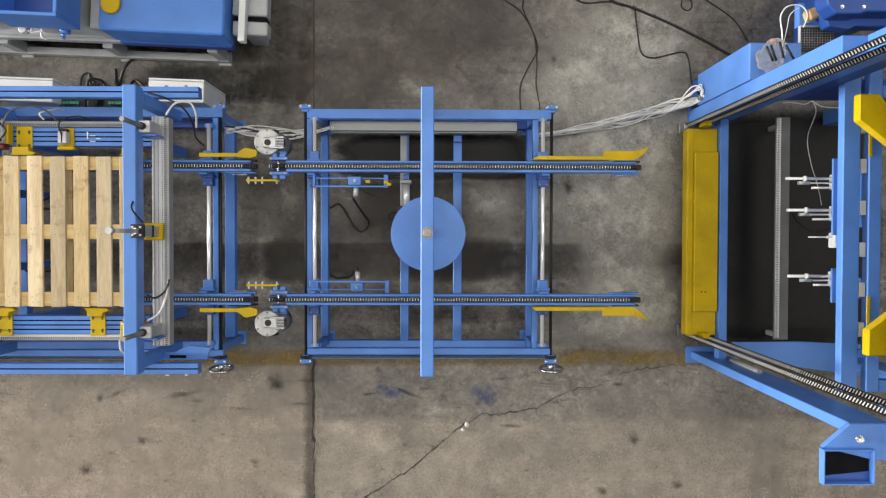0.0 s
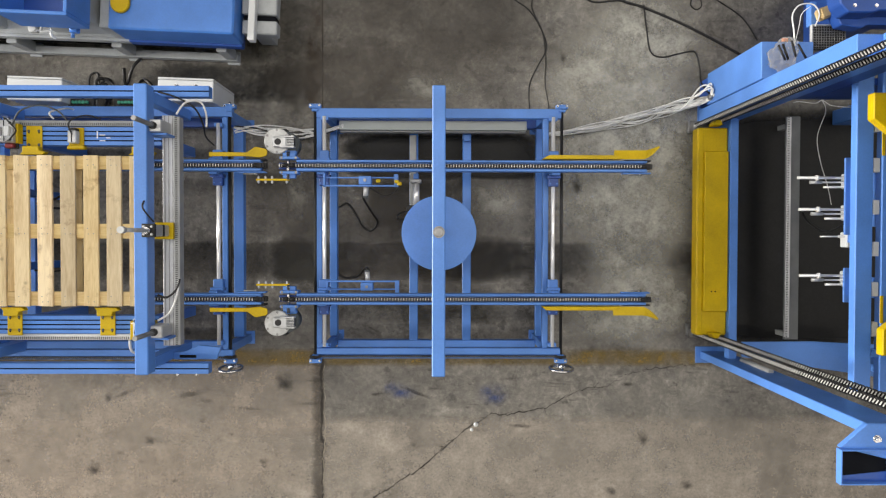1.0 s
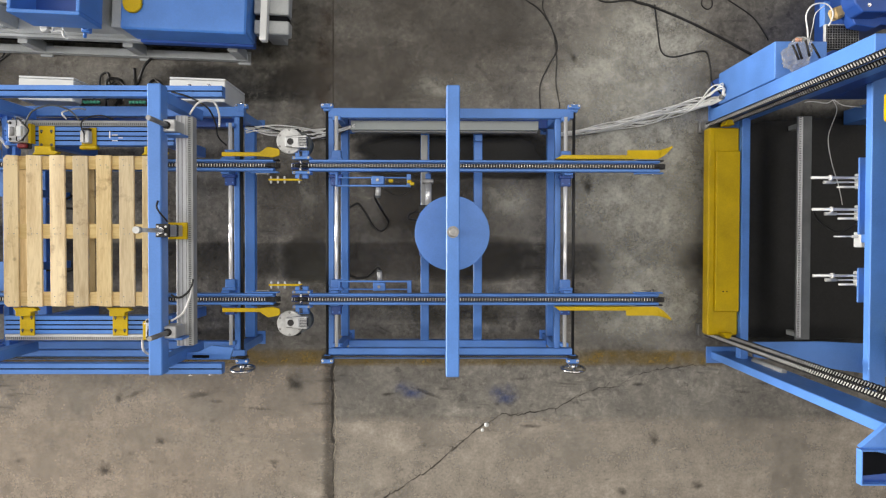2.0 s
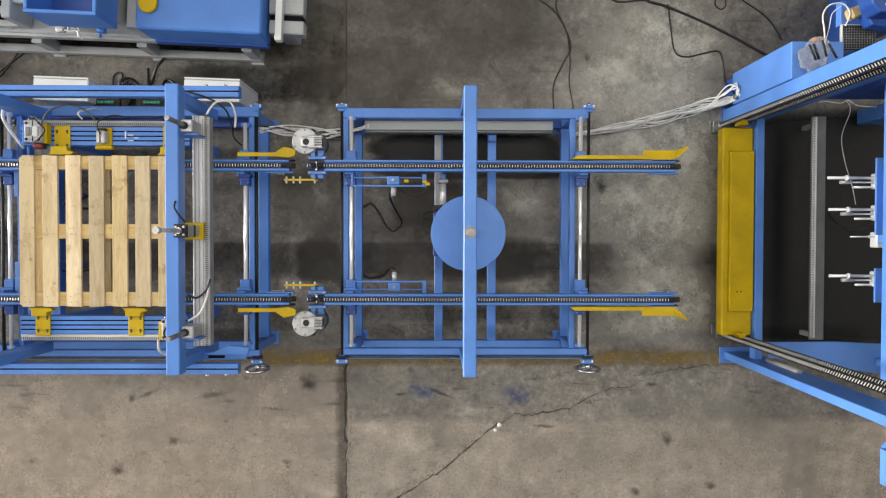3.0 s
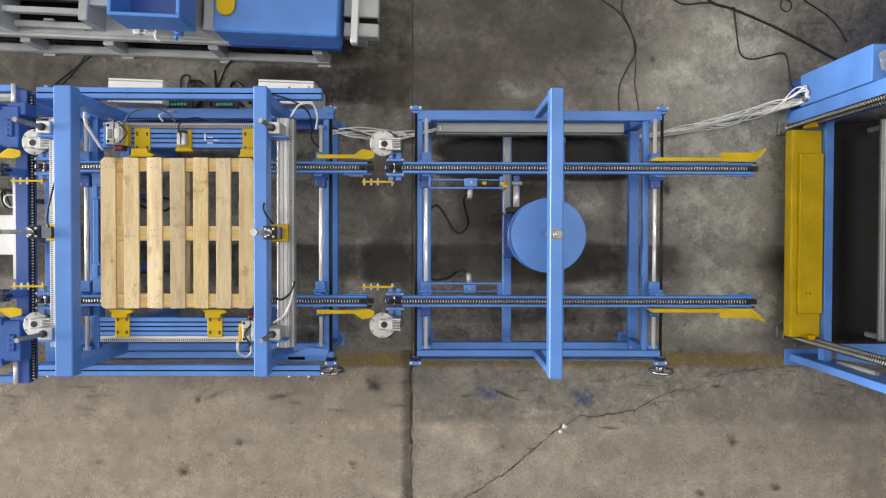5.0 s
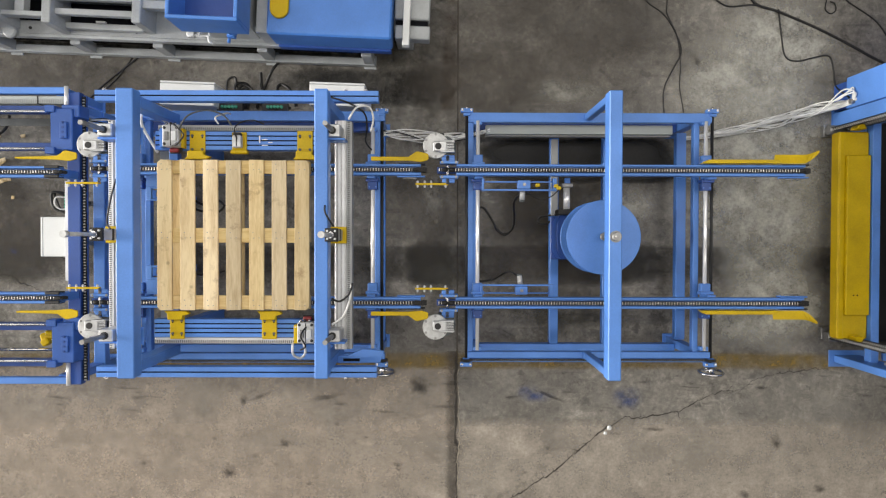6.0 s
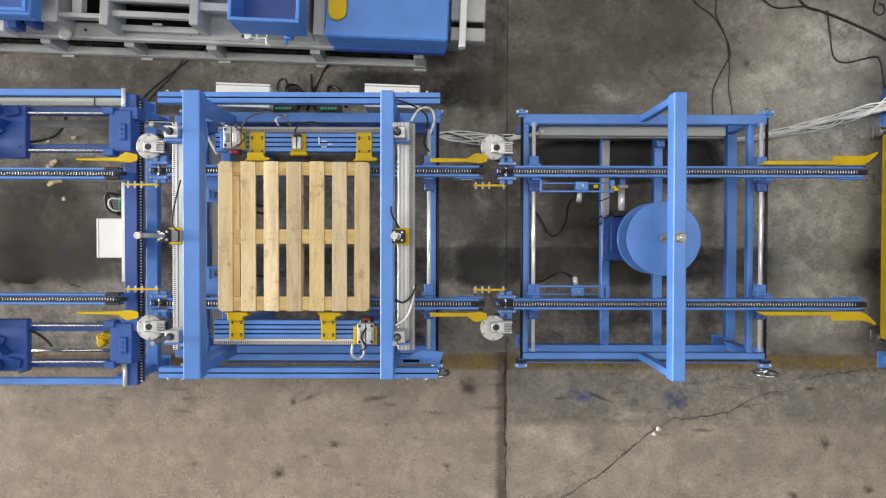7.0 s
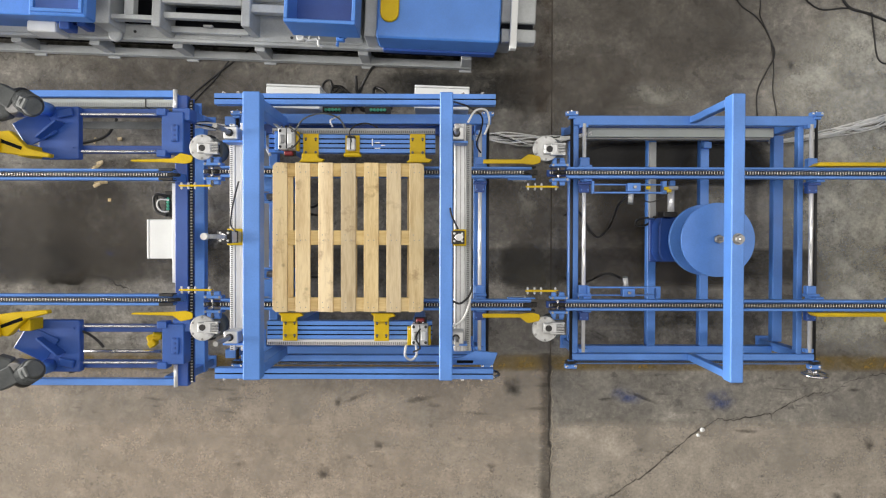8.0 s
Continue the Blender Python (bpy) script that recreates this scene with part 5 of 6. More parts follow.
    d = (m1 - m0).normalized()
    part("motor_cap", cyl(tuple(m1), tuple(m1 + d * 0.02), 0.07, 30, 0.05), MOTORGREY, mot)
    part("motor_foot", cyl(tuple(m0 - d * 0.05), tuple(m0), 0.08, 24), BLACK, mot)
    part("gear_head", box(-5.10, -4.97, mid + 0.20 * s - 0.06, mid + 0.20 * s + 0.07, 0.95, 1.06, 0.008, turn=(0, 10, -28 * s)), MOTORGREY, mot)
    part("gear_cover", box(-5.13, -5.03, mid + 0.10 * s - 0.05, mid + 0.10 * s + 0.05, 0.93, 1.02, 0.01, turn=(0, 12, 20 * s)), MOTORGREY, mot)
    part("gear_flange", cyl((-5.02, mid + 0.12 * s, 0.90), (-4.98, mid + 0.13 * s, 1.03), 0.045, 20), DULL, mot)
    g = [(-5.30, mid - 0.05 * s), (-5.02, mid - 0.03 * s), (-4.90, mid - 0.15 * s), (-4.74, mid - 0.19 * s), (-4.75, mid - 0.215 * s), (-5.0, mid - 0.195 * s), (-5.30, mid - 0.15 * s)]
    if s < 0:
        g = [(gx - 0.02, gy + 0.06) for gx, gy in g]
    part("blade_guard", prism(g if s < 0 else g[::-1], 0.94, 1.0, 0.006), YELLOW, car, "folded yellow blade guard")
    part("guard_stem", box(-5.0, -4.92, mid - 0.16 * s - 0.04, mid - 0.16 * s + 0.04, 0.785, 0.94), YELLOW, car)
    part("guard_shell", box(-5.28, -5.08, mid - 0.13 * s - 0.06, mid - 0.13 * s + 0.06, 1.0, 1.05, 0.01, turn=(0, 10, -12 * s)), YELLOW, car)
    part("guard_slot", box(-5.10, -4.93, mid - 0.125 * s - 0.012 + (0.06 if s < 0 else 0), mid - 0.125 * s + 0.012 + (0.06 if s < 0 else 0), 1.0, 1.003, 0, turn=(0, 0, -20 * s)), DARK, car)
bm = box(-4.27, -4.16, -0.665, -0.60, 0.52, 0.575, 0.012, turn=(0, 12, 20))
box(-4.25, -4.19, -0.70, -0.65, 0.53, 0.60, 0.008, bm, 0, (0, 0, 35))
box(-4.21, -4.14, -0.62, -0.59, 0.56, 0.62, 0.008, bm, 0, (0, 20, -15))
part("clamp", bm, YELLOW, C, "yellow casting below the slide")
part("clamp_stem", cyl((-4.21, -0.63, 0.2485), (-4.21, -0.63, 0.53), 0.02, 12), DULL, C)
part("clamp_beam", box(-4.26, -4.032, -0.66, -0.58, 0.17, 0.2485), DEEP, C)

# ---- pallet lift ----
D = thing("pallet_lift", 2.6, 0.15, 0, "tall blue steel pallet lift with vertical chains and yellow fork beam", "machine")
for y0, y1, ztop in ((-0.925, -0.865, 2.22), (1.05, 1.17, 2.10)):
    part("corner_post", box(2.10 if y0 < 0 else 2.066, 2.32, y0, y1, 0.01, ztop, 0.005), BLUE, D)
    part("foot_plate", box(2.06, 2.36, y0 - 0.04, y1 + 0.04, 0, 0.01, 0.002), BLUE, D)
    part("corner_post", box(3.20, 3.42, y0, y1, 0.01, ztop, 0.005), BLUE, D)
# head bracket with an open box section in front
hollow = bmesh.new()
for dims in ((1.735, 1.975, -0.887, -0.881), (1.735, 1.975, -1.045, -1.039), (1.735, 1.741, -1.039, -0.887), (1.969, 1.975, -1.039, -0.887)):
    box(*dims, 2.505, 2.545, 0.001, hollow)
hb = part("hollow_beam", hollow, BLUE, D, "open-ended blue box section")
# dark plate paints the shade of a deeper tube; strip stands for its inner wall
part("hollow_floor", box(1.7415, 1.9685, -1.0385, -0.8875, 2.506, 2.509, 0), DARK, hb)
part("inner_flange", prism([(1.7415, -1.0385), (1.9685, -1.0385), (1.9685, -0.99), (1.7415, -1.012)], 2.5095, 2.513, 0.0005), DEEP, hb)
part("web_plate", box(1.978, 1.984, -1.03, -0.90, 2.40, 2.53, 0.001), BLUE, hb)
part("head_plate", prism([(1.742, -0.876), (1.87, -0.765), (2.40, -0.765), (2.40, -0.96), (1.985, -0.937)], 2.49, 2.52, 0.004), BLUE, D)
part("head_bolt", bolt(1.915, -0.836, 2.52, 0.012, 0.02, bmesh.new()), STEEL, D)
# beams and deck added out of view to shade the lift's inside
for y0, y1 in ((-0.93, -0.80), (1.05, 1.17)):
    part("head_beam", box(2.33, 3.42, y0, y1, 2.26, 2.42, 0.005), BLUE, D)
part("drive_deck", box(2.42, 3.42, -0.79, 1.04, 2.36, 2.38, 0.003), BLUE, D)
part("post_head", box(2.15, 2.32, -0.925, -0.865, 2.222, 2.428, 0.004), BLUE, D)
part("post_head", box(2.20, 2.32, 1.05, 1.17, 2.102, 2.42, 0.004), BLUE, D)
part("inner_beam", box(2.19, 2.255, -0.895, 1.045, 0.27, 0.35), BLUE, D)
part("floor_plate", prism([(2.322, -0.86), (3.40, -1.02), (3.40, -0.76), (2.88, -0.735), (2.322, -0.74)], 0.28, 0.30, 0.002), BLUE, D, "wide flat blue plate low in the frame")
part("plate_leg", box(3.30, 3.38, -0.93, -0.85, 0, 0.28, 0.003), BLUE, D)
duct = trunking(2.655, 2.69, -0.70, 1.06, 0.295, 0.32, "y")
part("slotted_duct", duct, [ALU, SLIT], D, "grey slotted wiring duct")
part("duct_carrier", box(2.66, 2.775, -0.72, 1.07, 0.275, 0.2948, 0.003), CARRIER, D, "plain grey carrier below the duct")
for y in (-0.72, 1.0):
    part("duct_foot", box(2.74, 2.78, y, y + 0.04, 0.0, 0.265, 0.003), DUCT, D)
# yellow fork beam hung on two chains
bm = box(1.942, 2.188, -0.685, 0.975, 0.20, 0.31, 0.012)
cover = part("fork_beam", bm, YELLOW, D, "long yellow sheet-metal fork beam")
part("fork_cover", box(1.990, 2.18, -0.49, 0.785, 0.31, 0.345, 0.006), YELLOW, cover)
part("fork_lip", box(1.948, 1.985, -0.68, 0.97, 0.31, 0.318, 0.003), YELLOW, cover)
bm = bmesh.new()
for dx in (2.05, 2.08):
    cyl((dx, -0.33, 0.345), (dx, -0.33, 0.347), 0.006, 10, bm=bm)
part("bolt_hole", bm, DARK, cover)
for y, s in ((1.012, 1), (-0.685, -1)):
    part("chain_hook", prism([(2.03, y - 0.03 * s), (2.11, y - 0.03 * s), (2.09, y + 0.012 * s), (2.05, y + 0.012 * s)] if s > 0 else [(2.05, y + 0.012 * s), (2.09, y + 0.012 * s), (2.11, y - 0.03 * s), (2.03, y - 0.03 * s)], 0.30, 0.40, 0.006), YELLOW, cover)
    for dx in (1.982, 2.094):
        tagged(part("lift_chain", chain((dx + 0.02, y + 0.012 * s, 0.10), (dx + 0.02, y + 0.012 * s, 2.9), 0.031, 0.0254, (-0.83, -0.55 * s, 0), 0.14), [CHAIN_D, CHAIN_L], D, "heavy oiled lifting chain"), kind="stuff")
    bm = cyl((1.98, y + 0.012 * s, 0.09), (2.12, y + 0.012 * s, 0.09), 0.04, 16)
    box(1.97, 2.13, y - 0.04, y + 0.06, 0.0, 0.05, 0.003, bm)
    part("chain_wheel", bm, DULL, D)
    part("chain_wheel", cyl((1.97, y + 0.012 * s, 2.92), (2.14, y + 0.012 * s, 2.92), 0.05, 18), DULL, D)
    part("wheel_carrier", box(2.14, 2.40, y - 0.03 + 0.05 * s, y + 0.03 + 0.05 * s, 2.30, 2.96, 0.004), BLUE, D)
part("hose_guide", cyl((2.25, -0.86, 0.45), (2.25, -0.86, 0.9), 0.02, 14), DUCT, D)
# cross beams with the pusher heads
part("cross_beam", box(2.455, 2.565, -0.86, 1.20, 1.44, 1.50, 0.006), BLUE, D)
part("cross_beam", box(2.617, 2.70, -0.86, 1.20, 1.44, 1.50, 0.006), BLUE, D)
# plain blue plate given DEEP to paint in its shade
part("side_cheek", box(2.3225, 2.452, 1.056, 1.10, 1.0, 2.10, 0.003, box(2.4525, 3.198, 1.056, 1.10, 1.0, 1.4385, 0.003)), DEEP, D, "blue side plate behind the beams, darkened as in shade")
for y in (-0.64, 0.92):
    part("beam_link", box(2.566, 2.616, y, y + 0.045, 1.45, 1.497, 0.003), BLUE, D)
for y in (-0.862, 0.97):
    part("end_beam", box(2.702, 3.42, y, y + 0.078, 1.442, 1.498, 0.004), BLUE, D)
for y, y1 in ((0.63, 0.12), (-0.10, -0.33)):
    part("pusher_plate", box(2.565, 2.66, y1, y, 1.20, 1.215, 0.006), BLUE, D, "pale blue mounting plate")
    part("plate_hanger", box(2.615, 2.645, y1 + 0.05, y - 0.05, 1.215, 1.439, 0.004), BLUE, D)
for y, tip, fat in ((0.497, 2.33, 0.012), (0.281, 2.34, 0.012), (0.096, 2.49, 0.006), (-0.172, 2.35, 0.012)):
    head = part("pusher_head", box(2.655, 2.755, y - 0.062, y + 0.042, 1.02, 1.10, 0.006), WHITE, D, "white pusher block with steel rods")
    part("pusher_rod", cyl((tip, y + 0.012, 1.07), (2.70, y + 0.012, 1.07), fat * 0.85, 14), CHROME, head)
    if fat > 0.01:
        part("pusher_rod", cyl((tip + 0.09, y - 0.018, 1.06), (2.70, y - 0.018, 1.06), 0.006, 12), CHROME, head)
        part("pusher_barrel", cyl((tip + 0.09, y - 0.018, 1.06), (tip + 0.17, y - 0.018, 1.06), 0.0115, 14), ALU, head)
        part("pusher_rod", cyl((tip + 0.19, y - 0.05, 1.05), (2.70, y - 0.05, 1.05), 0.008, 12), CHROME, head)
    part("rod_collar", cyl((tip + 0.125, y + 0.012, 1.07), (tip + 0.14, y + 0.012, 1.07), fat * 1.6, 14), CHROME, head)
    part("head_hanger", box(2.656, 2.676, y - 0.03, y + 0.03, 1.10, 1.20, 0.004), BLUE, head)
    for dx, dy in ((0.02, 0.02), (0.02, -0.02)):
        part("screw", bolt(2.655 + dx, y + dy, 1.10, 0.004, 0.003, bmesh.new()), DULL, head)
for y in (0.80, 0.55, 0.29, 0.03, -0.22, -0.47):
    part("guide_block", box(2.572, 2.611, y - 0.045, y + 0.045, 1.45, 1.492, 0.004), WHITE, D, "small white guide block")
    part("block_carrier", box(2.565, 2.617, y - 0.03, y + 0.03, 1.442, 1.449, 0.001), DULL, D)
for y0, y1 in ((0.607, 0.76), (-0.43, -0.259)):
    part("wear_strip", box(2.612, 2.632, y0, y1, 1.501, 1.507, 0.001), YELLOW, D, "thin yellow strip beside the guide blocks")
for y, s in ((0.80, 1), (-0.45, -1)):
    ox = 0 if s > 0 else 0.07
    arm = [(2.36, y + 0.13 * s), (2.48, y + 0.13 * s), (2.75, y - 0.25 * s), (2.66, y - 0.25 * s), (2.36, y - 0.02 * s)]
    part("fork_arm", prism([(ax + ox, ay) for ax, ay in (arm[::-1] if s > 0 else arm)], 1.74, 1.80, 0.006), YELLOW, D, "yellow folded fork arm")
    part("arm_stem", box(2.68, 2.72, y - 0.03, y + 0.03, 1.50, 1.74), YELLOW, D)

# control box beside the lift, with what lies on it
K = thing("control_box", 2.25, 1.32, 0, "blue control cabinet with an open bag of tools on it", "cabinet")
part("body", box(2.062, 2.42, 1.175, 1.43, 0.20, 1.085, 0.006), BLUE, K)
part("plinth", box(2.08, 2.40, 1.19, 1.41, 0, 0.20, 0.004), DEEP, K)
part("cable_gland", cyl((2.03, 1.22, 0.30), (2.062, 1.22, 0.30), 0.02, 12), DULL, K)
bag = bmesh.new()
bmesh.ops.create_icosphere(bag, subdivisions=4, radius=1)
for v in bag.verts:
    n = 1 + 0.40 * noise.noise(v.co * 1.7) + 0.35 * abs(noise.noise(v.co * 4.5)) + 0.30 * abs(noise.noise(v.co * 8.0))
    v.co = Vector((2.205 + 0.09 * v.co.x * n, 1.335 + 0.085 * v.co.y * n + 0.03 * v.co.x, 1.088 + 0.028 * (v.co.z * n + 1.1)))
    v.co.z = max(v.co.z, 1.0865)
single("plastic_bag", bag, BAG, "crumpled clear plastic bag lying on the control box", "bag")
single("orange_cap", cyl((2.20, 1.44, 1.0865), (2.235, 1.435, 1.10), 0.013, 12), ORANGE, "small orange cap beside the plastic bag", "cap")
for k, (x, y, a) in enumerate(((2.165, 1.335, 115), (2.19, 1.34, 110), (2.245, 1.36, 105), (2.30, 1.345, 120))):
    b = cyl((x - 0.055 * math.cos(radians(a)), y - 0.055 * math.sin(radians(a)), 1.157), (x + 0.055 * math.cos(radians(a)), y + 0.055 * math.sin(radians(a)), 1.157), 0.0075, 10)
    t = single("screwdriver", b, BLACK, "small black-handled tool on the plastic bag", "tool", "tools on the control box")
L = thing("mesh_panel", 2.55, 1.48, 0, "dark wire-mesh panel in a blue frame beside the control box", "panel")
part("backing", box(2.425, 2.66, 1.385, 1.55, 1.03, 1.05, 0.003), BLACK, L)
for k in range(10):
    part("wire", cyl((2.43, 1.39 + 0.017 * k, 1.055), (2.655, 1.39 + 0.017 * k, 1.055), 0.0013, 6), DULL, L)
for k in range(13):
    part("wire", cyl((2.435 + 0.018 * k, 1.39, 1.055), (2.435 + 0.018 * k, 1.545, 1.055), 0.0013, 6), DULL, L)
part("panel_frame", box(2.421, 2.428, 1.383, 1.552, 1.03, 1.058, 0.002, box(2.421, 2.664, 1.549, 1.556, 1.03, 1.058, 0.002)), CAST, L)
part("stand", box(2.60, 2.64, 1.40, 1.44, 0, 1.03, 0.004), DEEP, L)
part("panel_post", box(2.428, 2.47, 1.557, 1.72, 0.97, 1.03, 0.004), BLUE, L)
U = thing("drive_housing", 2.75, 1.72, 0, "blue sheet-metal drive housing beside the lift", "housing")
part("body", prism([(2.455, 1.66), (2.47, 1.61), (2.52, 1.555), (2.68, 1.555), (2.72, 1.57), (3.3, 1.57), (3.3, 2.3), (2.455, 2.3)], 1.16, 1.30, 0.008), DEEP, U)
part("top_flange", prism([(2.452, 1.69), (2.475, 1.66), (3.3, 1.66), (3.3, 1.70), (2.452, 1.74)], 1.3005, 1.306, 0.001), BLUE, U)
part("underside", prism([(2.52, 1.60), (2.56, 1.52), (2.70, 1.50), (2.73, 1.52), (3.3, 1.52), (3.3, 2.2), (2.52, 2.2)], 1.06, 1.16, 0.006), DEEP, U)
part("stand", box(2.95, 3.2, 1.7, 2.2, 0, 1.06, 0.004), DEEP, U)
for hx in (2.56, 2.70):
    part("bolt", bolt(hx, 1.60, 1.30, 0.008, 0.01, bmesh.new()), STEEL, U)
single("wood_block", box(2.45, 2.54, 1.585, 1.665, 1.03, 1.11, 0.014, turn=(0, 0, 20)), WOOD, "offcut of pale timber lying on the panel post", "offcut")

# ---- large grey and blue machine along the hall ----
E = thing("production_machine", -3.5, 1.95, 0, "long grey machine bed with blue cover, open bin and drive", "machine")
part("bed", box(-6.6, -1.80, 1.60, 2.9, 0.34, 0.42, 0.005), GREYPAINT, E)
part("bed_rail", box(-6.6, -1.78, 1.545, 1.605, 0.02, 0.09, 0.004), GREYPAINT, E)
# added dark sheet standing for the deep shade under the bed
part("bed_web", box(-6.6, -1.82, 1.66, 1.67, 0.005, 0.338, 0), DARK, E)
part("bed_lip", box(-6.6, -1.79, 1.575, 1.598, 0.36, 0.425, 0.003), GREYPAINT, E)
for k, x in enumerate((-6.0, -5.4, -4.78, -4.12, -3.47, -2.65, -1.83)):
    part("bed_leg", box(x - 0.04, x + 0.04, 1.55, 1.63, 0.09, 0.339, 0.004), GREYPAINT, E)
    part("bed_foot", box(x - 0.05, x + 0.05, 1.53, 1.64, 0, 0.02, 0.003), GREYPAINT, E)
cover = part("blue_cover", box(-2.505, -1.605, 1.575, 2.7, 0.50, 0.77, 0.012), EBLUE, E, "large blue sheet-metal cover")
part("cover_skirt", box(-2.48, -1.62, 1.56, 2.6, 0.421, 0.498, 0.006), DEEP, cover)
b = prism([(-2.4125 + 0.0675 * math.cos(math.pi + math.pi * k / 16), 1.75 + 0.0675 * math.sin(math.pi + math.pi * k / 16)) for k in range(17)] + [(-2.345, 2.1), (-2.48, 2.1)], 0.771, 0.80, 0.006)
part("grip_cover", b, YELLOW, cover, "yellow rounded plate")
part("drive_end", box(-1.585, -1.325, 1.60, 1.70, 0.52, 0.63, 0.008), GREYPAINT, E)
part("drive_end", box(-1.585, -1.325, 1.745, 2.0, 0.52, 0.63, 0.008), GREYPAINT, E)
part("drive_gap", box(-1.58, -1.34, 1.70, 1.745, 0.50, 0.60, 0.004), DARK, E)
part("drive_bar", box(-1.525, -1.475, 1.535, 2.3, 0.63, 0.70, 0.004), WHITE, E)
part("drive_foot", box(-1.6, -1.47, 1.70, 2.2, 0, 0.519, 0.004), GREYPAINT, E)
bin_ = bmesh.new()
for dims in ((-3.10, -2.615, 1.585, 1.61), (-3.10, -3.075, 1.61, 2.3), (-2.64, -2.615, 1.61, 2.3), (-3.10, -2.615, 2.3, 2.325)):
    box(*dims, 0.80, 1.10, 0.004, bin_)
b = part("bin", bin_, EBLUE, E, "open blue sheet-metal hopper")
part("bin_floor", box(-3.075, -2.64, 1.61, 2.3, 0.80, 0.82, 0), DEEP, b)
for x in (-2.9, -2.75):
    part("bin_rib", box(x, x + 0.02, 2.2, 2.3, 0.82, 1.0, 0.002), EBLUE, b)
part("bin_stand", box(-3.08, -2.64, 1.66, 2.3, 0.42, 0.80, 0.005), GREYPAINT, E)
part("bin_side", box(-2.6, -2.51, 1.62, 2.3, 0.42, 0.70, 0.005), GREYPAINT, E)
v = part("air_valve", box(-3.09, -3.03, 1.575, 1.625, 0.70, 0.74, 0.006), CAST, E, "small pale air tap with a bent lever")
part("valve_ring", cyl((-3.06, 1.60, 0.74), (-3.06, 1.60, 0.752), 0.028, 18, bev=0.003), WHITE, v)
part("valve_pipe", sweep([(-3.06, 1.60, 0.73), (-3.0, 1.585, 0.73), (-2.94, 1.59, 0.73), (-2.93, 1.555, 0.72), (-2.91, 1.545, 0.70)], 0.009), WHITE, v)
part("valve_lever", sweep([(-3.0, 1.585, 0.74), (-2.98, 1.62, 0.75), (-2.93, 1.615, 0.75), (-2.92, 1.59, 0.74)], 0.007), WHITE, v)
v = part("drain_tap", box(-2.80, -2.74, 1.575, 1.635, 0.69, 0.74, 0.006), EBLUE, E, "small blue drain tap")
part("tap_lever", sweep([(-2.79, 1.60, 0.745), (-2.76, 1.585, 0.75), (-2.72, 1.60, 0.75)], 0.008), EBLUE, v)
part("tap_spout", cyl((-2.79, 1.60, 0.70), (-2.80, 1.55, 0.68), 0.012, 12), EBLUE, v)
for x in (-4.17, -3.51):
    part("frame_post", box(x, x + 0.065, 1.69, 2.6, 0.42, 0.70, 0.006), GREYPAINT, E)
for y, z in ((1.70, 0.50), (1.76, 0.64), (1.86, 0.68)):
    part("frame_bar", box(-4.105, -3.51, y, y + 0.045, z - 0.05, z, 0.004), GREYPAINT, E)
part("frame_bar", box(-3.445, -3.1, 1.80, 1.86, 0.60, 0.67, 0.004), GREYPAINT, E)
part("roller", cyl((-3.44, 1.93, 0.62), (-3.11, 1.93, 0.62), 0.035, 20), ALU, E)
part("frame_panel", box(-4.10, -3.515, 1.91, 2.5, 0.55, 0.67, 0.005), GREYPAINT, E)
# thin dark sheet in place of the shade between the frame bars
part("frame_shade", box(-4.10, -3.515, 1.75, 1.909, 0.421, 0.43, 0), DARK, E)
for x in (-4.42, -3.60, -3.2):
    part("bed_screw", cyl((x, 1.64, 0.42), (x, 1.64, 0.428), 0.011, 12), BLACK, E)
part("inspection_tag", box(-3.83, -3.76, 1.725, 1.74, 0.55, 0.58, 0.002), DUCT, E)
part("frame_post", box(-4.62, -4.49, 1.72, 2.4, 0.42, 0.68, 0.008), GREYPAINT, E)
part("post_foot", cyl((-4.555, 1.70, 0.42), (-4.555, 1.70, 0.47), 0.05, 20, bev=0.008), GREYPAINT, E)
part("frame_bar", box(-4.49, -4.17, 1.755, 1.79, 0.58, 0.66, 0.004), GREYPAINT, E)
part("frame_bar", box(-4.49, -4.17, 1.96, 2.0, 0.58, 0.66, 0.004), GREYPAINT, E)
part("frame_upright", box(-4.395, -4.325, 1.79, 1.96, 0.57, 0.65, 0.004), GREYPAINT, E)
# another dark sheet for the shade behind the post
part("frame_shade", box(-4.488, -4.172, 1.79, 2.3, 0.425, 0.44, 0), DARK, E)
b = part("second_bin", box(-4.90, -4.50, 1.67, 2.3, 0.84, 0.98, 0.01), EBLUE, E, "second blue hopper with a pale rim")
part("bin_rim", box(-4.88, -4.52, 1.69, 1.715, 0.98, 1.0, 0.003, box(-4.88, -4.855, 1.715, 2.3, 0.98, 1.0, 0.003, box(-4.545, -4.52, 1.715, 2.3, 0.98, 1.0, 0.003))), EBLUE, b)
part("bin_well", box(-4.85, -4.55, 1.716, 2.29, 0.981, 0.984, 0), DEEP, b)
part("bin_stand", box(-4.88, -4.70, 1.80, 2.3, 0.42, 0.84, 0.005), DEEP, E)
v = part("bin_latch", box(-4.84, -4.76, 1.66, 1.80, 0.60, 0.72, 0.008, box(-4.72, -4.66, 1.69, 1.76, 0.55, 0.70, 0.008)), DEEP, E, "dark blue latch fittings below the hopper")
part("latch_pin", cyl((-4.76, 1.72, 0.66), (-4.66, 1.72, 0.66), 0.012, 12), STEEL, v)
part("white_block", box(-5.15, -4.93, 1.68, 1.76, 0.42, 0.60, 0.008), WHITE, E)
part("blue_block", box(-5.6, -4.93, 1.77, 2.3, 0.42, 0.72, 0.008), EBLUE, E)
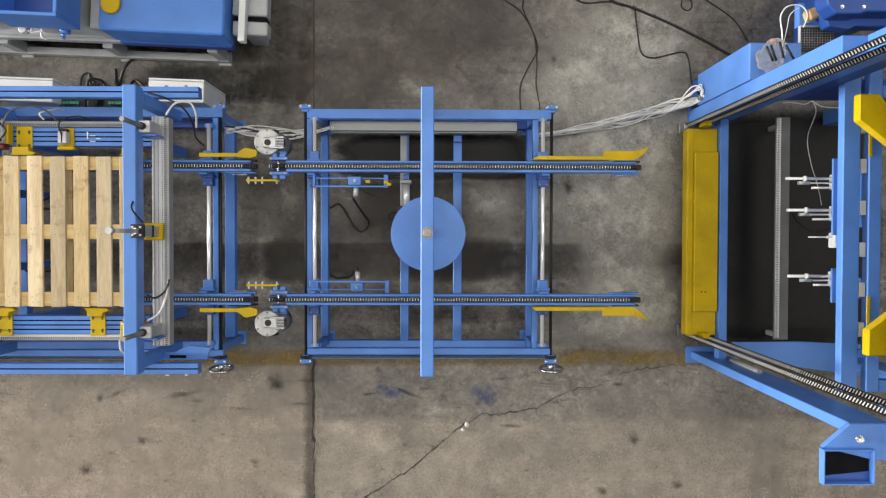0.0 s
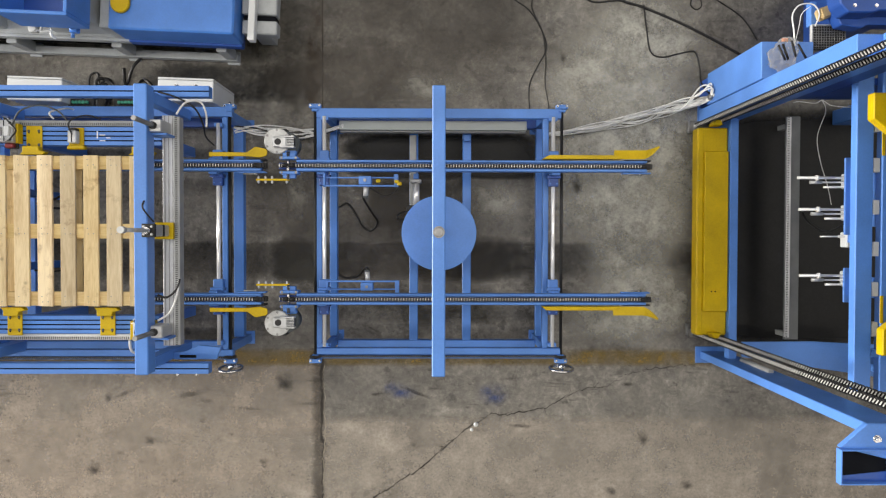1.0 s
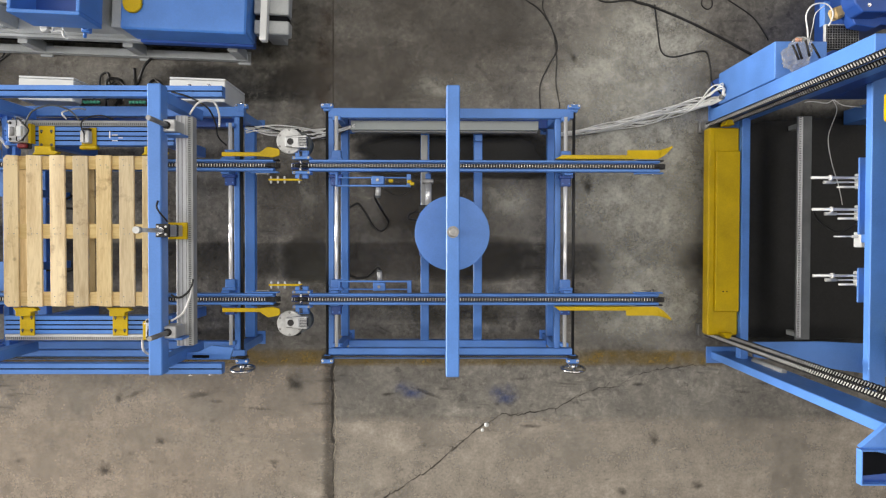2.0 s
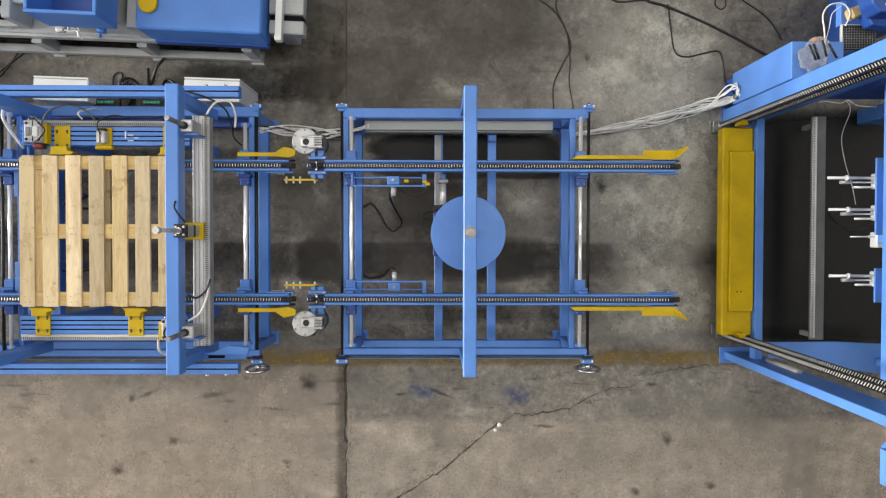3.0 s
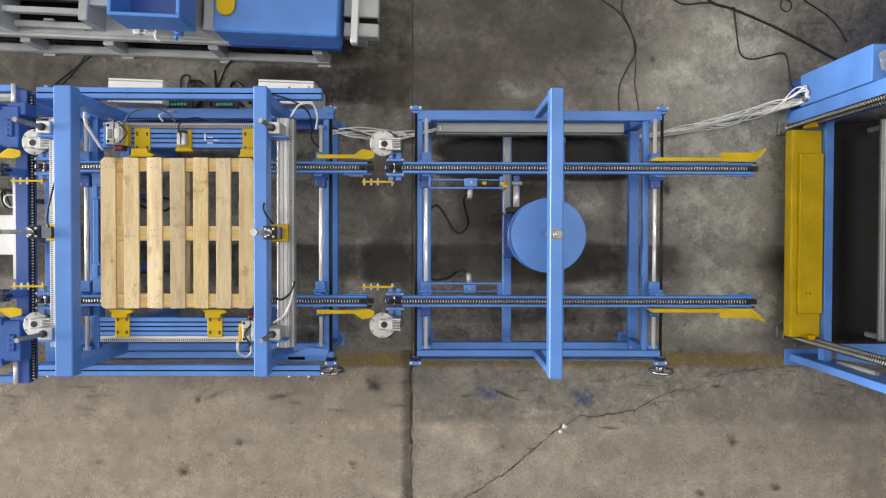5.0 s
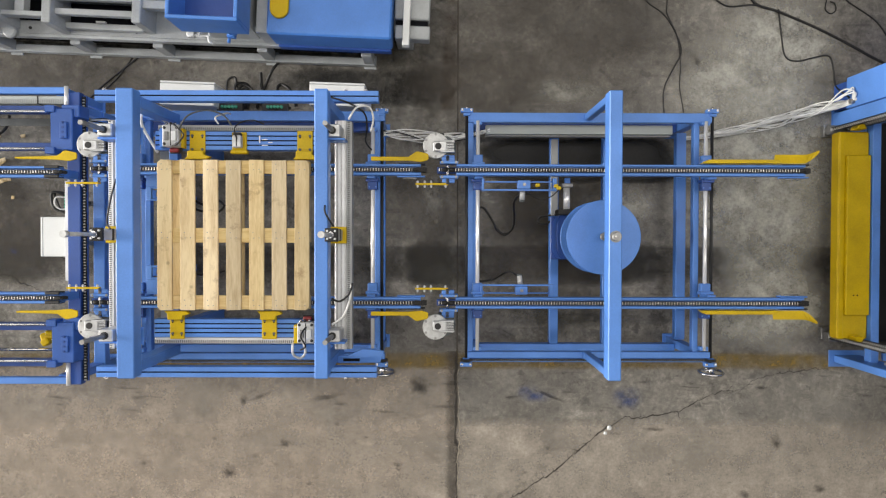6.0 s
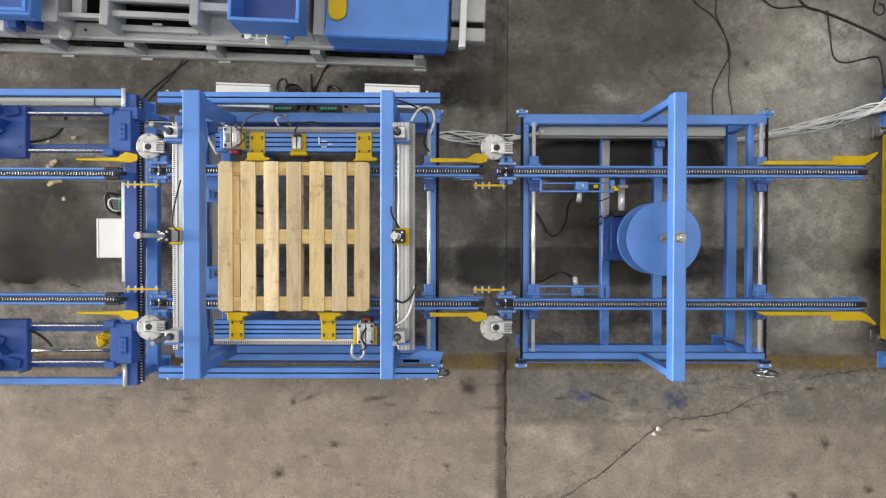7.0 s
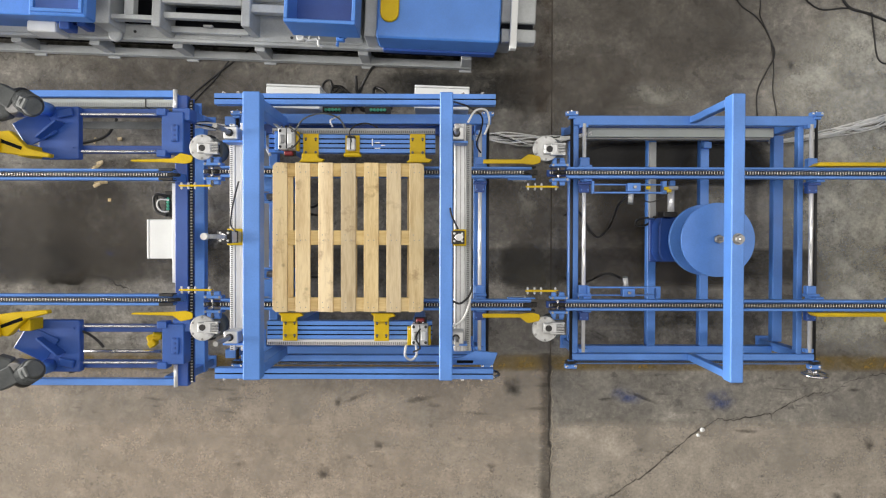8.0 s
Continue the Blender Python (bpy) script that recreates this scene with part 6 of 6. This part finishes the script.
part("blue_block", box(-6.5, -5.65, 1.62, 2.4, 0.42, 0.74, 0.01), EBLUE, E)

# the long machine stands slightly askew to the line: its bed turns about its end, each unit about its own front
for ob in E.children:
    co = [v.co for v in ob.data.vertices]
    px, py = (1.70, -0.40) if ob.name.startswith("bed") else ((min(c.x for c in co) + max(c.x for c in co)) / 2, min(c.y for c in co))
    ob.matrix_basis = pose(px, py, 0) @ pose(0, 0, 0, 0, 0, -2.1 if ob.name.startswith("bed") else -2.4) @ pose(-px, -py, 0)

# ---- white cabinets and wiring behind the squaring station ----


def white_cabinet(x0, x1, y0, y1, z0, z1, label):
    c = thing("electrical_cabinet", (x0 + x1) / 2, (y0 + y1) / 2, 0, label, "cabinet", "white cabinets")
    part("body", box(x0, x1, y0, y1 - 0.014, z0, z1, 0.005), WHITE, c)
    part("door", box(x0, x1, y1 - 0.011, y1 + 0.004, z0, z1, 0.003), WHITE, c)
    if z0 > 0.02:
        for x in (x0 + 0.02, x1 - 0.06):
            part("foot", box(x, x + 0.04, y0 + 0.03, y1 - 0.05, 0, z0, 0.002), DUCT, c)
    c.rotation_euler.z = radians(-2.0)
    return c


white_cabinet(-3.358, -2.948, 1.115, 1.29, 0.06, 0.57, "white electrical cabinet standing behind the station")
white_cabinet(-2.233, -1.817, 1.115, 1.285, 0.06, 0.57, "white electrical cabinet standing behind the station")
c = thing("junction_box", -4.16, 0.12, 0, "white junction box standing inside the conveyor", "box")
part("body", box(-4.255, -4.065, -0.03, 0.27, 0.30, 0.55, 0.006), WHITE, c)
part("door", box(-4.272, -4.258, -0.03, 0.27, 0.30, 0.55, 0.003), WHITE, c)
part("stand", box(-4.20, -4.10, 0.05, 0.19, 0, 0.30, 0.004), DUCT, c)


def terminal_block(x, y, z, n, along):
    c = thing("terminal_strip", x, y, 0, "terminal strip with green plugs on a dark plate", "terminal strip")
    part("plate", box(x - 0.1, x + 0.1, y - 0.03, y + 0.03, z - 0.03, z, 0.003) if along == "x" else box(x - 0.03, x + 0.03, y - 0.1, y + 0.1, z - 0.03, z, 0.003), BLACK, c)
    for k in range(n):
        d = (k - (n - 1) / 2) * 0.026
        xx, yy = (x + d, y) if along == "x" else (x, y + d)
        part("plug", cyl((xx, yy, z), (xx, yy, z + 0.022), 0.0125, 10, bev=0.002), GREEN, c)
    part("stand", box(x - 0.02, x + 0.02, y - 0.02, y + 0.02, 0, z - 0.03, 0.002), DULL, c)


terminal_block(-2.87, 1.125, 0.45, 5, "x")
terminal_block(-2.52, 1.125, 0.45, 5, "x")
terminal_block(-4.2, 0.40, 0.32, 4, "y")

# ---- cables, hoses and clutter ----


def cable(points, r, mat, label, name="cable", group=""):
    return single(name, sweep(points, r), mat, label, "cable", group)


rnd = random.Random(11)
for k in range(20):
    j = lambda a: rnd.uniform(-a, a)
    cable([(0.72, 0.95 + j(0.02), 0.06 + j(0.02)), (0.91, 0.965 + j(0.02), 0.03 + 0.004 * k), (1.24, 1.02 + j(0.04), 0.015 + 0.004 * k), (1.57, 1.10 + j(0.05), 0.015 + 0.004 * k), (1.84, 1.175 + j(0.05), 0.03 + j(0.01)), (2.03, 1.22 + j(0.03), 0.12 + j(0.03)), (2.06, 1.225 + j(0.02), 0.30 + j(0.04))], 0.0036 + 0.0006 * (k % 3), GREYCABLE, "pale grey control cable lying on the floor", "cable", "loose cable bundle")
for k in range(13):
    j = lambda a: rnd.uniform(-a, a)
    cable([(-1.75, 0.955 + j(0.03), 0.26 + j(0.03)), (-1.55, 0.945 + j(0.045), 0.16 + 0.01 * k), (-1.3, 0.93 + j(0.05), 0.13 + 0.006 * k), (-1.12, 0.935 + j(0.04), 0.17 + 0.005 * k), (-0.95, 0.945 + j(0.02), 0.36 + j(0.04)), (-0.86, 0.955 + j(0.01), 0.455)], 0.0044 + 0.0006 * (k % 3), BLACK if k % 5 == 4 else GREYCABLE, "black control cable between the stations" if k % 5 == 4 else "pale grey control cable between the stations", "cable", "loose cable bundle")
for k in range(5):
    j = lambda a: rnd.uniform(-a, a)
    cable([(-4.0, 1.0 + j(0.03), 0.5 + j(0.03)), (-3.85, 1.0 + j(0.04), 0.40 + j(0.05)), (-3.65, 0.98 + j(0.04), 0.35 + j(0.05)), (-3.50, 0.98 + j(0.03), 0.58)], 0.006, GREYCABLE if k < 3 else BLACK, "control cable between the stations", "cable", "loose cable bundle")
for k in range(4):
    j = lambda a: rnd.uniform(-a, a)
    cable([(1.70 + j(0.1), 1.14 + j(0.04), 0.05), (1.88, 1.20 + j(0.05), 0.10 + j(0.03)), (1.98 + j(0.02), 1.27 + j(0.04), 0.24 + j(0.04)), (2.04, 1.30 + j(0.03), 0.34 + j(0.03)), (2.05, 1.23 + j(0.02), 0.30)], 0.006, GREYCABLE, "pale grey control cable curling up to the control box", "cable", "loose cable bundle")
cable([(1.30, 2.3, 0.008), (1.396, 2.103, 0.008), (1.588, 2.033, 0.008), (1.875, 1.916, 0.008), (2.164, 1.776, 0.008), (2.5, 1.60, 0.008), (2.9, 1.45, 0.008)], 0.011, BLACK, "thick black cable lying on the floor")
cable([(0.95, 2.25, 0.006), (1.15, 2.08, 0.006), (1.40, 2.085, 0.006), (1.6, 2.02, 0.02)], 0.007, BLACK, "thin black cable lying on the floor")
cable([(1.60, 2.05, 0.007), (1.625, 1.85, 0.007), (1.66, 1.66, 0.007), (1.76, 1.615, 0.007), (1.90, 1.645, 0.007), (2.03, 1.66, 0.007), (2.07, 1.55, 0.007), (2.08, 1.40, 0.03), (2.055, 1.26, 0.25)], 0.007, BLACK, "black cable running to the control box")
cable([(0.40, 2.25, 0.006), (0.501, 2.102, 0.006), (0.63, 2.008, 0.006), (0.73, 1.862, 0.006), (0.783, 1.688, 0.010), (0.713, 1.541, 0.006), (0.642, 1.379, 0.006), (0.643, 1.185, 0.006), (0.66, 1.05, 0.02), (0.68, 0.98, 0.10)], 0.0055, BLACK, "thin black cable lying on the floor")
cable([(0.655, 2.25, 0.006), (0.662, 2.103, 0.006), (0.663, 2.009, 0.006), (0.749, 1.82, 0.006), (0.779, 1.588, 0.006), (0.773, 1.394, 0.006), (0.805, 1.2, 0.006), (0.80, 1.06, 0.02), (0.77, 0.99, 0.10)], 0.0045, BLACK, "second thin black cable lying on the floor")
cable([(2.041, 2.25, 0.006), (2.0, 2.10, 0.006), (2.0, 2.045, 0.006), (2.045, 2.015, 0.006), (2.085, 2.045, 0.006), (2.075, 2.10, 0.006), (2.03, 2.11, 0.02)], 0.005, BLACK, "coiled black cable lying on the floor")
cable([(2.1, 2.2, 0.006), (2.202, 2.107, 0.006), (2.43, 1.949, 0.006), (2.56, 1.759, 0.006)], 0.006, BLACK, "black cable lying on the floor")
cable([(2.286, 1.40, 1.09), (2.275, 1.50, 1.10), (2.264, 1.60, 1.10), (2.309, 1.668, 1.10), (2.40, 1.676, 1.10), (2.447, 1.613, 1.10), (2.441, 1.541, 1.06)], 0.005, GREYCABLE, "pale cable looping from the mesh panel")
cable([(2.29, 1.42, 1.09), (2.311, 1.535, 1.10), (2.328, 1.612, 1.10), (2.387, 1.663, 1.10)], 0.003, GREYCABLE, "pale cable looping from the mesh panel")
cable([(-3.05, 0.39, 0.70), (-2.99, 0.36, 0.66), (-2.92, 0.40, 0.62), (-2.87, 0.36, 0.60), (-2.91, 0.31, 0.60), (-3.01, 0.31, 0.62), (-3.08, 0.34, 0.68)], 0.009, BLACK, "black hose looped from the slide plate")
cable([(-3.06, -0.15, 0.74), (-2.95, -0.16, 0.68), (-2.88, -0.14, 0.66), (-2.84, -0.13, 0.66)], 0.007, BLACK, "black hose from the slide plate")
cable([(-0.99, 0.33, 0.02), (-0.945, 0.351, 0.02), (-0.879, 0.375, 0.02), (-0.803, 0.266, 0.02), (-0.76, 0.186, 0.02), (-0.689, 0.148, 0.02), (-0.628, 0.219, 0.06), (-0.65, 0.289, 0.3), (-0.687, 0.389, 0.6), (-0.66, 0.44, 0.76)], 0.0085, BLACK, "black air hose hanging to the floor")
cable([(-0.985, -0.19, 0.02), (-0.949, -0.222, 0.03), (-0.887, -0.246, 0.03), (-0.792, -0.226, 0.05), (-0.698, -0.147, 0.3), (-0.65, -0.17, 0.55)], 0.009, BLACK, "black air hose by the stop bracket")
cable([(-0.30, 0.31, 0.30), (-0.381, 0.301, 0.25), (-0.44, 0.283, 0.25), (-0.454, 0.246, 0.25), (-0.404, 0.233, 0.25), (-0.349, 0.256, 0.25), (-0.30, 0.295, 0.29)], 0.008, BLACK, "short black hose loop beside the lifting table")
cable([(-0.62, 0.45, 0.80), (-0.52, 0.40, 0.78), (-0.44, 0.42, 0.80), (-0.40, 0.46, 0.85)], 0.004, BLACK, "thin black sensor wire")
cable([(-1.99, 1.06, 1.135), (-1.857, 1.018, 1.15), (-1.755, 0.955, 1.12), (-1.752, 0.881, 0.98), (-1.775, 0.805, 0.85), (-1.74, 0.755, 0.78)], 0.006, BLACK, "black hose arching over the frame corner")
cable([(-1.85, 0.90, 1.19), (-1.80, 0.985, 1.16), (-1.725, 1.0, 1.10), (-1.70, 0.93, 1.06), (-1.725, 0.855, 0.98)], 0.007, GREYCABLE, "pale hose arching over the frame corner")
cable([(-1.92, 0.19, 1.38), (-1.96, 0.27, 1.44), (-1.97, 0.32, 1.405)], 0.006, BLACK, "black air line on the portal beam")
cable([(-1.95, -0.28, 1.26), (-1.90, -0.30, 1.24), (-1.84, -0.25, 1.23), (-1.82, -0.18, 1.22)], 0.007, BLACK, "black air line on the aluminium profile")
cable([(-1.95, -0.45, 1.26), (-1.88, -0.40, 1.24), (-1.84, -0.30, 1.23), (-1.825, -0.19, 1.22)], 0.007, GREYCABLE, "pale air line on the aluminium profile")
cable([(-3.36, 0.50, 1.24), (-3.39, 0.35, 1.26), (-3.40, 0.22, 1.28), (-3.34, 0.17, 1.36)], 0.006, BLACK, "black air line along the portal")
cable([(-3.05, 0.86, 0.99), (-2.98, 0.95, 1.02), (-2.85, 0.99, 1.02), (-2.74, 0.96, 1.0), (-2.70, 0.90, 0.95)], 0.006, MOTORGREY, "dark grey hose arching over the wiring duct")
cable([(-2.78, 1.02, 0.72), (-2.76, 1.0, 0.86), (-2.80, 0.95, 0.98), (-2.79, 0.91, 0.95)], 0.006, GREYCABLE, "pale hose end by the terminal strips")
cable([(-2.27, -0.62, 0.96), (-2.28, -0.70, 0.92), (-2.24, -0.74, 0.88), (-2.20, -0.70, 0.88), (-2.21, -0.60, 0.93), (-2.25, -0.50, 0.97)], 0.009, GREYCABLE, "pale hose loop at the clamp cylinder")
cable([(-3.20, 0.92, 0.70), (-3.28, 1.0, 0.95), (-3.30, 0.90, 1.0), (-3.25, 0.72, 0.86)], 0.010, GREYCABLE, "pale hose behind the portal")
cable([(-3.16, 0.40, 0.85), (-3.13, 0.33, 0.82), (-3.17, 0.25, 0.80), (-3.25, 0.25, 0.79)], 0.009, BLACK, "black hose below the portal")
cable([(-4.25, 1.20, 0.012), (-4.12, 1.34, 0.012), (-3.98, 1.46, 0.012), (-3.80, 1.60, 0.012), (-3.6, 1.75, 0.012)], 0.008, BLACK, "black cable crossing the floor between the machines")
cable([(-4.20, 1.18, 0.012), (-4.05, 1.35, 0.012), (-3.94, 1.46, 0.012), (-3.82, 1.62, 0.012)], 0.006, BLACK, "black cable crossing the floor between the machines")
cable([(-2.75, 1.5, 0.01), (-2.74, 1.38, 0.012), (-2.70, 1.28, 0.03), (-2.68, 1.18, 0.2), (-2.6, 1.12, 0.42)], 0.012, BLACK, "black cable rising to the terminal strips")
cable([(-2.86, 1.16, 0.44), (-2.88, 1.26, 0.30), (-2.80, 1.32, 0.22), (-2.74, 1.24, 0.30), (-2.78, 1.15, 0.44)], 0.010, BLACK, "black cable looped behind the terminal strips")
cable([(-4.50, 1.03, 0.55), (-4.576, 0.995, 0.45), (-4.611, 0.938, 0.45), (-4.686, 0.894, 0.45), (-4.826, 0.863, 0.45), (-4.92, 0.86, 0.50), (-4.98, 0.88, 0.60)], 0.012, BLACK, "black cable hanging below the slide shafts")
cable([(-4.76, -0.545, 0.74), (-4.70, -0.549, 0.76), (-4.64, -0.575, 0.72), (-4.59, -0.63, 0.68), (-4.548, -0.69, 0.66)], 0.010, BLACK, "black cable hanging below the slide shafts")
cable([(-4.80, -0.84, 0.60), (-4.82, -0.882, 0.52), (-4.855, -0.904, 0.5), (-4.899, -0.913, 0.5)], 0.008, BLACK, "short black cable end below the carriage")
cable([(-4.2, 0.44, 0.33), (-4.27, 0.47, 0.36), (-4.29, 0.40, 0.30), (-4.25, 0.32, 0.30), (-4.18, 0.30, 0.32)], 0.008, BLACK, "black cable looped at the terminal strip")
cable([(2.70, 1.175, 0.32), (2.762, 1.187, 0.3), (2.885, 1.174, 0.3), (2.944, 1.196, 0.3), (3.022, 1.156, 0.3), (3.172, 1.143, 0.3)], 0.004, GREYCABLE, "thin pale cable along the back of the lift")
cable([(2.96, 1.19, 0.29), (3.05, 1.255, 0.12), (3.111, 1.262, 0.008), (3.146, 1.167, 0.008), (3.077, 0.952, 0.008), (3.108, 0.737, 0.008), (3.168, 0.546, 0.008), (3.204, 0.379, 0.008)], 0.0035, GREYCABLE, "thin pale cable hanging inside the lift")
cable([(2.70, 0.20, 1.0), (2.72, 0.14, 0.75), (2.76, 0.22, 0.45), (2.80, 0.30, 0.296)], 0.009, BLACK, "black hose below the pusher heads")
for k, (x, y, a, w) in enumerate(((-4.93, 0.735, 40, 0.10), (-4.955, 0.70, 75, 0.07), (-4.90, 0.76, 20, 0.06), (-4.90, 0.595, 8, 0.11), (-4.93, 0.575, 25, 0.06), (-4.95, 0.95, 60, 0.05), (-4.74, 0.965, 10, 0.04), (-4.83, 0.45, 0, 0.025), (-2.2, -0.9, 0, 0.02))):
    single("wood_chip", box(x - w / 2, x + w / 2, y - 0.014, y + 0.014, 0.0125 * (k % 3 if k < 5 else 0), 0.0125 * (k % 3 if k < 5 else 0) + 0.012, 0.003, turn=(0, 0, a)), WOOD, "pale sawn wood chip lying on the floor", "offcut", "wood chips on the floor")

for pts in ([(-2.951, 1.25), (-2.945, 1.38), (-2.865, 1.402), (-2.822, 1.316), (-2.86, 1.20)], [(-2.78, 1.20), (-2.725, 1.30), (-2.707, 1.39), (-2.64, 1.50), (-2.58, 1.60)], [(-2.53, 1.20), (-2.593, 1.33), (-2.58, 1.40), (-2.493, 1.346), (-2.45, 1.22)], [(-2.90, 1.19), (-2.80, 1.27), (-2.68, 1.22), (-2.60, 1.25), (-2.50, 1.20)]):
    cable([(x, y, 0.02 + 0.05 * (k % 2)) for k, (x, y) in enumerate(pts)], 0.012, BLACK, "thick black cable coiled behind the terminal strips", "cable", "coils behind the station")
cable([(-3.085, 0.90, 1.0), (-3.04, 0.864, 1.03), (-3.002, 0.818, 1.03), (-3.041, 0.762, 1.03), (-3.092, 0.749, 1.0)], 0.006, BLACK, "thin black wire on the clamp cylinder")
cable([(-2.655, 0.80, 0.97), (-2.662, 0.87, 1.0), (-2.618, 0.917, 0.98), (-2.546, 0.935, 0.95), (-2.475, 0.91, 0.93)], 0.005, BLACK, "thin black air line of the pusher cylinder")
cable([(-2.17, -0.50, 1.0), (-2.20, -0.56, 1.04), (-2.17, -0.63, 1.02), (-2.22, -0.67, 0.95)], 0.006, BLACK, "thin black wire on the clamp cylinder")
cable([(-3.03, 1.30, 0.03), (-3.023, 1.43, 0.02), (-2.962, 1.456, 0.02), (-2.932, 1.358, 0.04), (-2.871, 1.389, 0.06), (-2.795, 1.328, 0.08), (-2.80, 1.20, 0.2)], 0.009, BLACK, "black cable coiled behind the terminal strips", "cable", "coils behind the station")
cable([(-4.20, 0.46, 0.32), (-4.285, 0.47, 0.36), (-4.31, 0.41, 0.34), (-4.29, 0.34, 0.33), (-4.21, 0.31, 0.33)], 0.011, BLACK, "black cable looped at the terminal strip")
cable([(-4.19, 0.43, 0.34), (-4.255, 0.43, 0.37), (-4.275, 0.38, 0.36), (-4.24, 0.34, 0.35), (-4.19, 0.34, 0.34)], 0.006, GREYCABLE, "pale wire looped at the terminal strip")
